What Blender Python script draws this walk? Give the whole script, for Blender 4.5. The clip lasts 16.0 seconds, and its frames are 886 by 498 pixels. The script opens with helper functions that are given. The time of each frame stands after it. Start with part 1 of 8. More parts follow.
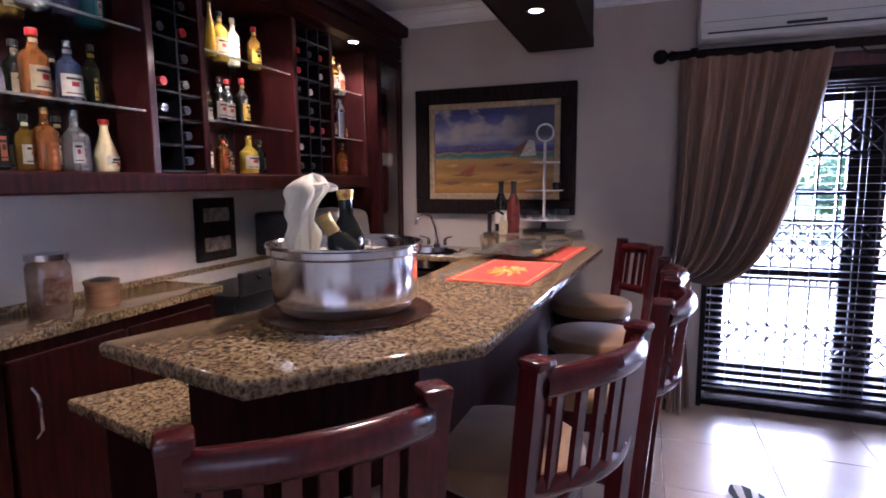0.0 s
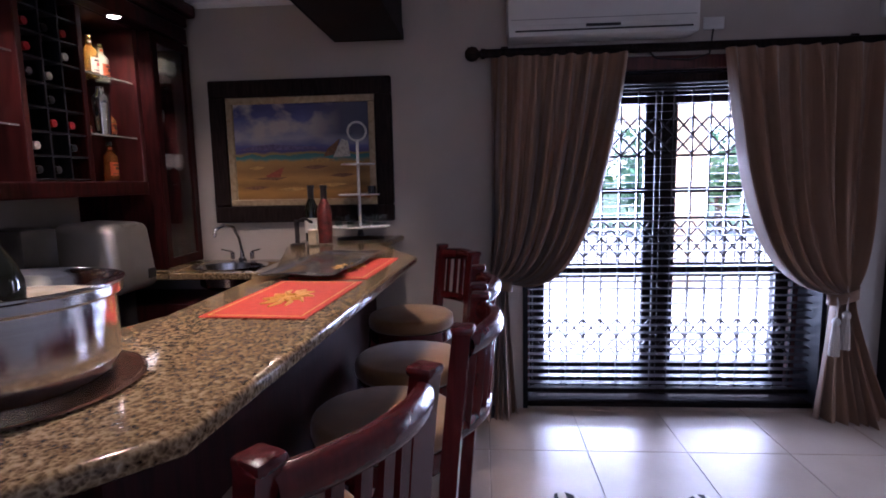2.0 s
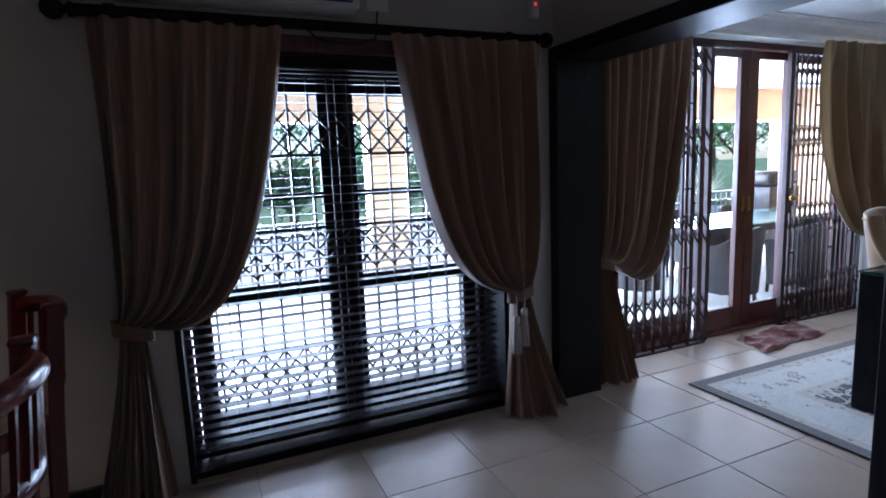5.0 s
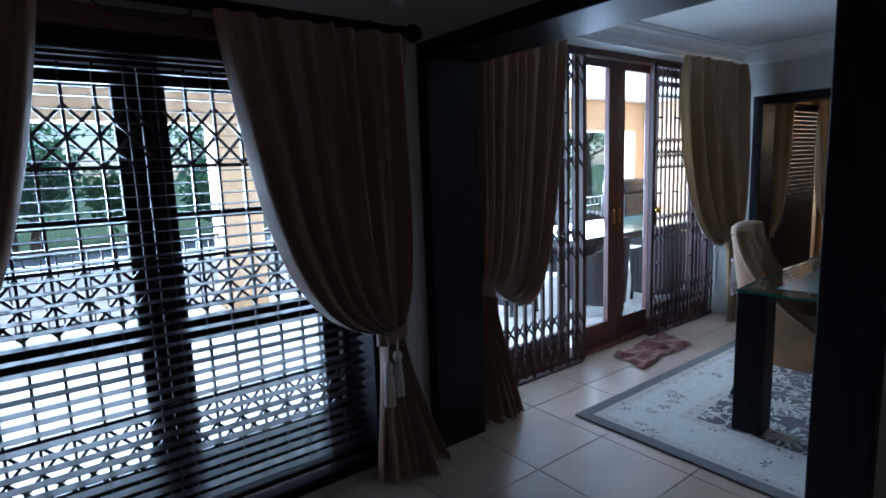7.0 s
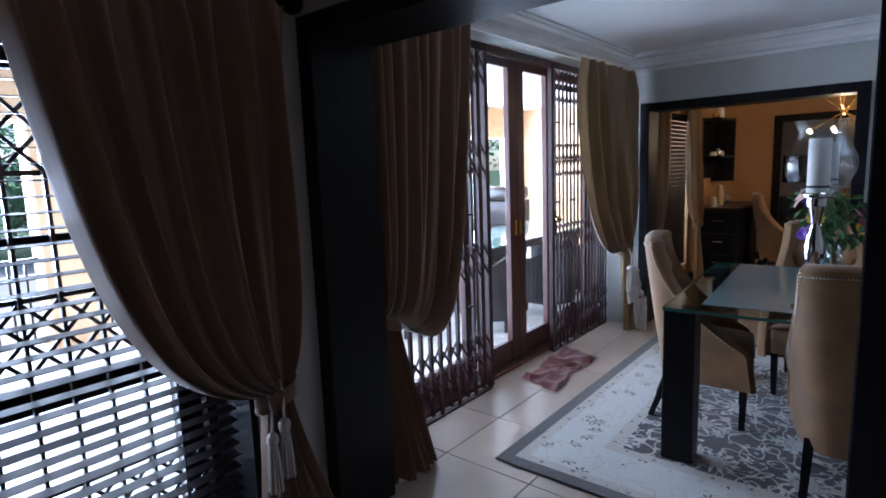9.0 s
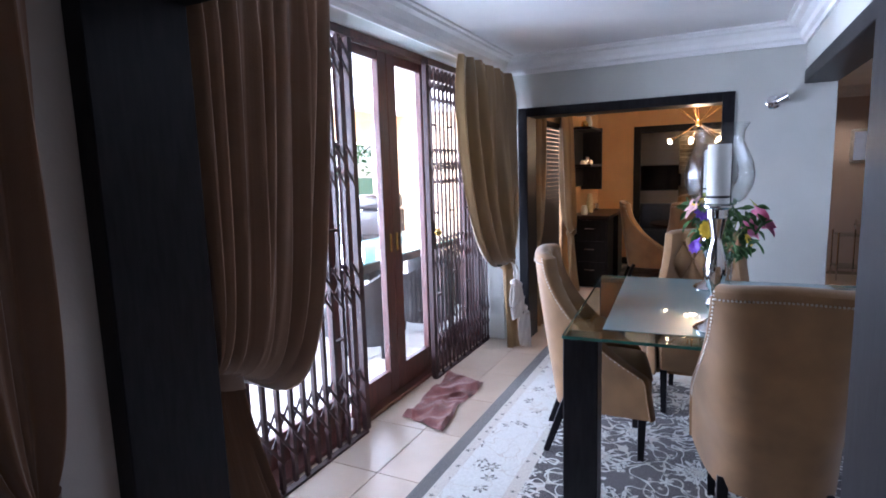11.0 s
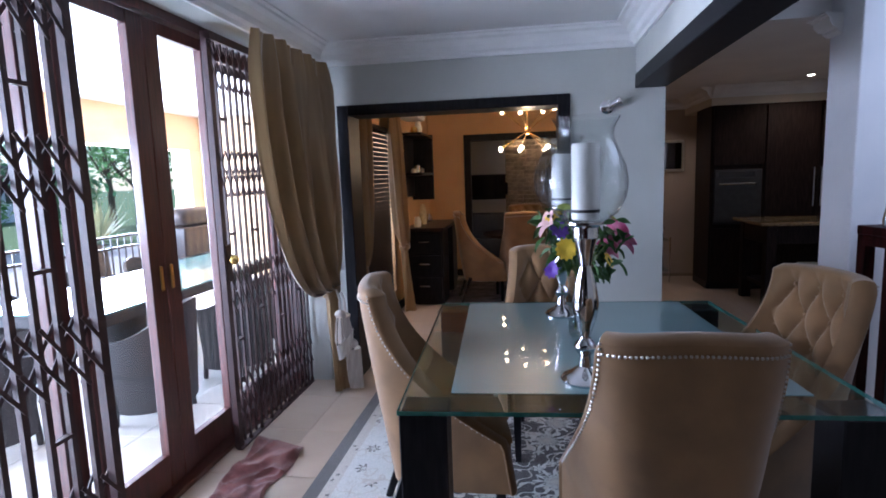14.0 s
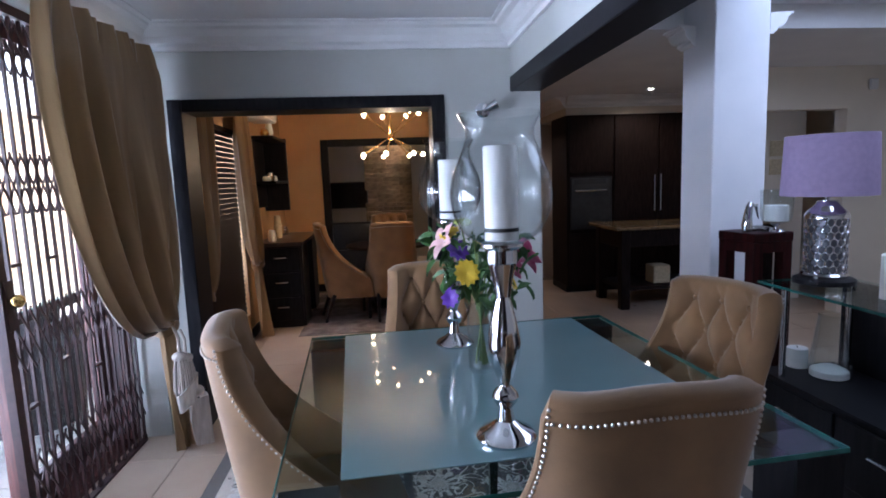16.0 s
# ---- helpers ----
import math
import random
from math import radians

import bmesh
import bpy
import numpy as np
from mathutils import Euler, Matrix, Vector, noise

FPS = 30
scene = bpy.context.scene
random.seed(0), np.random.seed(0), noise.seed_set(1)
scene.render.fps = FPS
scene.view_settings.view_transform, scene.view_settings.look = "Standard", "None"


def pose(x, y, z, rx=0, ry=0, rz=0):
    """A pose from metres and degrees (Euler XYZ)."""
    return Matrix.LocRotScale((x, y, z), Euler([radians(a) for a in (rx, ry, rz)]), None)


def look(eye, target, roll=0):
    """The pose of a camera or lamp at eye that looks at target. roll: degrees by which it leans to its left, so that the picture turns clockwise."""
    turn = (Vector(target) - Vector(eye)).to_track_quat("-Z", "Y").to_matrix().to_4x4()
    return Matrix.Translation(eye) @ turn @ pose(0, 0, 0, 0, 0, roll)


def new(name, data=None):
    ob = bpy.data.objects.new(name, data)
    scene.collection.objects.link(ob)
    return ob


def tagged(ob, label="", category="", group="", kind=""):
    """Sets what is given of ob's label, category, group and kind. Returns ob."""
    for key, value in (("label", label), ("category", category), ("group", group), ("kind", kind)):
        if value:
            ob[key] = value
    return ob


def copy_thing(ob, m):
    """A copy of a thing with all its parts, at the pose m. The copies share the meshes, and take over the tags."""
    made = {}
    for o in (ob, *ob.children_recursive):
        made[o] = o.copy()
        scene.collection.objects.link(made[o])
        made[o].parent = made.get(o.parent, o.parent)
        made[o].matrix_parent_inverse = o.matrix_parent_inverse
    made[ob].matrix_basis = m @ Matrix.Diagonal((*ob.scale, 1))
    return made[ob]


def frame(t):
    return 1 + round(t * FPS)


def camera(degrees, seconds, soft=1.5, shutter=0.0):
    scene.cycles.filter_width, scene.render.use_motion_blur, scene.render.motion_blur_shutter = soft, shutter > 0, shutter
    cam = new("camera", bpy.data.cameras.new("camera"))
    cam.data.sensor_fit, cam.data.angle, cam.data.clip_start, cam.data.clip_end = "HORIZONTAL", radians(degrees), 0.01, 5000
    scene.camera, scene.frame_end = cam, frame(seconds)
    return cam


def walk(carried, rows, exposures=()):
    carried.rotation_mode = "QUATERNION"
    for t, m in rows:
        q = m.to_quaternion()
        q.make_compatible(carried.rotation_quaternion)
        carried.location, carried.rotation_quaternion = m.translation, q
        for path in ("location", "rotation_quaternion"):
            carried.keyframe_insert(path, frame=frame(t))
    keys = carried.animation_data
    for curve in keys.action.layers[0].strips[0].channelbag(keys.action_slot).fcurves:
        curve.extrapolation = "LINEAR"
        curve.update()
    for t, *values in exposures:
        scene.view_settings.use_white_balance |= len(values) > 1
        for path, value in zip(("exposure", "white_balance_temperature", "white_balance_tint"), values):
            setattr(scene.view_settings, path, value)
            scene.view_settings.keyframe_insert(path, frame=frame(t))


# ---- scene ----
cam = camera(78.00, 16.0, soft=1.8)
PATH = [
    (0.0, 0.037, 0.293, 1.388, 20.10, -7.07, 0.40),
    (0.5, 0.077, 0.382, 1.391, 16.54, -7.06, 0.51),
    (1.0, 0.112, 0.460, 1.392, 12.72, -7.19, 0.71),
    (1.5, 0.120, 0.542, 1.393, 8.69, -7.25, 0.91),
    (2.0, 0.144, 0.637, 1.397, 4.03, -7.16, 1.17),
    (2.5, 0.198, 0.721, 1.398, -2.24, -7.33, 1.60),
    (3.0, 0.266, 0.805, 1.398, -8.59, -7.57, 1.91),
    (3.5, 0.353, 0.907, 1.401, -13.75, -7.69, 2.13),
    (4.0, 0.427, 1.000, 1.401, -17.28, -7.89, 2.29),
    (6.5, 0.735, 1.514, 1.467, -34.53, -8.56, 2.12),
    (7.0, 0.828, 1.632, 1.472, -37.66, -8.45, 2.07),
    (7.5, 0.917, 1.739, 1.474, -40.16, -8.47, 2.03),
    (8.0, 0.980, 1.864, 1.476, -43.03, -8.40, 1.97),
    (8.5, 1.036, 1.998, 1.479, -46.72, -8.25, 2.03),
    (9.0, 1.091, 2.103, 1.482, -50.78, -8.24, 2.11),
    (11.5, 1.647, 2.437, 1.476, -67.31, -7.76, 1.71),
    (12.0, 1.746, 2.492, 1.475, -71.03, -7.68, 1.71),
    (12.5, 1.868, 2.515, 1.472, -74.24, -7.69, 1.75),
    (13.0, 2.023, 2.518, 1.475, -76.86, -7.52, 1.91),
    (13.5, 2.150, 2.513, 1.470, -79.00, -7.43, 1.90),
    (14.0, 2.244, 2.534, 1.466, -81.12, -7.43, 1.88),
    (14.5, 2.367, 2.595, 1.475, -84.88, -7.30, 1.82),
    (15.0, 2.465, 2.643, 1.481, -89.14, -7.22, 1.92),
    (15.5, 2.551, 2.656, 1.478, -92.86, -7.23, 2.00),
    (16.0, 2.657, 2.654, 1.478, -96.23, -7.21, 2.09),
]
EXPOSURES = [(0.0, 2.2, 4950, 33), (1.0, 1.95, 4900, 32), (2.0, 1.5, 4950, 31), (3.5, 1.04, 5050, 25), (4.2, 0.75, 5000, 20), (6.5, -0.2, 4650, 7), (8.0, -0.25, 4650, 9), (9.2, 0.2, 5050, 16), (11.5, 1.1, 5150, 21), (13.0, 0.95, 5150, 21), (14.5, 0.45, 5080, 19), (15.2, 0.5, 5080, 19), (16.0, 0.68, 5080, 19)]
walk(cam, [(t, pose(x, y, z, 90 + pitch, roll, yaw)) for t, x, y, z, yaw, pitch, roll in PATH], EXPOSURES)

# ---- light ----
world = bpy.data.worlds.new("sky")
scene.world = world
world.use_nodes = True
_n = world.node_tree.nodes
_sky = _n.new("ShaderNodeTexSky")
_sky.sky_type = "NISHITA"
_sky.sun_disc = False
_sky.sun_elevation, _sky.sun_rotation = radians(50), radians(20)
world.node_tree.links.new(_sky.outputs[0], _n["Background"].inputs[0])
_n["Background"].inputs[1].default_value = 0.15
_sun = new("sun", bpy.data.lights.new("sun", "SUN"))
_sun.data.energy, _sun.data.angle, _sun.data.color = 5.0, radians(0.5), (1.0, 0.95, 0.88)
_sun.matrix_world = look((2, 12, 20), (2 - 3.2, 12 - 8.8, 20 - 11.2))


def area_lamp(name, eye, target, w, h, energy, colour=(1, 1, 1)):
    ob = new(name, bpy.data.lights.new(name, "AREA"))
    ob.data.shape, ob.data.size, ob.data.size_y = "RECTANGLE", w, h
    ob.data.energy, ob.data.color = energy, colour
    ob.matrix_world = look(eye, target)
    return ob


def spot_lamp(name, eye, target, energy, colour, size=70, radius=0.03):
    ob = new(name, bpy.data.lights.new(name, "SPOT"))
    ob.data.energy, ob.data.color, ob.data.spot_size, ob.data.shadow_soft_size, ob.data.spot_blend = energy, colour, radians(size), radius, 0.6
    ob.matrix_world = look(eye, target)
    return ob


# daylight in the openings
area_lamp("daylight_bar_door", (1.25, 4.30, 1.05), (1.25, 0, 0.6), 1.6, 1.85, 40, (0.90, 0.94, 1.0))
area_lamp("daylight_dining_door", (4.45, 4.42, 1.2), (4.45, 0, 0.8), 2.8, 2.0, 32, (0.88, 0.95, 1.0))
# extra panel outside the piers, added to brighten the patio beyond sun and sky
area_lamp("daylight_patio", (4.6, 8.45, 1.35), (4.6, 4.0, 1.9), 11.4, 1.5, 1650, (0.95, 0.97, 1.0))
area_lamp("hall_skylight", (4.9, -0.3, 2.70), (4.9, -0.3, 0), 2.4, 1.4, 24, (0.85, 0.92, 1.0))
area_lamp("daylight_second_room", (7.4, 4.2, 1.2), (7.4, 0, 0.8), 1.2, 1.6, 3, (0.95, 0.97, 1.0))
area_lamp("bar_room_window_behind", (0.3, -2.75, 1.5), (0.3, 0, 1.2), 2.6, 1.5, 3, (0.92, 0.95, 1.0))
WARM = (1.0, 0.74, 0.46)
for _y in (1.3, 2.4, 3.25):
    spot_lamp("downlight_bar", (-1.60, _y, 2.195), (-1.80, _y, 1.2), 9, WARM, 120)
for _y in (1.75, 2.9):
    spot_lamp("downlight_counter", (-0.46, _y, 2.15), (-0.98, _y - 0.1, 0.95), 22, WARM, 125)
spot_lamp("kitchen_spot", (8.77, -0.43, 2.405), (8.77, -0.43, 0), 20, WARM, 150)
# added spot without a fitting, brightens the kitchen wall round the mirror
spot_lamp("kitchen_spot", (9.75, 0.95, 2.22), (9.95, 0.9, 0), 9, WARM, 140)
spot_lamp("downlight_tower", (-1.68, 3.68, 2.17), (-1.685, 3.68, 0.9), 34, WARM, 44)

# ---- materials ----
def _socket(node, name):
    return node.inputs[name]


def mat(name, a, b=None, rough=0.5, metal=0.0, scale=8.0, stretch=(1, 1, 1), bump=0.0, bscale=150.0, detail=6.0, mix=(0.35, 0.65),
        coat=0.0, sheen=0.0, trans=0.0, ior=1.45, rvar=0.0, glow=0.0, alpha=1.0, rand=0.0):
    """A surface of two colours mixed by noise, with fine relief; sizes are per metre."""
    m = bpy.data.materials.new(name)
    m.use_nodes = True
    t, n, l = m.node_tree, m.node_tree.nodes, m.node_tree.links
    p = n["Principled BSDF"]
    b = b or tuple(c * 0.8 for c in a)
    co = n.new("ShaderNodeTexCoord")
    mp = n.new("ShaderNodeMapping")
    mp.inputs["Scale"].default_value = stretch
    l.new(co.outputs["Object"], mp.inputs[0])
    nz = n.new("ShaderNodeTexNoise")
    nz.inputs["Scale"].default_value, nz.inputs["Detail"].default_value = scale, detail
    l.new(mp.outputs[0], nz.inputs["Vector"])
    rp = n.new("ShaderNodeValToRGB")
    rp.color_ramp.elements[0].position, rp.color_ramp.elements[1].position = mix
    rp.color_ramp.elements[0].color, rp.color_ramp.elements[1].color = (*a, 1), (*b, 1)
    l.new(nz.outputs["Fac"], rp.inputs[0])
    out = rp.outputs[0]
    if rand:
        oi = n.new("ShaderNodeObjectInfo")
        hs = n.new("ShaderNodeHueSaturation")
        mr = n.new("ShaderNodeMapRange")
        mr.inputs["To Min"].default_value, mr.inputs["To Max"].default_value = 1 - rand, 1 + rand
        l.new(oi.outputs["Random"], mr.inputs["Value"])
        l.new(mr.outputs[0], hs.inputs["Value"])
        l.new(out, hs.inputs["Color"])
        out = hs.outputs[0]
    l.new(out, p.inputs["Base Color"])
    p.inputs["Roughness"].default_value, p.inputs["Metallic"].default_value = rough, metal
    p.inputs["IOR"].default_value, p.inputs["Transmission Weight"].default_value = ior, trans
    p.inputs["Coat Weight"].default_value, p.inputs["Sheen Weight"].default_value = coat, sheen
    p.inputs["Coat Roughness"].default_value = 0.12
    p.inputs["Alpha"].default_value = alpha
    if glow:
        l.new(out, p.inputs["Emission Color"])
        p.inputs["Emission Strength"].default_value = glow
    n2 = n.new("ShaderNodeTexNoise")
    n2.inputs["Scale"].default_value, n2.inputs["Detail"].default_value = bscale, 4
    l.new(mp.outputs[0], n2.inputs["Vector"])
    if rvar:
        mr = n.new("ShaderNodeMapRange")
        mr.inputs["To Min"].default_value, mr.inputs["To Max"].default_value = max(0, rough - rvar), rough + rvar
        l.new(nz.outputs["Fac"], mr.inputs["Value"])
        l.new(mr.outputs[0], p.inputs["Roughness"])
    if bump:
        bp = n.new("ShaderNodeBump")
        bp.inputs["Strength"].default_value, bp.inputs["Distance"].default_value = bump, 0.004
        l.new(n2.outputs["Fac"], bp.inputs["Height"])
        l.new(bp.outputs[0], p.inputs["Normal"])
    return m


def ramp_mat(name, tex, scale, stops, rough=0.4, coat=0.0, bump=0.0, second=None):
    """A speckled surface: a cell or wave texture through a colour ramp."""
    m = mat(name, (0.5, 0.5, 0.5), rough=rough, coat=coat)
    n, l = m.node_tree.nodes, m.node_tree.links
    co = n.new("ShaderNodeTexCoord")
    nz = n.new("ShaderNodeTexNoise")
    nz.inputs["Scale"].default_value, nz.inputs["Detail"].default_value = scale * 0.6, 5
    l.new(co.outputs["Object"], nz.inputs["Vector"])
    vo = n.new(tex)
    vo.inputs["Scale"].default_value = scale
    ad = n.new("ShaderNodeVectorMath")
    ad.operation = "MULTIPLY_ADD"
    ad.inputs[1].default_value = (0.02, 0.02, 0.02)
    l.new(nz.outputs["Color"], ad.inputs[0])
    l.new(co.outputs["Object"], ad.inputs[2])
    l.new(ad.outputs[0], vo.inputs["Vector"])
    rp = n.new("ShaderNodeValToRGB")
    e = rp.color_ramp.elements
    while len(e) < len(stops):
        e.new(0.5)
    for el, (pos, col) in zip(e, stops):
        el.position, el.color = pos, (*col, 1)
    mx = n.new("ShaderNodeMath")
    mx.operation = "ADD"
    sc = n.new("ShaderNodeMath")
    sc.operation = "MULTIPLY_ADD"
    sc.inputs[1].default_value, sc.inputs[2].default_value = 0.7, -0.1
    l.new(nz.outputs["Fac"], sc.inputs[0])
    hf = n.new("ShaderNodeMath")
    hf.operation = "MULTIPLY"
    hf.inputs[1].default_value = 0.5
    l.new(vo.outputs[0], hf.inputs[0])
    l.new(sc.outputs[0], mx.inputs[0])
    l.new(hf.outputs[0], mx.inputs[1])
    l.new(mx.outputs[0], rp.inputs[0])
    l.new(rp.outputs[0], n["Principled BSDF"].inputs["Base Color"])
    return m


WALL = mat("grey_wall_paint", (0.43, 0.39, 0.345), (0.48, 0.44, 0.395), 0.6, scale=2.5, bump=0.15, bscale=90)
WALL_LIGHT = mat("pale_grey_wall_paint", (0.48, 0.49, 0.455), (0.53, 0.54, 0.505), 0.6, scale=2, bump=0.12, bscale=90)
CREAM = mat("cream_wall_paint", (0.62, 0.56, 0.46), (0.68, 0.61, 0.5), 0.6, scale=2, bump=0.12, bscale=90)
TAUPE = mat("taupe_wall_paint", (0.48, 0.40, 0.34), (0.54, 0.45, 0.38), 0.6, scale=2, bump=0.12, bscale=90)
OCHRE = mat("ochre_wall_paint", (0.46, 0.27, 0.12), (0.52, 0.32, 0.15), 0.6, scale=2, bump=0.12, bscale=90)
TAN = mat("tan_outdoor_render", (0.66, 0.46, 0.27), (0.74, 0.53, 0.33), 0.8, scale=3, bump=0.4, bscale=120)
WHITE = mat("white_ceiling_paint", (0.74, 0.74, 0.74), (0.8, 0.8, 0.79), 0.7, scale=2, bump=0.1, bscale=60)
PLASTER = mat("white_plaster", (0.76, 0.76, 0.75), (0.82, 0.82, 0.81), 0.55, scale=5)
COLUMN = mat("white_column_paint", (0.72, 0.73, 0.76), (0.78, 0.78, 0.8), 0.6, scale=3, bump=0.2, bscale=70)
DARKWOOD = mat("dark_wenge_wood", (0.008, 0.006, 0.006), (0.02, 0.013, 0.012), 0.48, scale=14, stretch=(6, 6, 0.6), bump=0.12, bscale=60, rvar=0.06)
BLACKWOOD = mat("black_stained_wood", (0.006, 0.006, 0.008), (0.013, 0.012, 0.014), 0.42, scale=10, stretch=(5, 5, 0.7), bump=0.1, bscale=60, rvar=0.06)
MAHOGANY = mat("dark_mahogany", (0.085, 0.010, 0.010), (0.06, 0.008, 0.008), 0.24, scale=16, stretch=(6, 6, 0.5), bump=0.02, bscale=30, coat=0.35, rvar=0.02)
CABWOOD = mat("cabinet_mahogany", (0.03, 0.006, 0.006), (0.012, 0.004, 0.004), 0.42, scale=10, stretch=(5, 5, 0.7), bump=0.08, bscale=50)
REDWOOD = mat("red_mahogany_back", (0.05, 0.008, 0.008), (0.028, 0.006, 0.006), 0.35, scale=8, stretch=(5, 5, 0.6), bump=0.06, bscale=50, coat=0.3)
DOORWOOD = mat("meranti_door_wood", (0.10, 0.028, 0.022), (0.055, 0.017, 0.014), 0.35, scale=12, stretch=(8, 8, 0.5), bump=0.1, bscale=60, coat=0.3)
DESKWOOD = mat("dark_oak_veneer", (0.03, 0.015, 0.010), (0.016, 0.009, 0.007), 0.4, scale=14, stretch=(1, 8, 6), bump=0.08, bscale=60)
GRANITE = ramp_mat("brown_granite", "ShaderNodeTexVoronoi", 120, [(0.15, (0.012, 0.009, 0.007)), (0.3, (0.06, 0.038, 0.018)), (0.46, (0.145, 0.098, 0.048)), (0.62, (0.26, 0.19, 0.10)), (0.8, (0.34, 0.27, 0.17))], rough=0.12, coat=0.5)
TILE = mat("beige_porcelain_tile", (0.42, 0.328, 0.248), (0.475, 0.38, 0.296), 0.3, scale=3.5, bump=0.05, bscale=30, rvar=0.06, rand=0.05)
GROUT = mat("grey_grout", (0.22, 0.19, 0.16), (0.27, 0.23, 0.19), 0.9, scale=30, bump=0.3)


def cloth_mat(name, stops, rough, sheen, stripes, slub, bump=0.25):
    """Woven cloth: stripes run along the drape's own length, slub threads across it."""
    m = mat(name, (0.3, 0.2, 0.1), rough=rough, sheen=sheen, bump=bump, bscale=170)
    n, l = m.node_tree.nodes, m.node_tree.links
    co, mp, nz, rp = n.new("ShaderNodeTexCoord"), n.new("ShaderNodeMapping"), n.new("ShaderNodeTexNoise"), n.new("ShaderNodeValToRGB")
    mp.inputs["Scale"].default_value = (stripes, slub, 1)
    nz.inputs["Scale"].default_value, nz.inputs["Detail"].default_value = 1.0, 3.0
    e = rp.color_ramp.elements
    while len(e) < len(stops):
        e.new(0.5)
    for el, (p, c) in zip(e, stops):
        el.position, el.color = p, (*c, 1)
    l.new(co.outputs["UV"], mp.inputs[0])
    l.new(mp.outputs[0], nz.inputs["Vector"])
    l.new(nz.outputs["Fac"], rp.inputs[0])
    l.new(rp.outputs[0], n["Principled BSDF"].inputs["Base Color"])
    return m


CURTAIN = cloth_mat("taupe_striped_satin", ((0.36, (0.245, 0.144, 0.087)), (0.46, (0.27, 0.162, 0.098)), (0.58, (0.285, 0.173, 0.106)), (0.66, (0.325, 0.204, 0.13))), 0.4, 0.25, 30, 0.2)
SILK = cloth_mat("gold_silk", ((0.34, (0.19, 0.115, 0.045)), (0.5, (0.27, 0.17, 0.072)), (0.66, (0.36, 0.24, 0.11))), 0.29, 0.35, 12, 1.2, 0.3)
TASSEL = mat("pale_tassel_thread", (0.55, 0.5, 0.45), (0.4, 0.35, 0.3), 0.6, scale=60, stretch=(1, 1, 0.1), sheen=0.3)
VELVET = mat("beige_velvet", (0.235, 0.128, 0.048), (0.175, 0.095, 0.036), 0.75, scale=7, bump=0.15, bscale=260, sheen=0.25)
SUEDE = mat("tan_suede_seat", (0.30, 0.175, 0.075), (0.23, 0.13, 0.055), 0.8, scale=9, bump=0.2, bscale=220, sheen=0.4)
STEEL = mat("brushed_steel", (0.62, 0.62, 0.63), (0.52, 0.52, 0.54), 0.16, 1.0, scale=3, stretch=(1, 1, 30), bump=0.02, bscale=200, rvar=0.05)
CHROME = mat("polished_silver", (0.72, 0.72, 0.74), (0.62, 0.62, 0.65), 0.09, 1.0, scale=9, rvar=0.04)
BRASS = mat("brass", (0.7, 0.48, 0.16), (0.55, 0.36, 0.12), 0.25, 1.0, scale=15)
IRON = mat("black_iron", (0.012, 0.010, 0.011), (0.025, 0.018, 0.017), 0.38, 0.0, scale=30, bump=0.1, coat=0.2)
BROWNIRON = mat("brown_powder_coated_steel", (0.030, 0.013, 0.013), (0.045, 0.019, 0.018), 0.45, 0.0, scale=30, bump=0.1)
PLASTIC = mat("white_plastic", (0.66, 0.66, 0.65), (0.7, 0.7, 0.68), 0.4, scale=5)
BLACK = mat("black_plastic", (0.012, 0.012, 0.013), (0.02, 0.02, 0.02), 0.35, scale=20)
BLIND = mat("dark_blind_slat", (0.010, 0.007, 0.008), (0.018, 0.012, 0.012), 0.4, scale=20, stretch=(0.5, 8, 8))
for _m, _s in ((DARKWOOD, 0.08), (BLACKWOOD, 0.2), (CABWOOD, 0.08), (BLIND, 0.12), (IRON, 0.3)):
    _m.node_tree.nodes["Principled BSDF"].inputs["Specular IOR Level"].default_value = _s
WAX = mat("white_candle_wax", (0.78, 0.77, 0.74), (0.84, 0.83, 0.8), 0.5, scale=20)


def glass_mat(name, colour=(1, 1, 1), rough=0.0, gloss=0.55, base=0.035):
    """Clear glass: light passes straight, with a glossy coat."""
    m = bpy.data.materials.new(name)
    m.use_nodes = True
    n, l = m.node_tree.nodes, m.node_tree.links
    n.remove(n["Principled BSDF"])
    tr, gl, mx, fr = n.new("ShaderNodeBsdfTransparent"), n.new("ShaderNodeBsdfGlossy"), n.new("ShaderNodeMixShader"), n.new("ShaderNodeLayerWeight")
    pw, ma = n.new("ShaderNodeMath"), n.new("ShaderNodeMath")
    pw.operation, ma.operation = "POWER", "MULTIPLY_ADD"
    pw.inputs[1].default_value, ma.inputs[1].default_value, ma.inputs[2].default_value = 4.0, gloss, base
    tr.inputs[0].default_value = (*colour, 1)
    gl.inputs["Roughness"].default_value = rough
    fr.inputs[0].default_value = 0.5
    l.new(fr.outputs["Facing"], pw.inputs[0])
    l.new(pw.outputs[0], ma.inputs[0])
    l.new(ma.outputs[0], mx.inputs[0])
    l.new(tr.outputs[0], mx.inputs[1])
    l.new(gl.outputs[0], mx.inputs[2])
    l.new(mx.outputs[0], n["Material Output"].inputs[0])
    return m


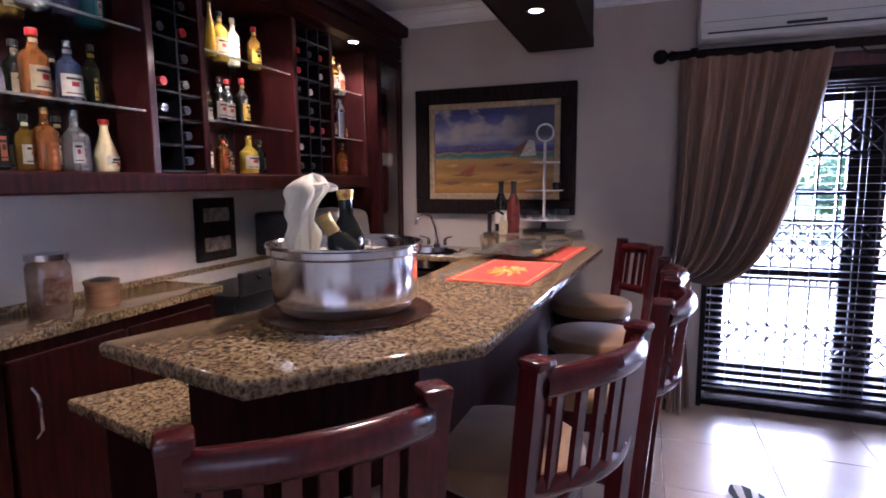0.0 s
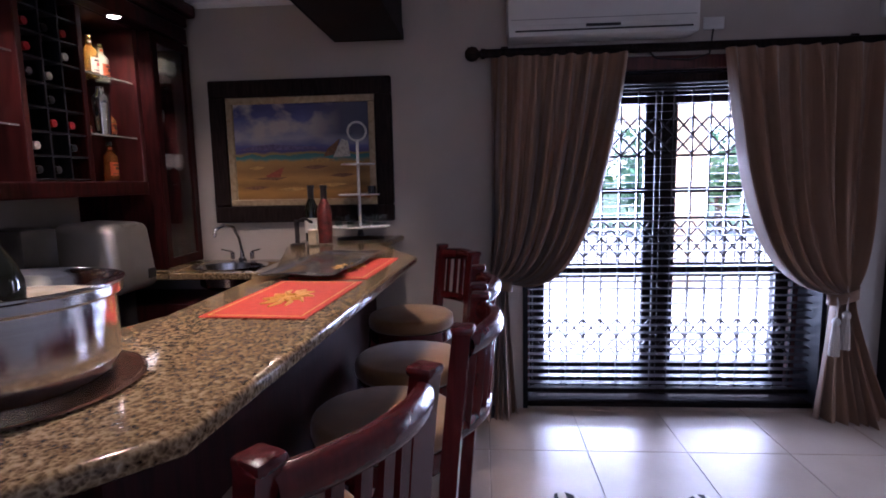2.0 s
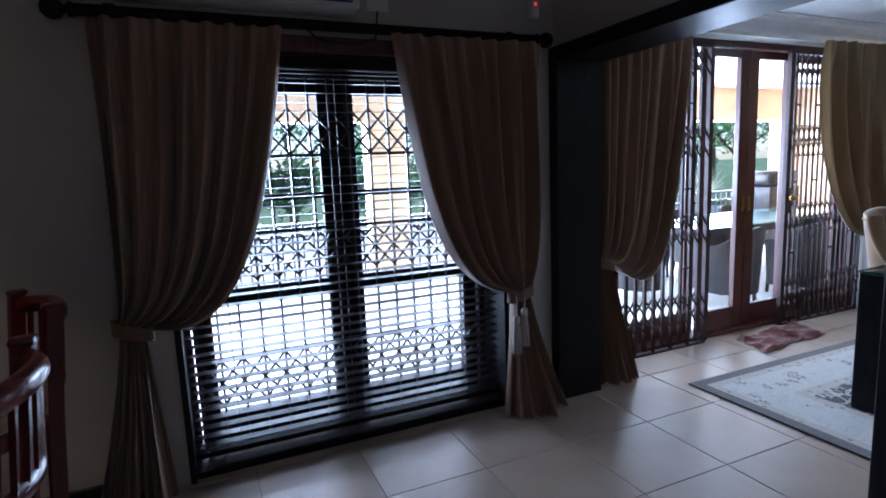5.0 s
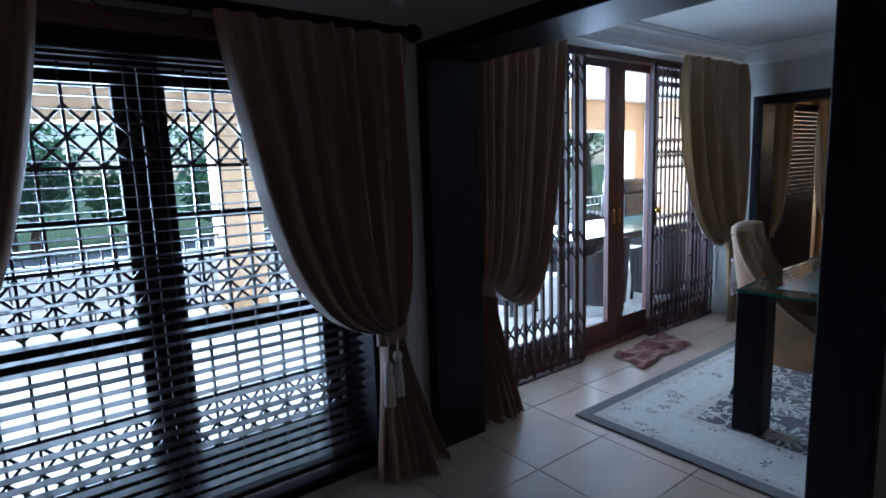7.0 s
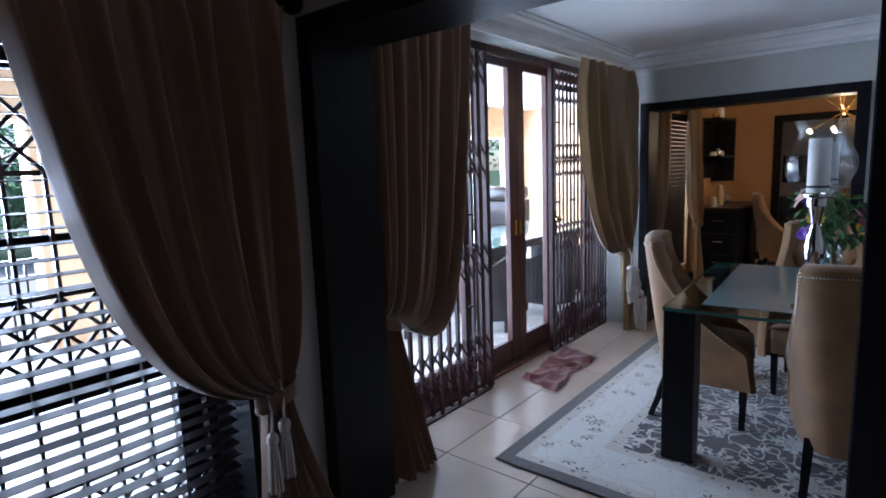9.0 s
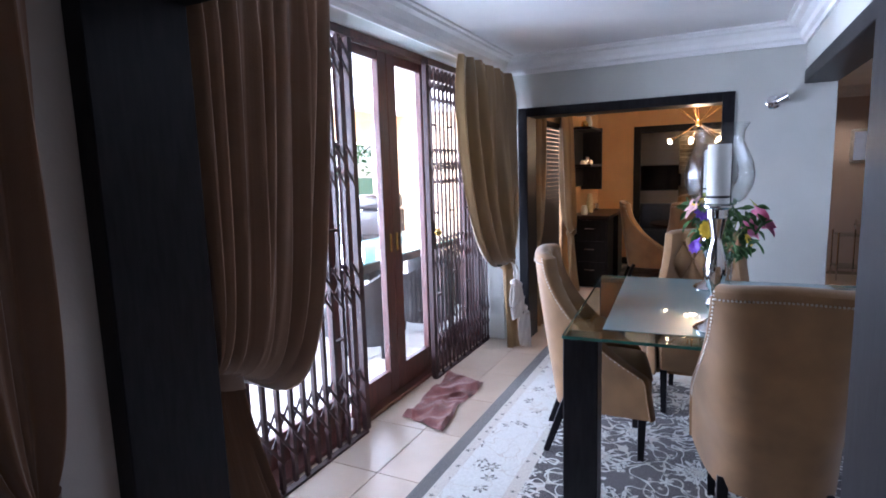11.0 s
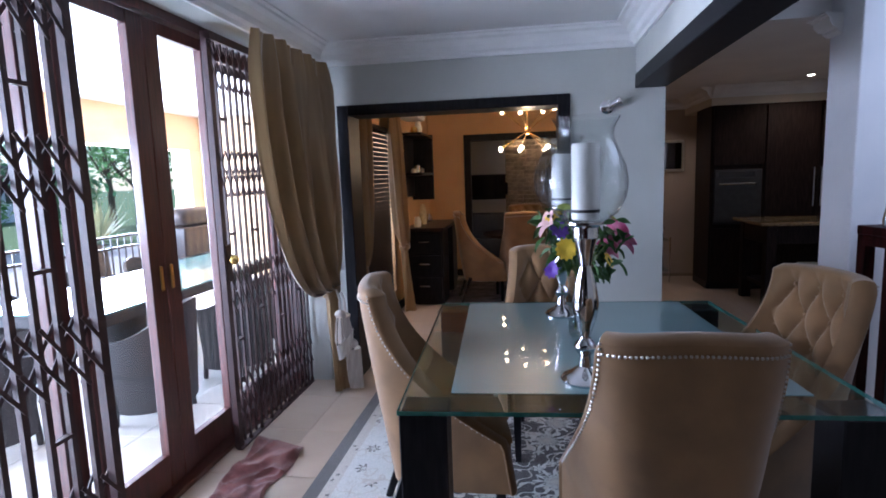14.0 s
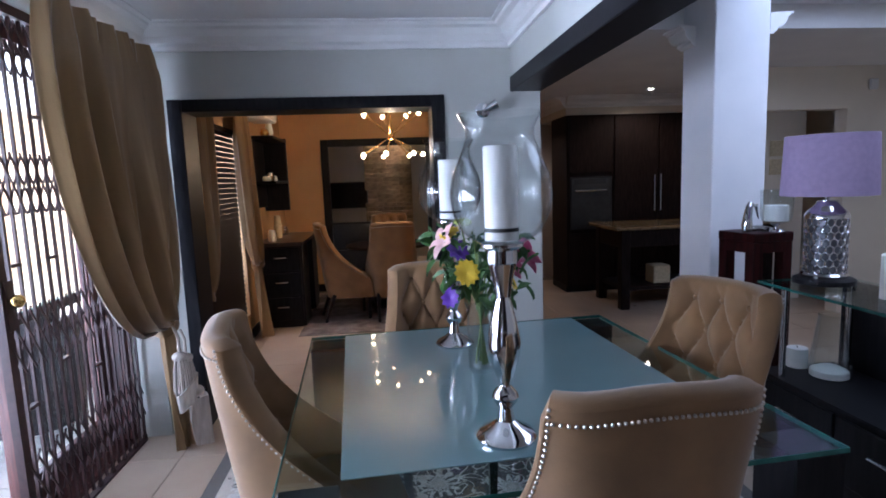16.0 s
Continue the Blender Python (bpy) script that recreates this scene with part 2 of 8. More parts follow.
PANE = glass_mat("window_glass", (0.95, 0.97, 0.97), 0.01)
CLEAR = glass_mat("clear_glass", (0.93, 0.95, 0.95), 0.01)
BLOWN = glass_mat("thin_blown_glass", (0.955, 0.965, 0.965), 0.0, 0.6, 0.032)
TABLEGLASS = glass_mat("green_edged_glass", (0.88, 0.95, 0.94), 0.01)
GLASSEDGE = mat("green_glass_edge", (0.02, 0.10, 0.085), (0.035, 0.14, 0.12), 0.1, scale=20)
SHELFEDGE = mat("pale_shelf_edge", (0.16, 0.17, 0.16), (0.22, 0.23, 0.21), 0.15, scale=20)
FROST = mat("frosted_glass_panel", (0.14, 0.235, 0.25), (0.155, 0.255, 0.27), 0.3, scale=3, coat=0.8)
FROST.node_tree.nodes["Principled BSDF"].inputs["Coat Roughness"].default_value = 0.02

# ---- building helpers ----
def bm_new():
    return bmesh.new()


def finish(name, bm, material, smooth=False):
    bmesh.ops.recalc_face_normals(bm, faces=bm.faces)
    me = bpy.data.meshes.new(name)
    bm.to_mesh(me)
    bm.free()
    if material:
        me.materials.append(material)
    if smooth:
        me.polygons.foreach_set("use_smooth", [True] * len(me.polygons))
        me.set_sharp_from_angle(angle=radians(38))
    return me


def part(name, bm, material, parent, label="", smooth=False, m=None):
    ob = new(name, finish(name, bm, material, smooth))
    ob.parent = parent
    if m is not None:
        ob.matrix_basis = m
    return tagged(ob, label)


def thing(name, label, category, m=None, group="", kind=""):
    ob = new(name)
    ob.empty_display_size = 0.1
    if m is not None:
        ob.matrix_basis = m
    return tagged(ob, label, category, group, kind)


def solid(name, bm, material, label, category="", group="", kind="", smooth=False, m=None):
    ob = new(name, finish(name, bm, material, smooth))
    if m is not None:
        ob.matrix_basis = m
    return tagged(ob, label, category, group, kind)


def structure(name, bm, material, label, smooth=False):
    return solid(name, bm, material, label, "", "", "structure", smooth)


def box(bm, x0, y0, z0, x1, y1, z1, bevel=0.0, seg=1, m=None):
    vs = [bm.verts.new((x, y, z)) for z in (z0, z1) for y in (y0, y1) for x in (x0, x1)]
    if m is not None:
        for v in vs:
            v.co = m @ v.co
    fs = [bm.faces.new([vs[i] for i in q]) for q in ((0, 2, 3, 1), (4, 5, 7, 6), (0, 1, 5, 4), (2, 6, 7, 3), (0, 4, 6, 2), (1, 3, 7, 5))]
    if bevel:
        es = {e for f in fs for e in f.edges}
        bmesh.ops.bevel(bm, geom=list(es), offset=bevel, segments=seg, affect="EDGES", profile=0.5)
    return bm


def cbox(x0, y0, z0, x1, y1, z1, bevel=0.0, seg=1):
    return box(bm_new(), x0, y0, z0, x1, y1, z1, bevel, seg)


def lathe(profile, seg=32, bm=None, at=(0, 0, 0), closed=True):
    """Turn (radius, height) pairs round the z axis."""
    bm = bm or bm_new()
    rings = []
    for r, z in profile:
        if r < 1e-5:
            rings.append([bm.verts.new((at[0], at[1], at[2] + z))])
        else:
            rings.append([bm.verts.new((at[0] + r * math.cos(2 * math.pi * i / seg), at[1] + r * math.sin(2 * math.pi * i / seg), at[2] + z)) for i in range(seg)])
    for a, b in zip(rings, rings[1:]):
        for i in range(seg):
            j = (i + 1) % seg
            q = [a[i % len(a)], a[j % len(a)], b[j % len(b)], b[i % len(b)]]
            q = list(dict.fromkeys(q))
            if len(q) > 2:
                bm.faces.new(q)
    return bm


def tube(points, r, seg=8, bm=None, caps=True):
    """A round bar along points; r is one radius or one for each point."""
    bm = bm or bm_new()
    pts = [Vector(p) for p in points]
    rs = r if isinstance(r, (list, tuple)) else [r] * len(pts)
    rings, up = [], None
    for i, p in enumerate(pts):
        d = (pts[min(i + 1, len(pts) - 1)] - pts[max(i - 1, 0)]).normalized()
        if up is None:
            up = d.orthogonal().normalized()
        up = (up - d * up.dot(d)).normalized()
        s = d.cross(up)
        rings.append([bm.verts.new(p + rs[i] * (math.cos(2 * math.pi * k / seg) * up + math.sin(2 * math.pi * k / seg) * s)) for k in range(seg)])
    for a, b in zip(rings, rings[1:]):
        for k in range(seg):
            bm.faces.new((a[k], a[(k + 1) % seg], b[(k + 1) % seg], b[k]))
    if caps:
        bm.faces.new(rings[0][::-1])
        bm.faces.new(rings[-1])
    return bm


def bar(bm, a, b, w, h, up=(0, 0, 1)):
    """A straight rectangular bar from a to b, w wide across and h deep along up."""
    a, b, up = Vector(a), Vector(b), Vector(up)
    d = (b - a).normalized()
    s = d.cross(up).normalized() * w / 2
    u = s.cross(d).normalized() * h / 2
    vs = [bm.verts.new(p + i * s + j * u) for p in (a, b) for i, j in ((-1, -1), (1, -1), (1, 1), (-1, 1))]
    for q in ((0, 1, 2, 3), (7, 6, 5, 4), (0, 4, 5, 1), (1, 5, 6, 2), (2, 6, 7, 3), (3, 7, 4, 0)):
        bm.faces.new([vs[i] for i in q])
    return bm


def sheet(fn, nu, nv, thick=0.0, bm=None):
    """A surface fn(u, v) over the unit square, made solid by thick along its normals."""
    bm = bm or bm_new()
    g = [[bm.verts.new(fn(i / nu, j / nv)) for i in range(nu + 1)] for j in range(nv + 1)]
    fs = [bm.faces.new((g[j][i], g[j][i + 1], g[j + 1][i + 1], g[j + 1][i])) for j in range(nv) for i in range(nu)]
    if thick:
        bmesh.ops.recalc_face_normals(bm, faces=fs)
        bmesh.ops.solidify(bm, geom=fs, thickness=thick)
    return bm


def prism(pts, z0, z1, bevel=0.0, seg=2, bm=None):
    """An upright prism over a plan outline."""
    bm = bm or bm_new()
    lo = [bm.verts.new((x, y, z0)) for x, y in pts]
    hi = [bm.verts.new((x, y, z1)) for x, y in pts]
    fs = [bm.faces.new(lo[::-1]), bm.faces.new(hi)]
    for i in range(len(pts)):
        j = (i + 1) % len(pts)
        fs.append(bm.faces.new((lo[i], lo[j], hi[j], hi[i])))
    if bevel:
        es = {e for f in fs[:2] for e in f.edges}
        bmesh.ops.bevel(bm, geom=list(es), offset=bevel, segments=seg, affect="EDGES", profile=0.5)
    return bm


def sphere(r, at=(0, 0, 0), squash=1.0, bm=None, u=16, v=10):
    return lathe([(r * math.sin(math.pi * i / v), -r * squash * math.cos(math.pi * i / v)) for i in range(v + 1)], u, bm, at)

# ---- setting ----
# walls: bar room x -2.05..2.42, dining room x 2.74..6.04, north face y 3.88 / 4.0
WALL_BAR_N, WALL_DIN_N = 3.88, 4.0
OUT_N = 4.36
CEIL, CEIL_BAR = 2.4, 2.52
structure("wall_north_bar_west", cbox(-2.35, WALL_BAR_N, 0, 0.38, OUT_N, 2.7), WALL, "grey painted wall beside the bar's glazed door")
structure("wall_north_bar_east", cbox(2.12, WALL_BAR_N, 0, 2.744, OUT_N, 2.7), WALL, "grey painted wall between door and opening")
structure("wall_north_bar_head", cbox(0.38, WALL_BAR_N, 2.0, 2.12, OUT_N, 2.7), WALL, "grey painted wall over the bar's glazed door")
_b = bm_new()
box(_b, 2.744, WALL_DIN_N, 0, 2.95, OUT_N, 2.7)
box(_b, 5.98, WALL_DIN_N, 0, 6.04, OUT_N, 2.7)
box(_b, 2.95, WALL_DIN_N, 2.28, 5.98, OUT_N, 2.7)
structure("wall_north_dining", _b, WALL_LIGHT, "pale grey painted wall round the dining room's sliding door")
structure("wall_west", cbox(-2.35, -2.8, 0, -2.05, WALL_BAR_N, 2.7), WALL, "grey painted wall behind the bar shelves")
structure("wall_south", cbox(-2.35, -3.1, 0, 10.6, -2.8, 2.9), CREAM, "plain cream wall at the end of the hall")
_b = bm_new()
box(_b, 2.46, -2.8, 0, 2.7, 2.1, 2.7)
box(_b, 2.46, 2.1, 2.04, 2.7, WALL_BAR_N, 2.7)
structure("wall_between", _b, WALL, "grey wall with a wide opening between bar and dining room")
# dark lining of the wide opening
_b = bm_new()
box(_b, 2.42, 3.80, 0, 2.74, 3.876, 2.066, 0.004)
structure("opening_jamb_north", _b, BLACKWOOD, "dark stained jamb board of the wide opening")
structure("opening_jamb_south", cbox(2.42, 2.0, 0, 2.74, 2.14, 2.066, 0.004), BLACKWOOD, "dark stained jamb board of the wide opening")
structure("opening_head", cbox(2.42, 2.14, 1.99, 2.74, 3.80, 2.066, 0.004), BLACKWOOD, "dark stained head board of the wide opening")
# east wall of the dining room
_b = bm_new()
box(_b, 6.05, 3.80, 0, 6.27, OUT_N, 2.7)
box(_b, 6.05, 2.33, 1.93, 6.27, 3.80, 2.7)
box(_b, 6.05, 1.66, 0, 6.27, 2.33, 2.7)
structure("wall_east", _b, WALL_LIGHT, "pale grey wall with a wide opening to the second dining room")
_b = bm_new()
box(_b, 6.03, 3.79, 0, 6.29, 3.87, 1.99, 0.004)
box(_b, 6.03, 2.26, 0, 6.29, 2.34, 1.99, 0.004)
box(_b, 6.03, 2.34, 1.92, 6.29, 3.79, 1.99, 0.004)
structure("trim_east_opening", _b, BLACKWOOD, "dark wooden lining round the opening")
# beam over the dining room's open side
structure("beam_upper", cbox(2.7, 1.665, 2.09, 6.05, 1.845, 2.7), WALL_LIGHT, "pale grey bulkhead over the dark beam")
structure("beam_trim", cbox(2.74, 1.655, 2.0, 6.048, 1.85, 2.09, 0.004), BLACKWOOD, "dark wooden beam along the open side")


def cornice(name, a, b, inward, z, size=0.11):
    """A stepped plaster cornice from a to b along a wall; inward points into the room."""
    a, b, n = Vector((*a, 0)), Vector((*b, 0)), Vector((*inward, 0))
    prof = [(0, -1.0), (0.12, -1.0), (0.16, -0.84), (0.30, -0.74), (0.36, -0.5), (0.55, -0.28), (0.78, -0.2), (0.84, -0.1), (1.0, -0.08), (1.0, 0), (0, 0)]
    bm = bm_new()
    rows = [[bm.verts.new(p + n * s * size + Vector((0, 0, z + h * size))) for s, h in prof] for p in (a, b)]
    k = len(prof)
    for i in range(k):
        bm.faces.new((rows[0][i], rows[0][(i + 1) % k], rows[1][(i + 1) % k], rows[1][i]))
    bm.faces.new(rows[0])
    bm.faces.new(rows[1][::-1])
    return structure(name, bm, PLASTER, "white moulded plaster cornice")


cornice("cornice_dining_north", (2.7, WALL_DIN_N), (6.05, WALL_DIN_N), (0, -1), CEIL, 0.14)
cornice("cornice_dining_east", (6.05, 1.845), (6.05, WALL_DIN_N), (-1, 0), CEIL, 0.14)
cornice("cornice_dining_south", (2.7, 1.845), (6.05, 1.845), (0, 1), CEIL, 0.14)
cornice("cornice_dining_west", (2.7, 1.845), (2.7, WALL_DIN_N), (1, 0), CEIL, 0.14)
cornice("cornice_bar_north", (-2.05, WALL_BAR_N), (2.46, WALL_BAR_N), (0, -1), CEIL_BAR, 0.1)
structure("ceiling_bar", cbox(-2.35, -2.8, CEIL_BAR, 2.46, 3.9, CEIL_BAR + 0.1), WHITE, "plain white ceiling")
structure("ceiling_dining", cbox(2.70, 1.665, CEIL, 6.05, 4.01, CEIL + 0.1), WHITE, "plain white ceiling")
structure("ceiling_hall", cbox(2.7, -2.8, 2.72, 10.6, 1.665, 2.82), WHITE, "plain white hall ceiling")
structure("ceiling_kitchen", box(cbox(6.28, -1.5, 2.42, 10.4, 1.664, 2.6), 6.28, -2.8, 2.42, 7.6, -1.5, 2.6), WHITE, "lower white kitchen ceiling")
structure("ceiling_second_room", cbox(6.27, 1.6, 2.45, 10.6, 4.3, 2.55), WHITE, "plain white ceiling")
# second dining room and kitchen
_b = bm_new()
box(_b, 10.3, 3.42, 0, 10.5, 4.3, 2.6)
box(_b, 10.3, 2.0, 2.02, 10.5, 3.42, 2.6)
box(_b, 10.3, 1.5, 0, 10.5, 2.0, 2.6)
structure("wall_second_east", _b, OCHRE, "warm ochre wall with a dark framed doorway")
_b = bm_new()
box(_b, 6.27, 4.0, 0, 6.75, OUT_N, 2.6)
box(_b, 8.05, 4.0, 0, 10.5, OUT_N, 2.6)
box(_b, 6.75, 4.0, 2.0, 8.05, OUT_N, 2.6)
box(_b, 6.75, 4.0, 0, 8.05, OUT_N, 0.25)
structure("wall_second_north", _b, OCHRE, "warm ochre wall round the blinded window")
structure("wall_second_south", cbox(6.27, 1.665, 0, 10.3, 1.82, 2.7), OCHRE, "warm ochre wall between second room and kitchen")
structure("wall_kitchen_east", cbox(10.4, -2.8, 0, 10.6, 1.66, 2.8), TAUPE, "cream kitchen wall behind the tall cupboards")
_b = bm_new()
box(_b, 10.27, 3.37, 0, 10.32, 3.47, 2.07, 0.004)
box(_b, 10.27, 1.95, 0, 10.32, 2.05, 2.07, 0.004)
box(_b, 10.27, 2.05, 1.97, 10.32, 3.37, 2.07, 0.004)
structure("trim_far_doorway", _b, BLACKWOOD, "dark wooden frame round the far doorway")
_b = bm_new()
for x0, y0, x1, y1 in ((-2.05, WALL_BAR_N - 0.02, 0.2, WALL_BAR_N), (6.03, 1.66, 6.05, 2.26), (6.27, 3.98, 6.75, 4.0), (8.05, 3.98, 10.3, 4.0), (10.28, 3.47, 10.3, 4.0)):
    box(_b, x0, y0, 0, x1, y1, 0.1, 0.004)
structure("baseboard", _b, BLACKWOOD, "dark stained baseboard")
# ceiling bulkhead in the bar
_t = thing("ceiling_pendant_box", "dark wooden box hung below the bar ceiling", "bulkhead")
part("box_body", cbox(-0.645, 1.605, 2.16, -0.275, 3.695, CEIL_BAR, 0.004), DARKWOOD, _t)
for _x0, _y0, _x1, _y1 in ((-0.65, 1.6, -0.27, 1.605), (-0.65, 3.695, -0.27, 3.70), (-0.65, 1.605, -0.645, 3.695), (-0.275, 1.605, -0.27, 3.695)):
    part("edge_strip", cbox(_x0, _y0, 2.157, _x1, _y1, 2.21), DARKWOOD, _t)
# floor
structure("floor", cbox(-2.35, -3.1, -0.12, 10.6, OUT_N, -0.004), GROUT, "grey grout bed under the beige floor tiles")
# unseen slab over all rooms, closed at its edges, added to stop sun leaks
_b = cbox(-2.4, -3.15, 2.92, 10.66, 4.42, 3.05)
box(_b, -2.4, 4.366, 2.664, 10.66, 4.42, 2.92)
box(_b, -2.4, -3.15, 2.4, -2.352, 4.366, 2.92)
box(_b, 10.605, -3.15, 2.4, 10.66, 4.366, 2.92)
box(_b, -2.352, -3.15, 2.4, 10.605, -3.102, 2.92)
structure("roof", _b, TAN, "unseen slab added over the rooms to keep sun out")

# ---- doors, gates, blinds and curtains ----
def leaf(parent, name, x0, x1, y, z0, z1, stile, rails, material, thick=0.045):
    """One glazed leaf: two stiles, rails at the given heights and a pane."""
    lf = part(name, box(box(bm_new(), x0, y, z0, x0 + stile, y + thick, z1, 0.003), x1 - stile, y, z0, x1, y + thick, z1, 0.003), material, parent)
    for za, zb in rails:
        part("rail", cbox(x0 + stile, y + 0.004, za, x1 - stile, y + thick - 0.004, zb, 0.003), material, lf)
    pane = part("pane", cbox(x0 + stile - 0.005, y + thick / 2 - 0.002, z0 + 0.05, x1 - stile + 0.005, y + thick / 2 + 0.002, z1 - 0.05), PANE, lf)
    pane.visible_shadow = False
    return lf


_b = box(box(bm_new(), 0.38, 3.87, 0, 0.408, 4.119, 1.972), 2.092, 3.87, 0, 2.12, 4.119, 1.972)
box(_b, 0.408, 3.882, 1.972, 2.092, 4.119, 1.999)
structure("trim_bar_door", _b, BLACKWOOD, "dark wooden lining of the bar door's reveal")
_d1 = thing("door_1", "dark glazed double door behind a blind and gate", "door", kind="structure")
part("frame", box(box(box(bm_new(), 0.38, 4.12, 0, 0.44, 4.24, 2.0), 2.06, 4.12, 0, 2.12, 4.24, 2.0), 0.44, 4.12, 1.93, 2.06, 4.24, 2.0), DOORWOOD, _d1)
part("threshold", cbox(0.38, 4.10, 0, 2.12, 4.3, 0.025, 0.004), DARKWOOD, _d1)
part("sill_board", cbox(0.41, 3.90, 0, 2.09, 4.098, 0.03, 0.004), DARKWOOD, _d1)
for _a, _c in ((0.445, 1.25), (1.254, 2.055)):
    leaf(_d1, "leaf", _a, _c, 4.16, 0.03, 1.925, 0.095, ((0.03, 0.2), (0.76, 0.85), (1.29, 1.325), (1.83, 1.925)), DARKWOOD)


def gate(name, label, x0, x1, y, z0, z1, bars, bands, steel, width=0.016, band_h=0.17):
    """A folding trellis gate: upright channels in pairs, with lattice bands between them."""
    g = thing(name, label, "gate")
    part("top_track", cbox(x0, y - 0.02, z1, x1, y + 0.03, z1 + 0.035), steel, g)
    part("bottom_track", cbox(x0, y - 0.02, z0 - 0.02, x1, y + 0.03, z0), steel, g)
    step = (x1 - x0) / (bars - 1)
    me = finish("upright", cbox(-width / 2, -0.011, z0, width / 2, 0.011, z1), steel)
    for i in range(bars):
        o = new("upright", me)
        o.parent = g
        o.location = (x0 + i * step, y, 0)
    lat = finish("lattice_bar", bar(bar(bm_new(), (0, 0.013, 0), (step, 0.013, band_h), 0.012, 0.006, (0, 1, 0)), (0, -0.013, band_h), (step, -0.013, 0), 0.012, 0.006, (0, 1, 0)), steel)
    for zb in bands:
        for i in range(bars - 1):
            o = new("lattice_bar", lat)
            o.parent = g
            o.location = (x0 + i * step, y, zb)
    return g


_bg = gate("security_gate", "dark steel trellis gate closed across the bar door", 0.46, 2.04, 4.085, 0.06, 1.9, 16, (0.27, 0.385, 0.90, 1.015, 1.52, 1.635), IRON, 0.011, 0.115)
for _z in (0.26, 0.50, 1.13, 1.51):
    part("cross_rail", cbox(0.46, 4.10, _z, 2.04, 4.112, _z + 0.016), IRON, _bg)

_bl = thing("venetian_blind", "dark wooden venetian blind with open slats over the door", "blind")
part("headrail", cbox(0.4, 3.93, 1.925, 2.1, 4.0, 1.985, 0.004), DARKWOOD, _bl)
part("bottom_rail", cbox(0.41, 3.945, 0.075, 2.09, 3.995, 0.1, 0.004), DARKWOOD, _bl)
_sl = finish("slat", box(bm_new(), -0.835, -0.024, -0.0013, 0.835, 0.024, 0.0013, 0, 1, pose(0, 0, 0, 4)), BLIND)
for _i in range(40):
    _o = new("slat", _sl)
    _o.parent = _bl
    _o.location = (1.25, 3.97, 0.13 + 0.0455 * _i)
for _x in (0.62, 1.25, 1.88):
    part("ladder_cord", tube([(_x, 3.945, 0.09), (_x, 3.945, 1.93)], 0.0018, 5), BLACK, _bl)
solid("door_pelmet", cbox(0.36, 3.868, 1.985, 2.14, 3.9, 2.06, 0.004), DOORWOOD, "dark wooden architrave board over the bar door", "trim")


def rod(name, x0, x1, y, z, r, label):
    t = thing(name, label, "curtain rod")
    part("pole", tube([(x0, y, z), (x1, y, z)], r, 14), DARKWOOD, t, smooth=True)
    for x, s in ((x0, -1), (x1, 1)):
        bm = lathe([(0, -0.01), (r * 1.15, -0.008), (r * 1.2, 0.01), (r * 0.7, 0.018), (r * 0.75, 0.024), (r * 1.5, 0.04), (r * 1.75, 0.062), (r * 1.5, 0.085), (r * 0.8, 0.1), (0, 0.103)], 18)
        part("finial", bm, DARKWOOD, t, smooth=True, m=pose(x, y, z, 0, 90 * s, 0))
    for x in (x0 + 0.12, x1 - 0.12):
        part("bracket", box(cbox(x - 0.012, y, z - 0.03, x + 0.012, WALL_BAR_N + 0.002, z - 0.01), x - 0.02, WALL_BAR_N - 0.012, z - 0.06, x + 0.02, WALL_BAR_N + 0.002, z + 0.05), DARKWOOD, t)
    return t


rod("curtain_rod", 0.16, 2.29, 3.8, 2.09, 0.024, "dark turned wooden curtain rod with ball finials")


def drape_sheet(fn, nu, nv, thick, wide, high):
    """A cloth surface fn(u, v), thick deep, with its own woven length and width as texture space."""
    bm = bm_new()
    uv = bm.loops.layers.uv.new("weave")
    pts = [[Vector(fn(i / nu, j / nv)) for i in range(nu + 1)] for j in range(nv + 1)]
    front = [[bm.verts.new(p) for p in row] for row in pts]
    back = [[bm.verts.new(p + Vector((0, thick, 0))) for p in row] for row in pts]

    def quad(vs, ks):
        f = bm.faces.new(vs)
        for lp, (i, j) in zip(f.loops, ks):
            lp[uv].uv = (i / nu * wide, j / nv * high)
    for j in range(nv):
        for i in range(nu):
            ks = ((i, j), (i + 1, j), (i + 1, j + 1), (i, j + 1))
            quad([front[q][p] for p, q in ks], ks)
            quad([back[q][p] for p, q in reversed(ks)], tuple(reversed(ks)))
    rim = [(i, 0) for i in range(nu)] + [(nu, j) for j in range(nv)] + [(i, nv) for i in range(nu, 0, -1)] + [(0, j) for j in range(nv, 0, -1)]
    for k, (i, j) in enumerate(rim):
        p, q = rim[(k + 1) % len(rim)]
        quad([front[j][i], back[j][i], back[q][p], front[q][p]], ((i, j), (i, j), (p, q), (p, q)))
    return bm


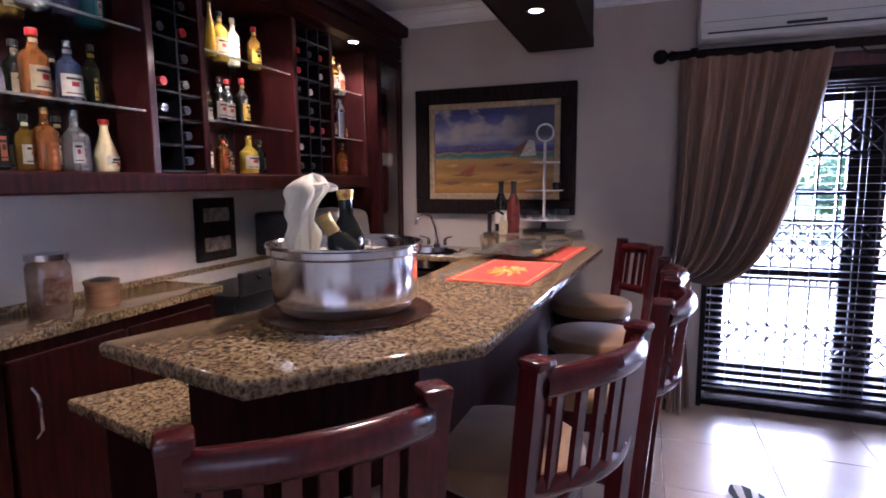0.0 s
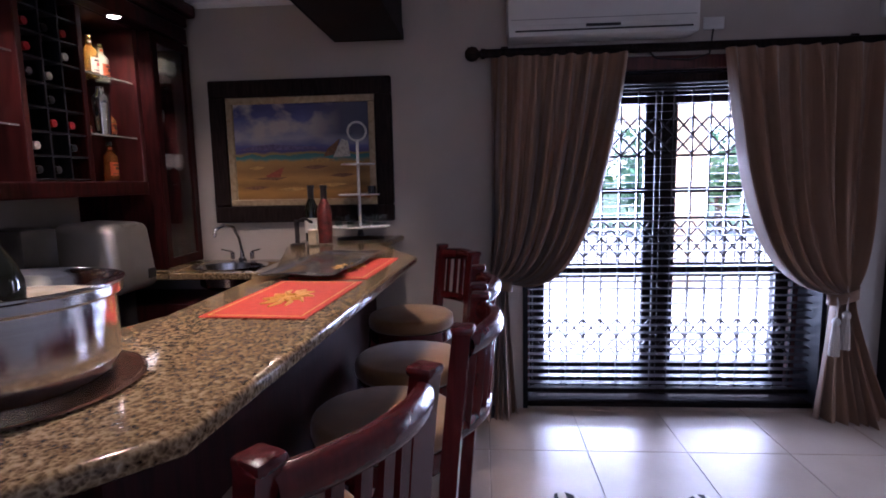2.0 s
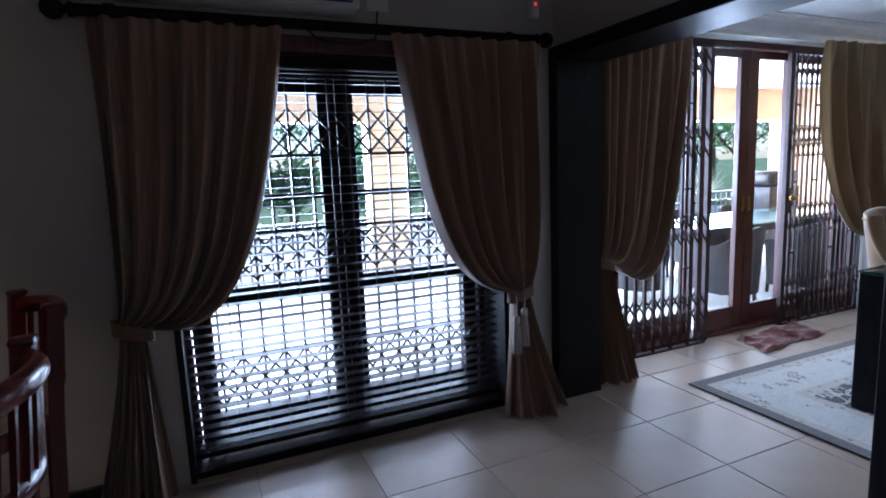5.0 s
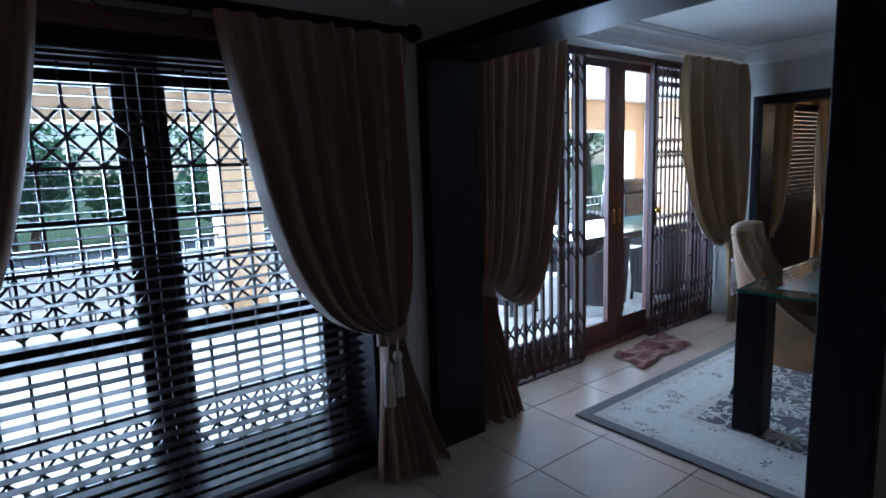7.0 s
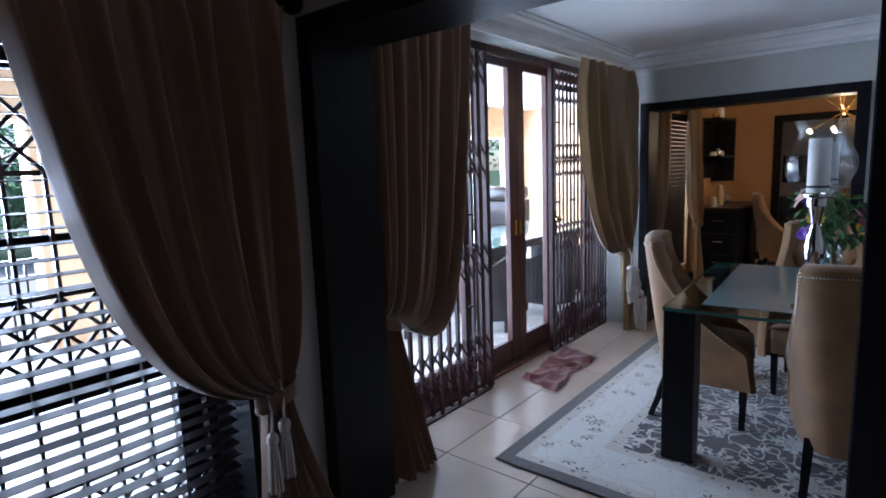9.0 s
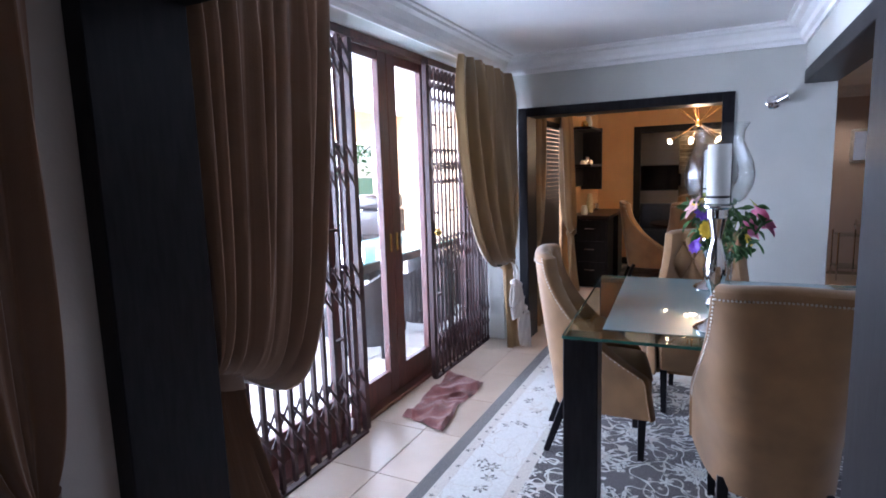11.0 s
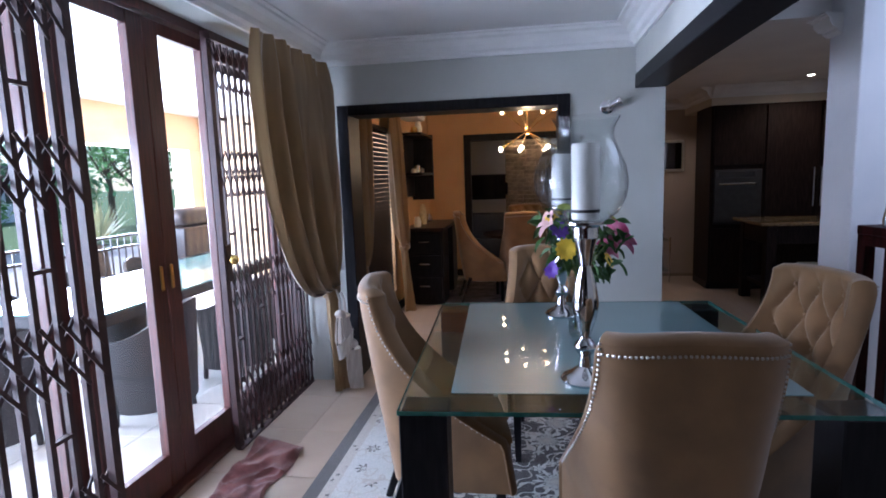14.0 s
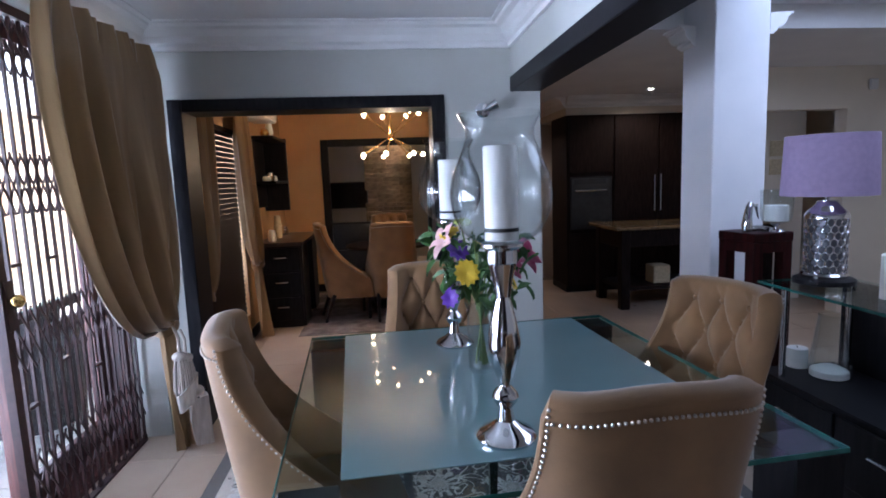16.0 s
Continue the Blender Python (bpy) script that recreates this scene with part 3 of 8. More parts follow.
def curtain(name, label, x_out, x_in, x_tie, z_top, z_tie, y, material, bend, feet, pleats=8, seed=0, amp=0.03, bunch=0.10, lift=0.0):
    """A pleated drape drawn back at tie height. bend gives the fall of its free edge: lean and hang of
    the upper part, spread and sag of the lower; feet are the two ends of its hem on the floor."""
    rng = random.Random(seed)
    ph = [rng.uniform(-1.3, 1.3) for _ in range(40)]
    am = [rng.uniform(0.45, 1.45) for _ in range(40)]
    side = 1 if x_out > x_in else -1
    lean, hang, spread, sag = bend
    tall = z_top - z_tie

    def fold(u, s):
        k = u * pleats
        i = int(k)
        f = k - i
        a = am[i] * (1 - f) + am[i + 1] * f
        p = ph[i] * (1 - f) + ph[i + 1] * f
        w = math.sin(2 * math.pi * k + p * (0.5 + s))
        w = math.copysign(abs(w) ** 0.8, w)
        return w * a + 0.22 * math.sin(4 * math.pi * k + 1.7 + 2 * s) + 0.6 * math.sin(2.1 * k + seed + 1.5 * s) + 0.3 * math.sin(3.7 * k - 2.2 * s + 2 * seed)

    def upper(u, v):
        # each thread falls from the rod, then swings back into the tie
        px = x_out + (x_in - x_out) * u
        tx = x_tie - side * bunch * (u - 0.5)
        tz = z_tie + 0.03 * (0.5 - u)
        c1x, c1z = px + (tx - px) * lean, z_top - hang * tall
        c2x, c2z = tx + (px - tx) * spread, tz - sag * u ** 1.4 + 0.12 * (1 - u)
        a, b, c, d = (1 - v) ** 3, 3 * (1 - v) ** 2 * v, 3 * (1 - v) * v * v, v ** 3
        x, z = a * px + b * c1x + c * c2x + d * tx, a * z_top + b * c1z + c * c2z + d * tz
        grow = 0.5 + 0.5 * min(1.0, v / 0.06) - 0.12 * math.exp(-((v - 0.055) / 0.012) ** 2)
        yy = y + amp * (1 + 0.5 * math.sin(math.pi * v) - 0.45 * v ** 4) * grow * fold(u, v) - 0.045 * math.sin(math.pi * u) * v ** 2
        x += 0.25 * amp * math.cos(2 * math.pi * u * pleats) * min(1, v * 5) * (1 - v)
        return (x, yy, z)

    def lower(u, v):
        z = (z_tie - 0.03) * (1 - v) + 0.006 * v
        e = v ** 1.25
        xa, xb = x_tie + side * bunch * 0.5, x_tie - side * bunch * 0.5
        x = (xa + (feet[0] - xa) * e) * (1 - u) + (xb + (feet[1] - xb) * e) * u
        hem = lift * v ** 6 * math.sin(math.pi * u)
        yy = y + (0.02 + 0.016 * v) * fold(u, 1 + v * 0.8) - 0.075 * v ** 1.5 * math.sin(math.pi * u) - 0.012
        return (x, yy, max(0.004, z + hem + 0.012 * math.sin(9 * u + seed) * v * (1 - v)))

    t = thing(name, label, "curtain")
    part("drape", drape_sheet(upper, 170, 60, 0.003, 1.6, tall), material, t, smooth=True)
    part("skirt", drape_sheet(lower, 120, 30, 0.003, 1.6, z_tie), material, t, smooth=True)
    # tieback: a band of cloth round the gathered drape
    bm = bm_new()
    rings = []
    for i in range(32):
        a = 2 * math.pi * i / 32
        px, py, pz = x_tie + (bunch * 0.5 + 0.03) * math.cos(a), y - 0.015 + 0.058 * math.sin(a), z_tie - 0.016 + 0.022 * math.cos(a) * side
        rings.append([bm.verts.new((px, py - 0.003 * math.sin(3 * a + h * 90), pz + h)) for h in (-0.03, -0.012, 0.01, 0.03)])
    for i in range(32):
        a, b = rings[i], rings[(i + 1) % 32]
        for k in range(3):
            bm.faces.new((a[k], b[k], b[k + 1], a[k + 1]))
    bmesh.ops.solidify(bm, geom=list(bm.faces), thickness=0.004)
    part("tieback", bm, material, t, smooth=True)
    return t


curtain("curtain", "taupe striped satin curtain tied back at the wall", 0.20, 0.945, 0.235, 2.07, 0.815, 3.79, CURTAIN, (0.224, 0.774, 0.526, 0.124), (0.02, 0.34), 8, 1)
curtain("curtain", "taupe striped satin curtain tied back beside the jamb", 2.31, 1.455, 2.13, 2.07, 0.735, 3.77, CURTAIN, (0.172, 0.548, 0.70, -0.06), (2.43, 2.02), 8, 2)


def tassel(m, parent=None):
    t = thing("curtain_tassel", "pale thread tassel hung from the tieback", "tassel", m)
    part("cord", tube([(0, 0, 0.02), (0.004, 0, 0.1), (0, 0.01, 0.16)], 0.005, 6), TASSEL, t)
    part("head", sphere(0.022, (0, 0, 0.0), 1.2), TASSEL, t, smooth=True)
    bm = bm_new()
    for i in range(26):
        a = i * 2.399
        r = 0.02 * math.sqrt((i + 1) / 26)
        tube([(r * 0.7 * math.cos(a), r * 0.7 * math.sin(a), -0.01), (r * 1.1 * math.cos(a), r * 1.1 * math.sin(a), -0.08), (r * 1.4 * math.cos(a), r * 1.4 * math.sin(a), -0.19)], 0.0042, 5, bm)
    part("fringe", bm, TASSEL, t)
    return t


tassel(pose(2.12, 3.70, 0.62))
tassel(pose(2.075, 3.71, 0.58))

# ---- air conditioner and fittings ----
_ac = thing("air_conditioner", "white wall-mounted air conditioner above the curtain rod", "air conditioner")
part("body", cbox(0.29, 3.70, 2.19, 1.29, 3.876, 2.46, 0.012, 2), PLASTIC, _ac, smooth=True)
part("lower_panel", cbox(0.295, 3.69, 2.145, 1.285, 3.86, 2.205, 0.01, 2), PLASTIC, _ac, smooth=True)
part("air_slot", cbox(0.33, 3.684, 2.168, 1.25, 3.7, 2.176), BLACK, _ac)
part("badge", cbox(0.70, 3.683, 2.185, 0.88, 3.692, 2.2, 0.003), BLACK, _ac)
SLOT = mat("grey_slot", (0.3, 0.3, 0.3))
for _z in (2.232, 2.40):
    part("panel_seam", cbox(0.31, 3.697, _z, 1.27, 3.701, _z + 0.003), SLOT, _ac)
_s = thing("wall_socket", "white isolator switch beside the air conditioner", "switch")
part("plate", cbox(1.37, 3.865, 2.19, 1.48, 3.879, 2.255, 0.003), PLASTIC, _s)
part("rocker", cbox(1.405, 3.858, 2.21, 1.44, 3.867, 2.238, 0.002), PLASTIC, _s)
part("cable", tube([(1.42, 3.862, 2.19), (1.4, 3.85, 2.06), (1.3, 3.855, 2.03), (1.12, 3.862, 2.045), (1.06, 3.866, 2.1)], 0.005, 6), BLACK, _s, smooth=True)
_s = thing("alarm_sensor", "small white alarm sensor with a red light", "sensor")
part("case", cbox(2.29, 3.84, 2.22, 2.345, 3.879, 2.31, 0.008, 2), PLASTIC, _s, smooth=True)
part("red_light", sphere(0.009, (2.317, 3.838, 2.287)), mat("red_led", (0.8, 0.05, 0.03), glow=0.7), _s)
solid("doorstop_block", cbox(0.14, 3.72, 0, 0.22, 3.85, 0.07, 0.01), BLACK, "small black box on the floor by the curtain", "box")

# ---- painting ----
_p = thing("painting", "framed seascape painting with dunes, boat and white hut", "painting")
_b = bm_new()
for a, b, c, d in ((-1.46, 1.167, -0.374, 1.265), (-1.46, 1.902, -0.374, 2.0), (-1.46, 1.265, -1.362, 1.902), (-0.472, 1.265, -0.374, 1.902)):
    box(_b, a, 3.835, b, c, 3.878, d, 0.006)
part("frame", _b, DARKWOOD, _p)
GOLDLINER = mat("pale_gold_liner", (0.42, 0.33, 0.2), (0.3, 0.22, 0.12), 0.45, 0.3, scale=40, bump=0.2)
_b = bm_new()
for a, b, c, d in ((-1.362, 1.265, -0.472, 1.305), (-1.362, 1.862, -0.472, 1.902), (-1.362, 1.305, -1.322, 1.862), (-0.512, 1.305, -0.472, 1.862)):
    box(_b, a, 3.845, b, c, 3.872, d, 0.004)
part("liner", _b, GOLDLINER, _p)


def seascape():
    m = mat("oil_paint_seascape", (0.5, 0.5, 0.5), rough=0.45, bump=0.5, bscale=70)
    n, l = m.node_tree.nodes, m.node_tree.links
    co = n.new("ShaderNodeTexCoord")
    sp = n.new("ShaderNodeSeparateXYZ")
    l.new(co.outputs["Generated"], sp.inputs[0])
    nz = n.new("ShaderNodeTexNoise")
    nz.inputs["Scale"].default_value, nz.inputs["Detail"].default_value = 6, 6
    mp = n.new("ShaderNodeMapping")
    mp.inputs["Scale"].default_value = (1, 1, 1.6)
    l.new(co.outputs["Generated"], mp.inputs[0])
    l.new(mp.outputs[0], nz.inputs["Vector"])
    ad = n.new("ShaderNodeMath")
    ad.operation = "MULTIPLY_ADD"
    ad.inputs[1].default_value = 0.12
    l.new(nz.outputs["Fac"], ad.inputs[0])
    l.new(sp.outputs["Z"], ad.inputs[2])
    rp = n.new("ShaderNodeValToRGB")
    e = rp.color_ramp.elements
    stops = [(0.0, (0.16, 0.08, 0.02)), (0.14, (0.36, 0.19, 0.04)), (0.2, (0.2, 0.11, 0.03)), (0.28, (0.36, 0.20, 0.05)), (0.36, (0.24, 0.13, 0.04)), (0.46, (0.38, 0.22, 0.06)), (0.49, (0.06, 0.20, 0.20)), (0.515, (0.05, 0.16, 0.17)),
             (0.53, (0.3, 0.22, 0.05)), (0.56, (0.07, 0.06, 0.2)), (0.62, (0.1, 0.11, 0.3)), (0.7, (0.36, 0.36, 0.45)), (0.9, (0.1, 0.12, 0.33)), (1.0, (0.05, 0.06, 0.2))]
    while len(e) < len(stops):
        e.new(0.5)
    for el, (p, c) in zip(e, stops):
        el.position, el.color = p, (*c, 1)
    l.new(ad.outputs[0], rp.inputs[0])
    # clouds over the sky
    n2 = n.new("ShaderNodeTexNoise")
    n2.inputs["Scale"].default_value, n2.inputs["Detail"].default_value = 3.4, 5
    l.new(co.outputs["Generated"], n2.inputs["Vector"])
    cr = n.new("ShaderNodeValToRGB")
    cr.color_ramp.elements[0].position, cr.color_ramp.elements[1].position = 0.5, 0.62
    l.new(n2.outputs["Fac"], cr.inputs[0])
    sk = n.new("ShaderNodeMapRange")
    sk.inputs["From Min"].default_value, sk.inputs["From Max"].default_value = 0.56, 0.68
    l.new(sp.outputs["Z"], sk.inputs["Value"])
    mu = n.new("ShaderNodeMath")
    mu.operation = "MULTIPLY"
    l.new(cr.outputs[0], mu.inputs[0])
    l.new(sk.outputs[0], mu.inputs[1])
    mx = n.new("ShaderNodeMix")
    mx.data_type = "RGBA"
    mx.inputs["B"].default_value = (0.5, 0.46, 0.44, 1)
    l.new(mu.outputs[0], mx.inputs["Factor"])
    l.new(rp.outputs[0], mx.inputs["A"])
    # a dark storm to the east of the sky
    st = n.new("ShaderNodeMapRange")
    st.inputs["From Min"].default_value, st.inputs["From Max"].default_value = 0.52, 0.8
    l.new(sp.outputs["X"], st.inputs["Value"])
    m3 = n.new("ShaderNodeMath")
    m3.operation = "MULTIPLY"
    l.new(st.outputs[0], m3.inputs[0])
    l.new(sk.outputs[0], m3.inputs[1])
    m4 = n.new("ShaderNodeMix")
    m4.data_type = "RGBA"
    m4.inputs["B"].default_value = (0.06, 0.065, 0.12, 1)
    l.new(m3.outputs[0], m4.inputs["Factor"])
    l.new(mx.outputs["Result"], m4.inputs["A"])
    l.new(m4.outputs["Result"], n["Principled BSDF"].inputs["Base Color"])
    return m


part("canvas", cbox(-1.322, 3.858, 1.305, -0.512, 3.868, 1.862), seascape(), _p)
DAUB = {k: mat("oil_paint_" + k, c, tuple(x * 0.6 for x in c), 0.5, scale=60, bump=0.4) for k, c in
        {"white": (0.6, 0.58, 0.52), "brown": (0.2, 0.1, 0.05), "dark": (0.035, 0.025, 0.02), "purple": (0.15, 0.13, 0.29), "ochre": (0.5, 0.3, 0.08), "red": (0.3, 0.07, 0.04)}.items()}


def daub(name, pts, col):
    bm = bm_new()
    yy = 3.8562 - 0.0003 * len(_p.children)
    bm.faces.new([bm.verts.new((-1.322 + 0.81 * x, yy, 1.305 + 0.557 * z)) for x, z in pts])
    part(name, bm, DAUB[col], _p)


daub("mountain", [(0.02, 0.52), (0.12, 0.56), (0.28, 0.58), (0.42, 0.565), (0.6, 0.55), (0.62, 0.52)], "purple")
daub("hut_roof", [(0.66, 0.44), (0.69, 0.52), (0.79, 0.63), (0.745, 0.46)], "brown")
daub("hut_wall", [(0.73, 0.43), (0.76, 0.52), (0.80, 0.62), (0.845, 0.60), (0.86, 0.44)], "white")
daub("boat_hull", [(0.22, 0.25), (0.24, 0.22), (0.33, 0.235), (0.36, 0.34), (0.3, 0.3)], "red")
daub("boat_shadow", [(0.12, 0.22), (0.3, 0.2), (0.38, 0.23), (0.24, 0.235)], "brown")
for _i, (_x, _z, _w) in enumerate(((0.05, 0.12, 0.2), (0.3, 0.1, 0.25), (0.6, 0.14, 0.24), (0.5, 0.33, 0.2), (0.55, 0.4, 0.2), (0.75, 0.36, 0.2), (0.7, 0.24, 0.2), (0.1, 0.33, 0.12))):
    daub("brush_stroke", [(_x, _z), (_x + _w * 0.5, _z - 0.02), (_x + _w, _z + 0.01), (_x + _w * 0.6, _z + 0.025), (_x + 0.3 * _w, _z + 0.02)], ("brown", "ochre", "ochre")[_i % 3])

# ---- bar ----
_bc = thing("bar_counter", "raised bar with a brown granite top and dark wooden front", "bar counter")
BAR = [(-0.96, 1.04), (-0.54, 0.95), (-0.24, 1.284), (-0.135, 2.93), (-0.40, 3.39), (-0.32, 3.84), (-0.87, 3.84), (-0.85, 3.32), (-0.62, 2.62), (-0.62, 1.9), (-0.89, 1.22)]
part("granite_top", prism(BAR, 1.045, 1.08, 0.012, 3), GRANITE, _bc, smooth=True)
FRONT = [(-0.80, 1.10), (-0.58, 1.06), (-0.40, 1.33), (-0.36, 2.86), (-0.52, 3.3), (-0.5, 3.84), (-0.62, 3.84), (-0.64, 3.3), (-0.5, 2.8), (-0.54, 1.5), (-0.80, 1.2)]
part("front_panel", prism(FRONT, 0.1, 1.046, 0.004), CABWOOD, _bc)
part("plinth", prism([(x * 0.98 - 0.02, y) for x, y in FRONT], 0.0, 0.1), BLACKWOOD, _bc)
_lc = thing("lower_bar_counter", "lower granite worktop behind the raised bar", "counter")
part("granite_top", prism([(-1.30, 1.2), (-0.79, 1.08), (-0.79, 1.25), (-0.56, 1.9), (-0.56, 3.2), (-1.05, 3.2), (-1.05, 1.6)], 0.82, 0.855, 0.01, 2), GRANITE, _lc, smooth=True)
part("cupboard", prism([(-1.24, 1.25), (-0.82, 1.14), (-0.82, 1.3), (-0.58, 1.95), (-0.58, 3.2), (-1.0, 3.2), (-1.0, 1.62)], 0.0, 0.82, 0.004), CABWOOD, _lc)
_sc = thing("sink_counter", "granite worktop with a steel sink by the wall", "counter")
_b = bm_new()
box(_b, -2.045, 3.36, 0.905, -1.50, 3.86, 0.94, 0.006)
box(_b, -1.06, 3.36, 0.905, -0.87, 3.86, 0.94, 0.006)
box(_b, -1.50, 3.36, 0.905, -1.06, 3.44, 0.94, 0.004)
box(_b, -1.50, 3.76, 0.905, -1.06, 3.86, 0.94, 0.004)
part("granite_top", _b, GRANITE, _sc)
part("cupboard", cbox(-2.045, 3.42, 0.0, -0.88, 3.85, 0.76, 0.004), CABWOOD, _sc)
_b = lathe([(0.0, -0.13), (0.12, -0.125), (0.16, -0.10), (0.175, 0.0), (0.205, 0.006), (0.2, 0.0), (0.168, -0.005), (0.15, -0.1), (0.0, -0.12)], 28)
for _v in _b.verts:
    _v.co = (_v.co.x * 1.05 - 1.28, _v.co.y * 0.82 + 3.6, _v.co.z + 0.94)
part("sink_bowl", _b, STEEL, _sc, smooth=True)
_t = thing("sink_tap", "chrome swan-neck mixer tap at the sink", "tap")
part("base", lathe([(0, 0), (0.025, 0), (0.025, 0.02), (0.014, 0.03), (0.012, 0.06), (0, 0.06)], 14, None, (-1.29, 3.79, 0.94)), CHROME, _t, smooth=True)
part("spout", tube([(-1.29, 3.79, 0.99), (-1.30, 3.78, 1.08), (-1.32, 3.75, 1.15), (-1.35, 3.70, 1.165), (-1.375, 3.65, 1.14), (-1.38, 3.64, 1.10)], 0.009, 10), CHROME, _t, smooth=True)
for _s in (-1, 1):
    part("handle", bar(lathe([(0, 0), (0.014, 0), (0.014, 0.04), (0, 0.045)], 12, None, (-1.29 + 0.06 * _s, 3.79, 0.955)), (-1.29 + 0.06 * _s, 3.79, 1.0), (-1.29 + 0.12 * _s, 3.77, 1.015), 0.012, 0.008), CHROME, _t)
_b = thing("back_counter", "narrow granite back counter on dark cupboards", "counter")
part("granite_top", cbox(-2.045, -0.4, 0.905, -1.7, 2.2, 0.94, 0.008, 2), GRANITE, _b, smooth=True)
part("granite_upstand", cbox(-2.046, -0.4, 0.94, -2.03, 3.36, 0.965), GRANITE, _b)
part("cupboard", cbox(-2.045, -0.4, 0.0, -1.74, 2.18, 0.905, 0.003), CABWOOD, _b)
for _i in range(6):
    _y = -0.36 + 0.42 * _i
    _d = part("cupboard_door", cbox(-1.742, _y, 0.1, -1.72, _y + 0.405, 0.86, 0.006, 2), CABWOOD, _b)
    part("handle", tube([(-1.72, _y + 0.06 + 0.28 * (_i % 2), 0.6), (-1.69, _y + 0.06 + 0.28 * (_i % 2), 0.63), (-1.685, _y + 0.06 + 0.28 * (_i % 2), 0.7), (-1.695, _y + 0.06 + 0.28 * (_i % 2), 0.74), (-1.72, _y + 0.06 + 0.28 * (_i % 2), 0.76)], 0.007, 8), STEEL, _d, smooth=True)
_f = thing("wine_cooler", "black glass-fronted wine cooler under the shelves", "cooler")
part("cabinet", cbox(-2.03, 2.22, 0, -1.66, 3.32, 0.88, 0.008), BLACK, _f)
part("control_panel", cbox(-1.662, 2.24, 0.88, -1.63, 3.3, 0.985, 0.006), BLACK, _f)
for _i in range(5):
    part("knob", lathe([(0, 0), (0.012, 0), (0.012, 0.012), (0, 0.014)], 12), STEEL, _f, m=pose(-1.63, 2.34 + 0.09 * _i, 0.955, 0, 90, 0))

# back-bar shelving
_cb = thing("bar_shelving", "dark mahogany bar shelving with glass shelves and cornice", "shelving")
XB, XF = -2.045, -1.64
part("back_panel", cbox(XB, 0.6, 1.4, XB + 0.012, 3.86, 2.25), REDWOOD, _cb)
for _y in (0.62, 1.84, 2.09, 2.72, 3.06, 3.46):
    part("upright", cbox(XB + 0.012, _y - 0.016, 1.40, XF, _y + 0.016, 2.2, 0.003), REDWOOD if _y in (1.84, 3.46, 2.72) else CABWOOD, _cb)
part("base_rail", cbox(XB + 0.012, 0.6, 1.355, XF + 0.02, 3.45, 1.425, 0.008, 2), CABWOOD, _cb)
part("top_board", cbox(XB, 0.6, 2.2, XF, 3.86, 2.225), CABWOOD, _cb)
_b = bm_new()
for _s, _h0, _h1 in ((0.0, 2.225, 2.3), (0.05, 2.3, 2.36), (0.09, 2.36, 2.43), (0.05, 2.43, 2.46)):
    box(_b, XB, 0.6, _h0, XF + 0.04 + _s, 3.80 + _s * 0.7, _h1, 0.008)
part("cornice", _b, CABWOOD, _cb)
part("light_canopy", cbox(XF, 0.6, 2.205, XF + 0.09, 3.82, 2.29, 0.006), CABWOOD, _cb)
for _y0, _y1 in ((0.64, 1.82), (2.11, 2.70), (3.08, 3.44)):
    for _z in (1.65, 1.93):
        part("glass_shelf", cbox(XB + 0.015, _y0, _z - 0.008, XF - 0.02, _y1, _z), TABLEGLASS, _cb)
        part("shelf_edge", cbox(XF - 0.022, _y0, _z - 0.008, XF - 0.018, _y1, _z), SHELFEDGE, _cb)
for _y0, _y1, _n in ((1.86, 2.075, 2), (2.735, 3.045, 3)):
    for _i in range(8):
        part("rack_shelf", cbox(XB + 0.012, _y0, 1.43 + 0.098 * _i, XF - 0.004, _y1, 1.438 + 0.098 * _i), BLACKWOOD, _cb)
    for _k in range(1, _n):
        _y = _y0 + (_y1 - _y0) * _k / _n
        part("rack_divider", cbox(XB + 0.012, _y - 0.005, 1.43, XF - 0.006, _y + 0.005, 2.2), BLACKWOOD, _cb)
_tw = thing("display_tower", "tall mahogany glass-front cabinet full of glassware", "cabinet")
part("side_panel", cbox(XB, 3.475, 0.945, -1.57, 3.495, 2.2), CABWOOD, _tw)
part("side_panel", cbox(XB, 3.83, 0.945, -1.57, 3.855, 2.2), CABWOOD, _tw)
part("back_panel", cbox(XB, 3.495, 0.945, XB + 0.015, 3.83, 2.2), REDWOOD, _tw)
for _z in (0.945, 1.4, 1.66, 1.93, 2.18):
    part("shelf", cbox(XB + 0.015, 3.495, _z, -1.6, 3.83, _z + (0.014 if _z in (0.945, 2.18) else 0.008)), CABWOOD if _z in (0.945, 2.18) else CLEAR, _tw).visible_shadow = _z in (0.945, 2.18)
_dr = part("cabinet_door", box(box(box(box(bm_new(), -1.585, 3.48, 0.95, -1.565, 3.53, 2.2), -1.585, 3.80, 0.95, -1.565, 3.85, 2.2), -1.585, 3.53, 0.95, -1.565, 3.80, 1.0), -1.585, 3.53, 2.15, -1.565, 3.80, 2.2), CABWOOD, _tw)
part("pane", cbox(-1.577, 3.53, 1.0, -1.573, 3.80, 2.15), CLEAR, _dr).visible_shadow = False

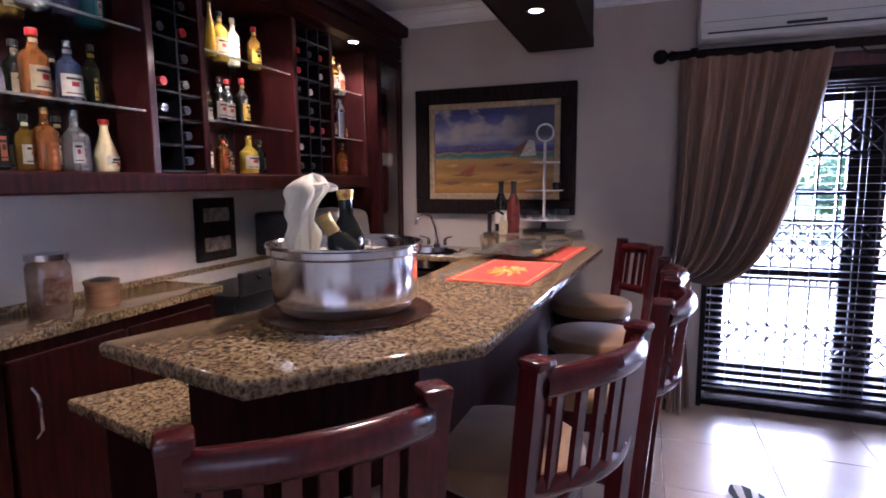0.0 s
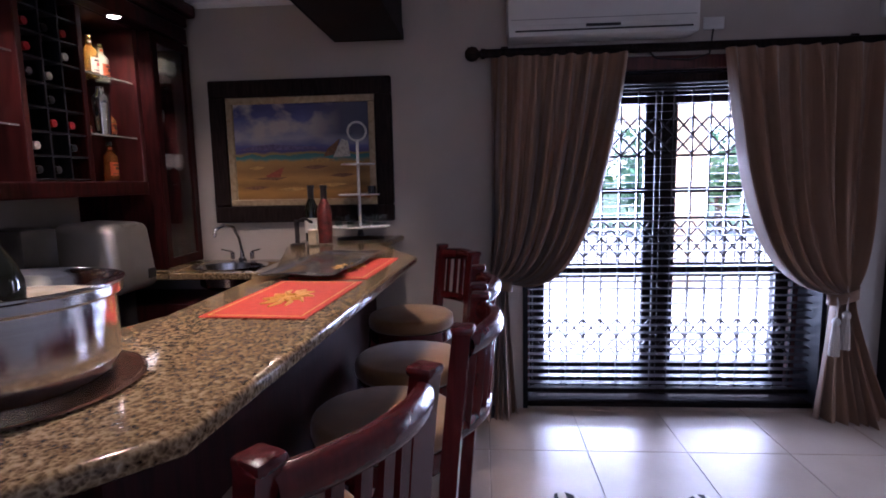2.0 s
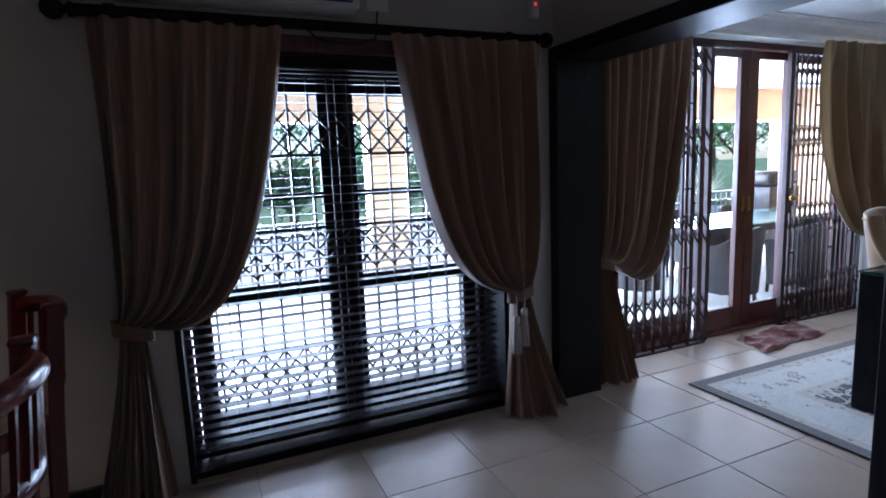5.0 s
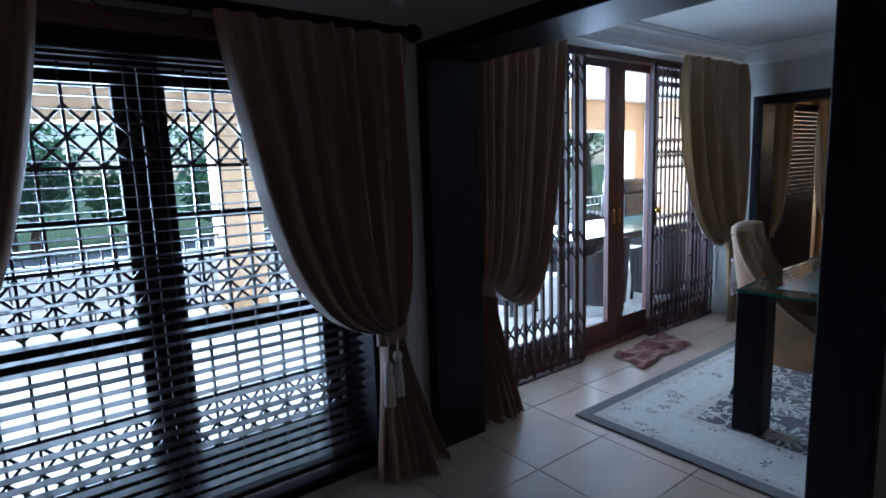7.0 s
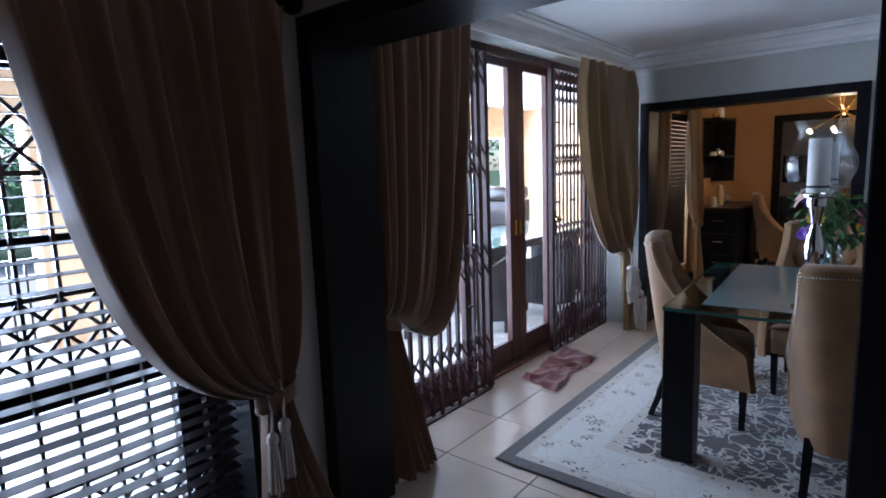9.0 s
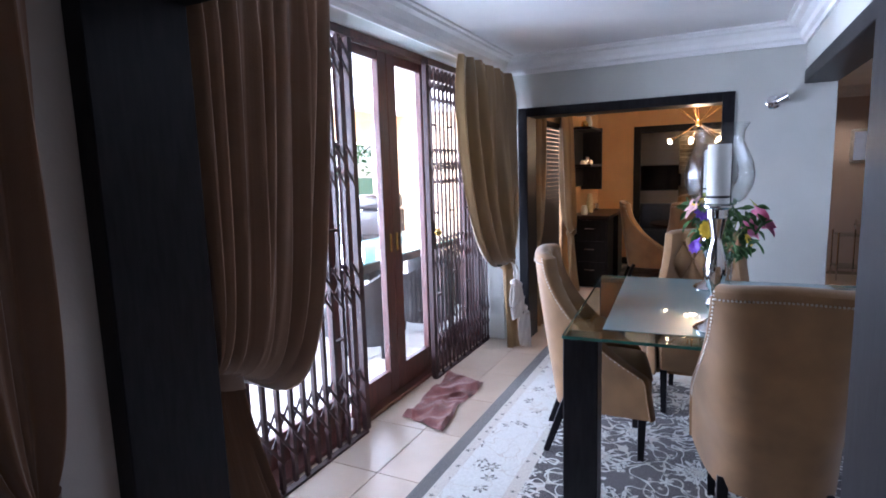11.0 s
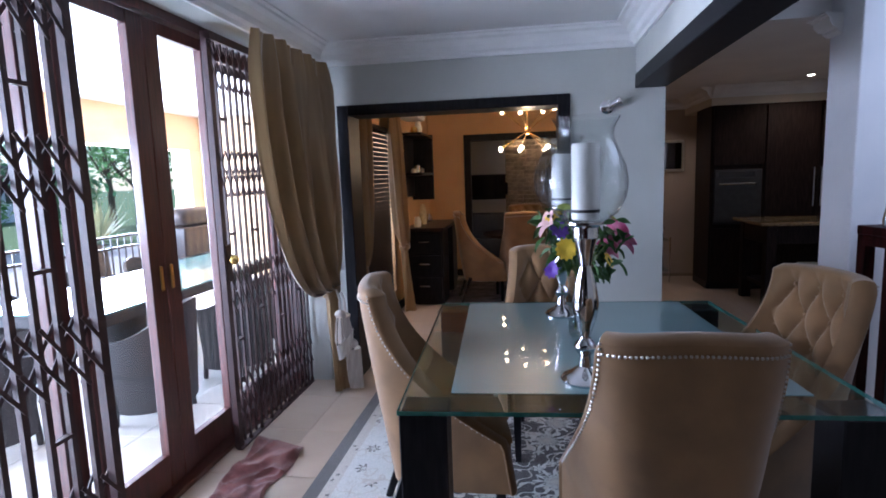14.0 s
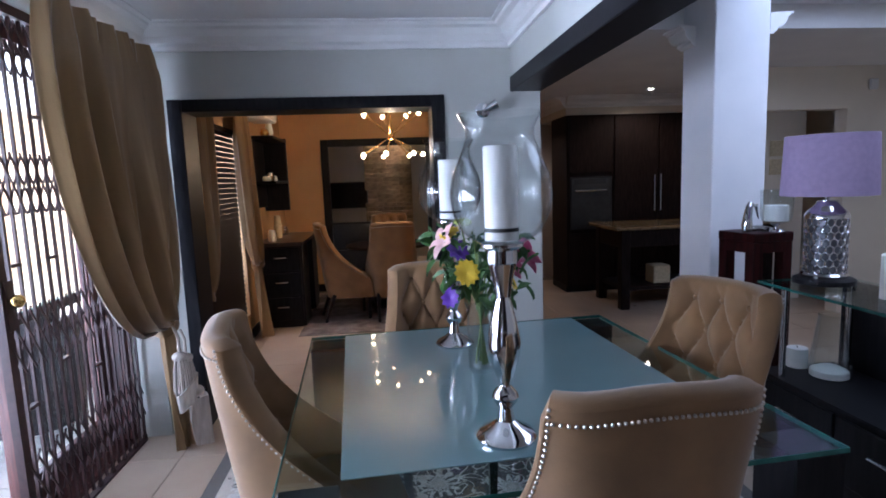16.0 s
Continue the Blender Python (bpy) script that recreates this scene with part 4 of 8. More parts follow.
# downlights in the canopy
GLOW = mat("lamp_glow", (1.0, 0.85, 0.6), glow=14.0)
for _y in (1.3, 2.4, 3.25):
    _t = thing("downlight", "small round downlight in the shelf canopy", "downlight", pose(-1.60, _y, 2.2), "canopy downlights")
    part("ring", lathe([(0.028, 0.004), (0.034, 0.0), (0.038, 0.004)], 18), CHROME, _t)
    part("lens", lathe([(0, 0.002), (0.028, 0.002)], 18), GLOW, _t)
_t = thing("downlight", "small round downlight in the ceiling box", "downlight", pose(-0.46, 2.9, 2.156))
part("ring", lathe([(0.03, 0.004), (0.037, 0.0), (0.042, 0.004)], 18), CHROME, _t)
part("lens", lathe([(0, 0.002), (0.03, 0.002)], 18), GLOW, _t)


# bottles
def liquid(name, c, trans=0.0):
    """Bottle glass: dark or painted glass is opaque, filled clear glass lets light through."""
    return mat(name, c, tuple(x * 0.85 for x in c), 0.04, scale=6, coat=0.4, trans=trans, ior=1.42)


BOT = {"amber": liquid("amber_spirit_glass", (0.62, 0.22, 0.045), 0.75), "dark": liquid("dark_green_glass", (0.008, 0.009, 0.006)), "yellow": liquid("yellow_liqueur", (0.75, 0.52, 0.05), 0.45),
       "cream": liquid("cream_liqueur", (0.55, 0.46, 0.27)), "clear": liquid("clear_spirit_glass", (0.86, 0.87, 0.87), 0.85), "blue": liquid("blue_glass", (0.25, 0.32, 0.62), 0.9),
       "teal": liquid("teal_glass", (0.06, 0.55, 0.60), 0.8), "white": liquid("white_bottle", (0.55, 0.52, 0.45)), "red": liquid("red_liqueur", (0.4, 0.03, 0.03), 0.6), "black": liquid("black_bottle", (0.01, 0.01, 0.012)), "gold": liquid("gold_liqueur", (0.75, 0.42, 0.06), 0.8)}
LAB = {"white": mat("white_label", (0.66, 0.62, 0.55), rough=0.7, scale=40), "cream": mat("cream_label", (0.6, 0.5, 0.32), rough=0.7, scale=40), "yellow": mat("yellow_label", (0.6, 0.42, 0.04), rough=0.7, scale=40),
       "orange": mat("orange_label", (0.55, 0.12, 0.03), rough=0.7, scale=40), "black": mat("black_label", (0.02, 0.02, 0.02), rough=0.6, scale=40), "red": mat("red_cap", (0.45, 0.02, 0.02), rough=0.4, scale=40)}
INK = mat("dark_print", (0.05, 0.03, 0.03), rough=0.7)


def arc_band(r, z0, z1, half, seg=10, mid=0.0):
    """A strip of paper bent round a bottle, half wide to each side of its front."""
    bm = bm_new()
    rows = [[bm.verts.new((r * math.cos(mid - half + 2 * half * i / seg), r * math.sin(mid - half + 2 * half * i / seg), z)) for i in range(seg + 1)] for z in (z0, z1)]
    for i in range(seg):
        bm.faces.new((rows[0][i], rows[0][i + 1], rows[1][i + 1], rows[1][i]))
    bmesh.ops.solidify(bm, geom=list(bm.faces), thickness=0.0005)
    return bm


def bottle(label, r, h, glass, lab, cap, m, shape="tall", square=False):
    """A bottle with its shoulders, neck, paper label with printed bars, and cap."""
    t = thing("bottle", label, "bottle", m, "bottles in the bar")
    hs = {"tall": (0.6, 0.72), "squat": (0.55, 0.68), "cone": (0.3, 0.85), "wine": (0.64, 0.76)}[shape]
    prof = [(0, 0.004), (r * 0.8, 0.0), (r * 0.95, 0.002), (r, 0.01), (r, h * hs[0]), (r * 0.95, h * (hs[0] + 0.03)), (r * 0.8, h * (hs[0] + 0.065)), (r * 0.5, h * hs[1]), (r * 0.36, h * (hs[1] + 0.04)), (r * 0.31, h * 0.88), (r * 0.36, h * 0.89), (r * 0.36, h * 0.915), (0, h * 0.915)]
    if shape == "cone":
        prof = [(0, 0.004), (r * 0.9, 0.0), (r, 0.012), (r * 0.97, h * 0.3), (r * 0.78, h * 0.45), (r * 0.5, h * 0.62), (r * 0.33, h * 0.78), (r * 0.3, h * 0.88), (r * 0.36, h * 0.9), (0, h * 0.915)]
    bm = lathe(prof, 8 if square else 22)
    if square:
        bmesh.ops.rotate(bm, verts=bm.verts, cent=(0, 0, 0), matrix=Matrix.Rotation(radians(22.5), 3, "Z"))
    part("body", bm, BOT[glass], t, smooth=not square)
    if lab:
        rr = r * (0.95 if square else 1.012)
        half = 0.42 if square else 1.05
        top = h * (0.30 if shape == "cone" else 0.47)
        part("paper_label", arc_band(rr, h * 0.13, top, half), LAB[lab], t, smooth=not square)
        ink = INK if lab != "black" else LAB["white"]
        part("printed_bar", arc_band(rr + 0.0008, top - h * 0.09, top - h * 0.05, half * 0.6), ink, t)
        part("printed_bar", arc_band(rr + 0.0008, h * 0.165, h * 0.185, half * 0.7), ink, t)
        part("crest", arc_band(rr + 0.0008, top - h * 0.19, top - h * 0.115, half * 0.28), LAB["red"] if lab in ("white", "cream") else INK, t)
        if shape in ("tall", "wine"):
            part("neck_band", arc_band(r * 0.37, h * 0.80, h * 0.86, 1.4), LAB[lab], t)
    part("cap", lathe([(0, h * 0.90), (r * 0.40, h * 0.90), (r * 0.41, h * 0.91), (r * 0.40, h * 0.99), (r * 0.36, h), (0, h)], 16), cap if not isinstance(cap, str) else BOT.get(cap, LAB["red"]), t, smooth=True)
    return t


_x = -1.78
_rows = [
    # shelf height, y, radius, height, glass, label, cap, shape, square, words
    (1.43, 1.10, 0.042, 0.21, "dark", "white", STEEL, "squat", True, "dark green square bottle with a white label"),
    (1.43, 1.26, 0.04, 0.20, "gold", "cream", BRASS, "tall", False, "gold spirit bottle with a cream label"),
    (1.43, 1.405, 0.042, 0.215, "dark", "orange", BLACK, "squat", True, "dark green square bottle with an orange label"),
    (1.43, 1.53, 0.036, 0.20, "amber", None, BRASS, "tall", False, "amber decanter bottle with a long neck"),
    (1.43, 1.64, 0.042, 0.205, "clear", "white", STEEL, "squat", True, "clear square spirit bottle with a pale label"),
    (1.43, 1.755, 0.043, 0.185, "cream", "white", LAB["red"], "cone", False, "cream cone-shaped bottle with a red cap"),
    (1.65, 1.10, 0.036, 0.22, "clear", "black", STEEL, "tall", False, "clear spirit bottle with a dark label"),
    (1.65, 1.25, 0.036, 0.22, "amber", "yellow", BRASS, "tall", False, "amber bottle with a yellow label"),
    (1.65, 1.385, 0.028, 0.18, "clear", None, STEEL, "cone", False, "stack of small clear tumblers"),
    (1.65, 1.52, 0.041, 0.22, "amber", "cream", LAB["red"], "tall", False, "amber spirit bottle with a cream label"),
    (1.65, 1.64, 0.04, 0.21, "blue", "white", STEEL, "tall", False, "blue spirit bottle with a silver cap"),
    (1.65, 1.735, 0.031, 0.22, "dark", "yellow", BLACK, "tall", True, "dark bottle with a yellow label"),
    (1.93, 1.20, 0.036, 0.22, "amber", "white", BRASS, "tall", False, "amber bottle with a white label"),
    (1.93, 1.52, 0.045, 0.2, "clear", "white", STEEL, "squat", False, "clear round bottle with a white label"),
    (1.93, 1.63, 0.038, 0.2, "blue", None, STEEL, "tall", False, "deep blue spirit bottle with silver cap"),
    (1.93, 1.745, 0.046, 0.23, "teal", "white", BLACK, "squat", True, "teal square gin bottle with a pale label"),
    (1.43, 2.145, 0.03, 0.20, "clear", None, STEEL, "tall", False, "clear glass decanter bottle with stopper"),
    (1.43, 2.245, 0.037, 0.20, "amber", "cream", BRASS, "tall", False, "amber decanter bottle with a stopper"),
    (1.43, 2.35, 0.031, 0.175, "amber", "orange", BLACK, "tall", False, "amber liqueur bottle with an orange label"),
    (1.43, 2.475, 0.045, 0.18, "yellow", "white", BRASS, "squat", False, "round yellow liqueur bottle"),
    (1.43, 2.61, 0.035, 0.17, "dark", "cream", BLACK, "tall", True, "dark square bottle with a cream label"),
    (1.65, 2.15, 0.04, 0.2, "cream", None, BRASS, "cone", False, "cream ceramic jug-shaped bottle"),
    (1.65, 2.235, 0.027, 0.23, "red", "black", LAB["red"], "tall", False, "red liqueur bottle with a dark label"),
    (1.65, 2.30, 0.03, 0.2, "dark", "white", BLACK, "wine", False, "dark wine bottle with a white label"),
    (1.65, 2.375, 0.032, 0.205, "black", "white", LAB["red"], "tall", False, "black bottle with a white label"),
    (1.65, 2.47, 0.033, 0.225, "dark", "yellow", LAB["red"], "tall", False, "green bottle with a pale yellow label"),
    (1.93, 2.17, 0.042, 0.2, "clear", None, STEEL, "squat", False, "clear faceted glass decanter on the shelf"),
    (1.93, 2.265, 0.025, 0.25, "yellow", None, BRASS, "cone", False, "tall yellow liqueur bottle"),
    (1.93, 2.36, 0.036, 0.22, "yellow", "cream", BLACK, "tall", False, "yellow bottle with a cream label and black cap"),
    (1.93, 2.46, 0.03, 0.22, "white", "white", LAB["white"], "tall", False, "white bottle with a white label"),
    (1.93, 2.56, 0.032, 0.2, "gold", "yellow", LAB["red"], "tall", False, "golden whisky bottle with a yellow label"),
    (1.43, 3.13, 0.032, 0.2, "amber", "cream", BLACK, "tall", False, "amber bottle with a cream label"),
    (1.43, 3.23, 0.034, 0.19, "amber", "cream", BRASS, "tall", False, "amber bottle with a gold cap"),
    (1.43, 3.39, 0.034, 0.2, "amber", "orange", BLACK, "tall", False, "amber bottle with an orange label"),
    (1.65, 3.11, 0.03, 0.22, "dark", "yellow", BRASS, "tall", False, "dark bottle with a yellow label"),
    (1.65, 3.20, 0.03, 0.2, "black", "cream", BLACK, "tall", False, "black bottle with a cream label"),
    (1.65, 3.40, 0.028, 0.15, "amber", "orange", BRASS, "tall", False, "small amber bottle with orange label"),
    (1.93, 3.11, 0.026, 0.22, "dark", "white", BRASS, "wine", False, "slim dark bottle with a gold top"),
    (1.93, 3.20, 0.03, 0.22, "yellow", "white", BRASS, "tall", False, "yellow bottle with a white label"),
    (1.93, 3.29, 0.036, 0.21, "gold", "white", BRASS, "tall", False, "gold bottle with a white label"),
    (1.93, 3.40, 0.034, 0.19, "white", "orange", BRASS, "tall", False, "pale bottle with a pink label"),
]
_rng = random.Random(5)
for _z, _y, _r, _h, _g, _l, _c, _sh, _sq, _w in _rows:
    bottle(_w, _r, _h, _g, _l, _c, pose(_x + _rng.uniform(-0.03, 0.03), _y, _z, 0, 0, _rng.uniform(-30, 30)), _sh, _sq)
    if _rng.random() < 0.55:
        bottle("half-hidden spirit bottle at the back of the shelf", _r * 0.9, _h * 0.95, _rng.choice(["amber", "dark", "clear", "gold"]), _rng.choice(["white", "cream", None]), BLACK, pose(-1.93, _y + 0.04, _z, 0, 0, 10), "tall", False)
# wine bottles lying in the racks, necks outward
_foil = [STEEL, BLACK, BLACK, STEEL, LAB["white"], LAB["red"], BLACK]
for _y0, _y1, _n in ((1.86, 2.075, 2), (2.735, 3.045, 3)):
    for _i in range(7):
        for _k in range(_n):
            if _rng.random() < 0.72:
                _w = thing("wine_bottle", "dark wine bottle lying in the rack", "bottle", pose(-2.0, _y0 + (_y1 - _y0) * (_k + 0.5) / _n, 1.438 + 0.098 * _i + 0.037, 0, 90, 0), "wine bottles in the racks")
                part("body", lathe([(0, 0), (0.036, 0.004), (0.036, 0.2), (0.015, 0.26), (0.014, 0.3)], 14), BOT["dark"], _w, smooth=True)
                part("foil_cap", lathe([(0.0155, 0.25), (0.016, 0.315), (0.017, 0.32), (0.017, 0.335), (0, 0.337)], 14), _rng.choice(_foil), _w, smooth=True)
# steel shaker
_t = thing("cocktail_shaker", "tall brushed steel cocktail shaker", "shaker", pose(-1.74, 3.30, 1.65))
part("cup", lathe([(0, 0), (0.034, 0), (0.042, 0.16), (0, 0.16)], 20), STEEL, _t, smooth=True)
part("lid", lathe([(0.043, 0.16), (0.04, 0.19), (0.022, 0.21), (0.02, 0.24), (0, 0.242)], 20), STEEL, _t, smooth=True)
# glassware in the tower
_gl = thing("wine_glass", "clear stemmed glass in the lit cabinet", "glass", pose(-1.64, 3.60, 1.944), "glasses in the cabinet")
GLASSWARE = mat("cut_glassware", (0.95, 0.94, 0.92), (0.9, 0.9, 0.88), 0.02, trans=0.93, coat=0.6)
part("bowl", lathe([(0.004, 0.07), (0.026, 0.085), (0.034, 0.12), (0.028, 0.165), (0.026, 0.165), (0.032, 0.12), (0.024, 0.088), (0, 0.075)], 16), GLASSWARE, _gl, smooth=True)
part("stem", lathe([(0.0, 0.0), (0.03, 0.0), (0.03, 0.003), (0.005, 0.008), (0.004, 0.07), (0, 0.071)], 14), CLEAR, _gl, smooth=True)
for _z in (1.414, 1.674, 1.944):
    for _y in (3.60, 3.70, 3.785):
        for _xx in (-1.64, -1.73, -1.84):
            if (_z, _y, _xx) != (1.944, 3.60, -1.64) and _rng.random() < 0.9:
                copy_thing(_gl, pose(_xx - _rng.uniform(0, 0.015), _y, _z, 0, 0, 20))
_tb = thing("tumbler", "short clear tumbler in the cabinet", "glass", pose(-1.64, 3.60, 0.96), "tumblers in the cabinet")
part("cup", lathe([(0, 0.003), (0.024, 0), (0.03, 0.08), (0.028, 0.08), (0.022, 0.01), (0, 0.012)], 14), CLEAR, _tb, smooth=True)
for _xx, _y in ((-1.64, 3.68), (-1.64, 3.76), (-1.72, 3.64), (-1.72, 3.74)):
    copy_thing(_tb, pose(_xx, _y, 0.96))

# photo frame on the back wall
_t = thing("picture_frame", "small dark frame with two pictures on the wall", "picture")
part("frame", cbox(-2.049, 2.40, 0.99, -2.03, 2.68, 1.31, 0.006), DARKWOOD, _t)
for _z in (1.04, 1.19):
    part("print", cbox(-2.032, 2.45, _z, -2.027, 2.63, _z + 0.07), mat("photo_print", (0.10, 0.08, 0.06), (0.26, 0.23, 0.19), 0.3, scale=30) if _z < 1.1 else bpy.data.materials["photo_print"], _t)
# jar, pot, paper towel machine
_t = thing("storage_jar", "clear storage jar with a steel clip lid", "jar", pose(-1.85, 1.55, 0.94))
part("glass", lathe([(0, 0), (0.062, 0), (0.066, 0.01), (0.066, 0.17), (0.058, 0.19)], 20), mat("frosted_jar", (0.2, 0.15, 0.11), (0.07, 0.04, 0.03), 0.1, scale=9, coat=0.6), _t, smooth=True)
part("paper_label", arc_band(0.0675, 0.05, 0.14, 0.8), mat("brown_jar_label", (0.16, 0.05, 0.035), (0.3, 0.2, 0.12), 0.6, scale=40), _t)
part("lid", lathe([(0.06, 0.19), (0.064, 0.195), (0.064, 0.215), (0, 0.22)], 20), STEEL, _t, smooth=True)
_t = thing("wooden_pot", "turned wooden pot with a dark filling", "pot", pose(-1.85, 1.74, 0.94))
part("pot", lathe([(0, 0), (0.052, 0), (0.056, 0.01), (0.056, 0.075), (0.06, 0.08), (0.06, 0.092), (0.05, 0.092)], 22), mat("light_turned_wood", (0.36, 0.2, 0.09), (0.26, 0.13, 0.06), 0.5, scale=12, stretch=(1, 1, 8)), _t, smooth=True)
part("filling", lathe([(0.05, 0.088), (0.03, 0.1), (0, 0.104)], 16), BLACK, _t, smooth=True)
_t = thing("ice_machine", "rounded steel ice machine on the counter", "ice machine", pose(-1.69, 3.19, 0.885))
_b = cbox(-0.17, -0.16, 0.0, 0.15, 0.16, 0.345, 0.045, 6)
for _v in _b.verts:
    # the front leans back towards the lid
    if _v.co.x > 0:
        _v.co.x -= 0.22 * max(0.0, _v.co.z - 0.16)
        _v.co.z -= 0.10 * max(0.0, _v.co.z - 0.25)
CASE = mat("satin_steel_case", (0.42, 0.41, 0.40), (0.36, 0.35, 0.34), 0.3, 0.85, scale=6)
part("case", _b, CASE, _t, smooth=True)
part("window", cbox(0.150, 0.06, 0.05, 0.154, 0.12, 0.10, 0.001), BLACK, _t)
part("lid_handle", cbox(0.08, -0.05, 0.318, 0.12, 0.05, 0.332, 0.004), CASE, _t)
_t = thing("coffee_machine", "black coffee machine on the wine cooler", "coffee machine", pose(-1.86, 2.86, 0.985))
part("body", cbox(-0.12, -0.1, 0, 0.1, 0.1, 0.24, 0.02, 2), BLACK, _t, smooth=True)
part("water_tank", cbox(-0.1, 0.1, 0.02, 0.06, 0.14, 0.2, 0.01), BLACK, _t)

# ---- things on the bar ----
BUCKET = mat("spun_steel", (0.78, 0.78, 0.79), (0.70, 0.70, 0.72), 0.11, 1.0, scale=3, stretch=(1, 1, 60), bump=0.03, bscale=60)
_t = thing("ice_bucket", "large polished steel ice bucket full of bottles", "ice bucket", Matrix.Translation((-0.627, 1.428, 1.086)) @ Matrix.Diagonal((1.0, 1.0, 0.87, 1)))
part("bowl", lathe([(0, 0.0), (0.128, 0.0), (0.15, 0.005), (0.163, 0.017), (0.1685, 0.035), (0.17, 0.06), (0.1715, 0.155), (0.176, 0.157), (0.181, 0.162), (0.1815, 0.178), (0.185, 0.182), (0.184, 0.186), (0.179, 0.187), (0.174, 0.18), (0.168, 0.165), (0.164, 0.07), (0.145, 0.03), (0, 0.02)], 64), BUCKET, _t, smooth=True)
part("ice_water", lathe([(0.166, 0.15), (0.1, 0.155), (0, 0.152)], 32), mat("pale_ice", (0.5, 0.45, 0.36), (0.36, 0.3, 0.22), 0.2, scale=25, bump=0.6, bscale=60), _t, smooth=True)
_t = thing("drip_tray", "dark round drip tray under the ice bucket", "tray", pose(-0.622, 1.422, 1.081))
part("disc", lathe([(0, -0.0005), (0.196, -0.0005), (0.206, 0.004), (0.2, 0.006), (0.19, 0.0018), (0, 0.0015)], 40), mat("dark_wet_tray", (0.085, 0.042, 0.026), rough=0.16, coat=0.5, scale=30, rvar=0.05), _t, smooth=True)
CLOTH = mat("white_cotton_cloth", (0.84, 0.81, 0.66), (0.74, 0.71, 0.56), 0.8, scale=14, bump=0.3, bscale=120, sheen=0.2)
_t = thing("wrapped_bottle", "bottle wrapped in a crumpled white cloth", "bottle", pose(-0.695, 1.35, 1.135, 0, 0, 35))


def _wrap(u, v):
    a = 2 * math.pi * u
    waist = 0.036 - 0.012 * math.exp(-((v - 0.6) / 0.16) ** 2) + 0.009 * math.exp(-((v - 0.86) / 0.1) ** 2)
    close = math.sqrt(max(0.0, 1 - (max(0, v - 0.86) / 0.14) ** 2))
    crease = 0.007 * math.sin(6 * a + 5 * v) + 0.005 * math.sin(11 * a - 9 * v) + 0.009 * noise.noise((2.2 * math.cos(a), 2.2 * math.sin(a), 6 * v))
    r = (waist + crease) * close
    lean = 0.03 * max(0, (v - 0.62) / 0.38) ** 1.5
    return (r * math.cos(a) + lean, r * math.sin(a) * 0.9, 0.03 + 0.232 * v + 0.012 * math.sin(3 * a + 2) * v)


part("cloth_wrap", sheet(_wrap, 80, 44), CLOTH, _t, smooth=True)


def _flop(u, v):
    # folded end of the cloth, drawn out to a point
    a = 2 * math.pi * v
    r = 0.027 * (1 - u) ** 0.7 + 0.003
    w = 1 + 0.3 * math.sin(4 * a + 6 * u) + 0.25 * noise.noise((3 * u, 2 * math.cos(a), 2 * math.sin(a)))
    return (0.01 + 0.075 * u, r * w * math.cos(a), 0.236 + 0.022 * u - 0.02 * u * u + r * 0.75 * w * math.sin(a))


part("folded_end", sheet(_flop, 24, 24), CLOTH, _t, smooth=True)
FOIL = mat("gold_foil", (0.55, 0.42, 0.18), (0.42, 0.3, 0.1), 0.35, 0.8, scale=40, bump=0.4)


def wine(label, m, foil, lab, cut=0.225):
    t = thing("wine_bottle", label, "bottle", m)
    part("body", lathe([(0, 0), (0.036, 0.004), (0.037, 0.17), (0.03, 0.2), (0.0155, 0.235), (0.0145, 0.28)], 20), BOT["dark"], t, smooth=True)
    part("paper_label", lathe([(0.0378, 0.05), (0.0378, 0.13)], 20), LAB[lab], t)
    part("foil_cap", lathe([(0.0165, cut), (0.0163, 0.285), (0.0185, 0.29), (0.0185, 0.305), (0, 0.306)], 18), foil, t, smooth=True)
    return t


_d = Vector((-0.4, -0.26, 0.88)).normalized()
wine("dark wine bottle with gold foil leaning in the ice", Matrix.Translation(Vector((-0.612, 1.31, 1.318)) - _d * 0.19) @ _d.to_track_quat("Z", "Y").to_matrix().to_4x4() @ Matrix.Diagonal((0.95, 0.95, 0.62, 1)), FOIL, "cream")
wine("dark wine bottle with a gold cap standing in the ice", pose(-0.618, 1.43, 1.105, 1, -1, 0) @ Matrix.Diagonal((1.1, 1.1, 0.87, 1)), BRASS, "cream", 0.278)
REDMAT = mat("red_woven_mat", (0.5, 0.045, 0.012), (0.4, 0.03, 0.01), 0.7, scale=60, bump=0.4, bscale=240)
GOLDTHREAD = mat("gold_thread", (0.62, 0.36, 0.05), (0.5, 0.26, 0.03), 0.5, scale=80, bump=0.3)
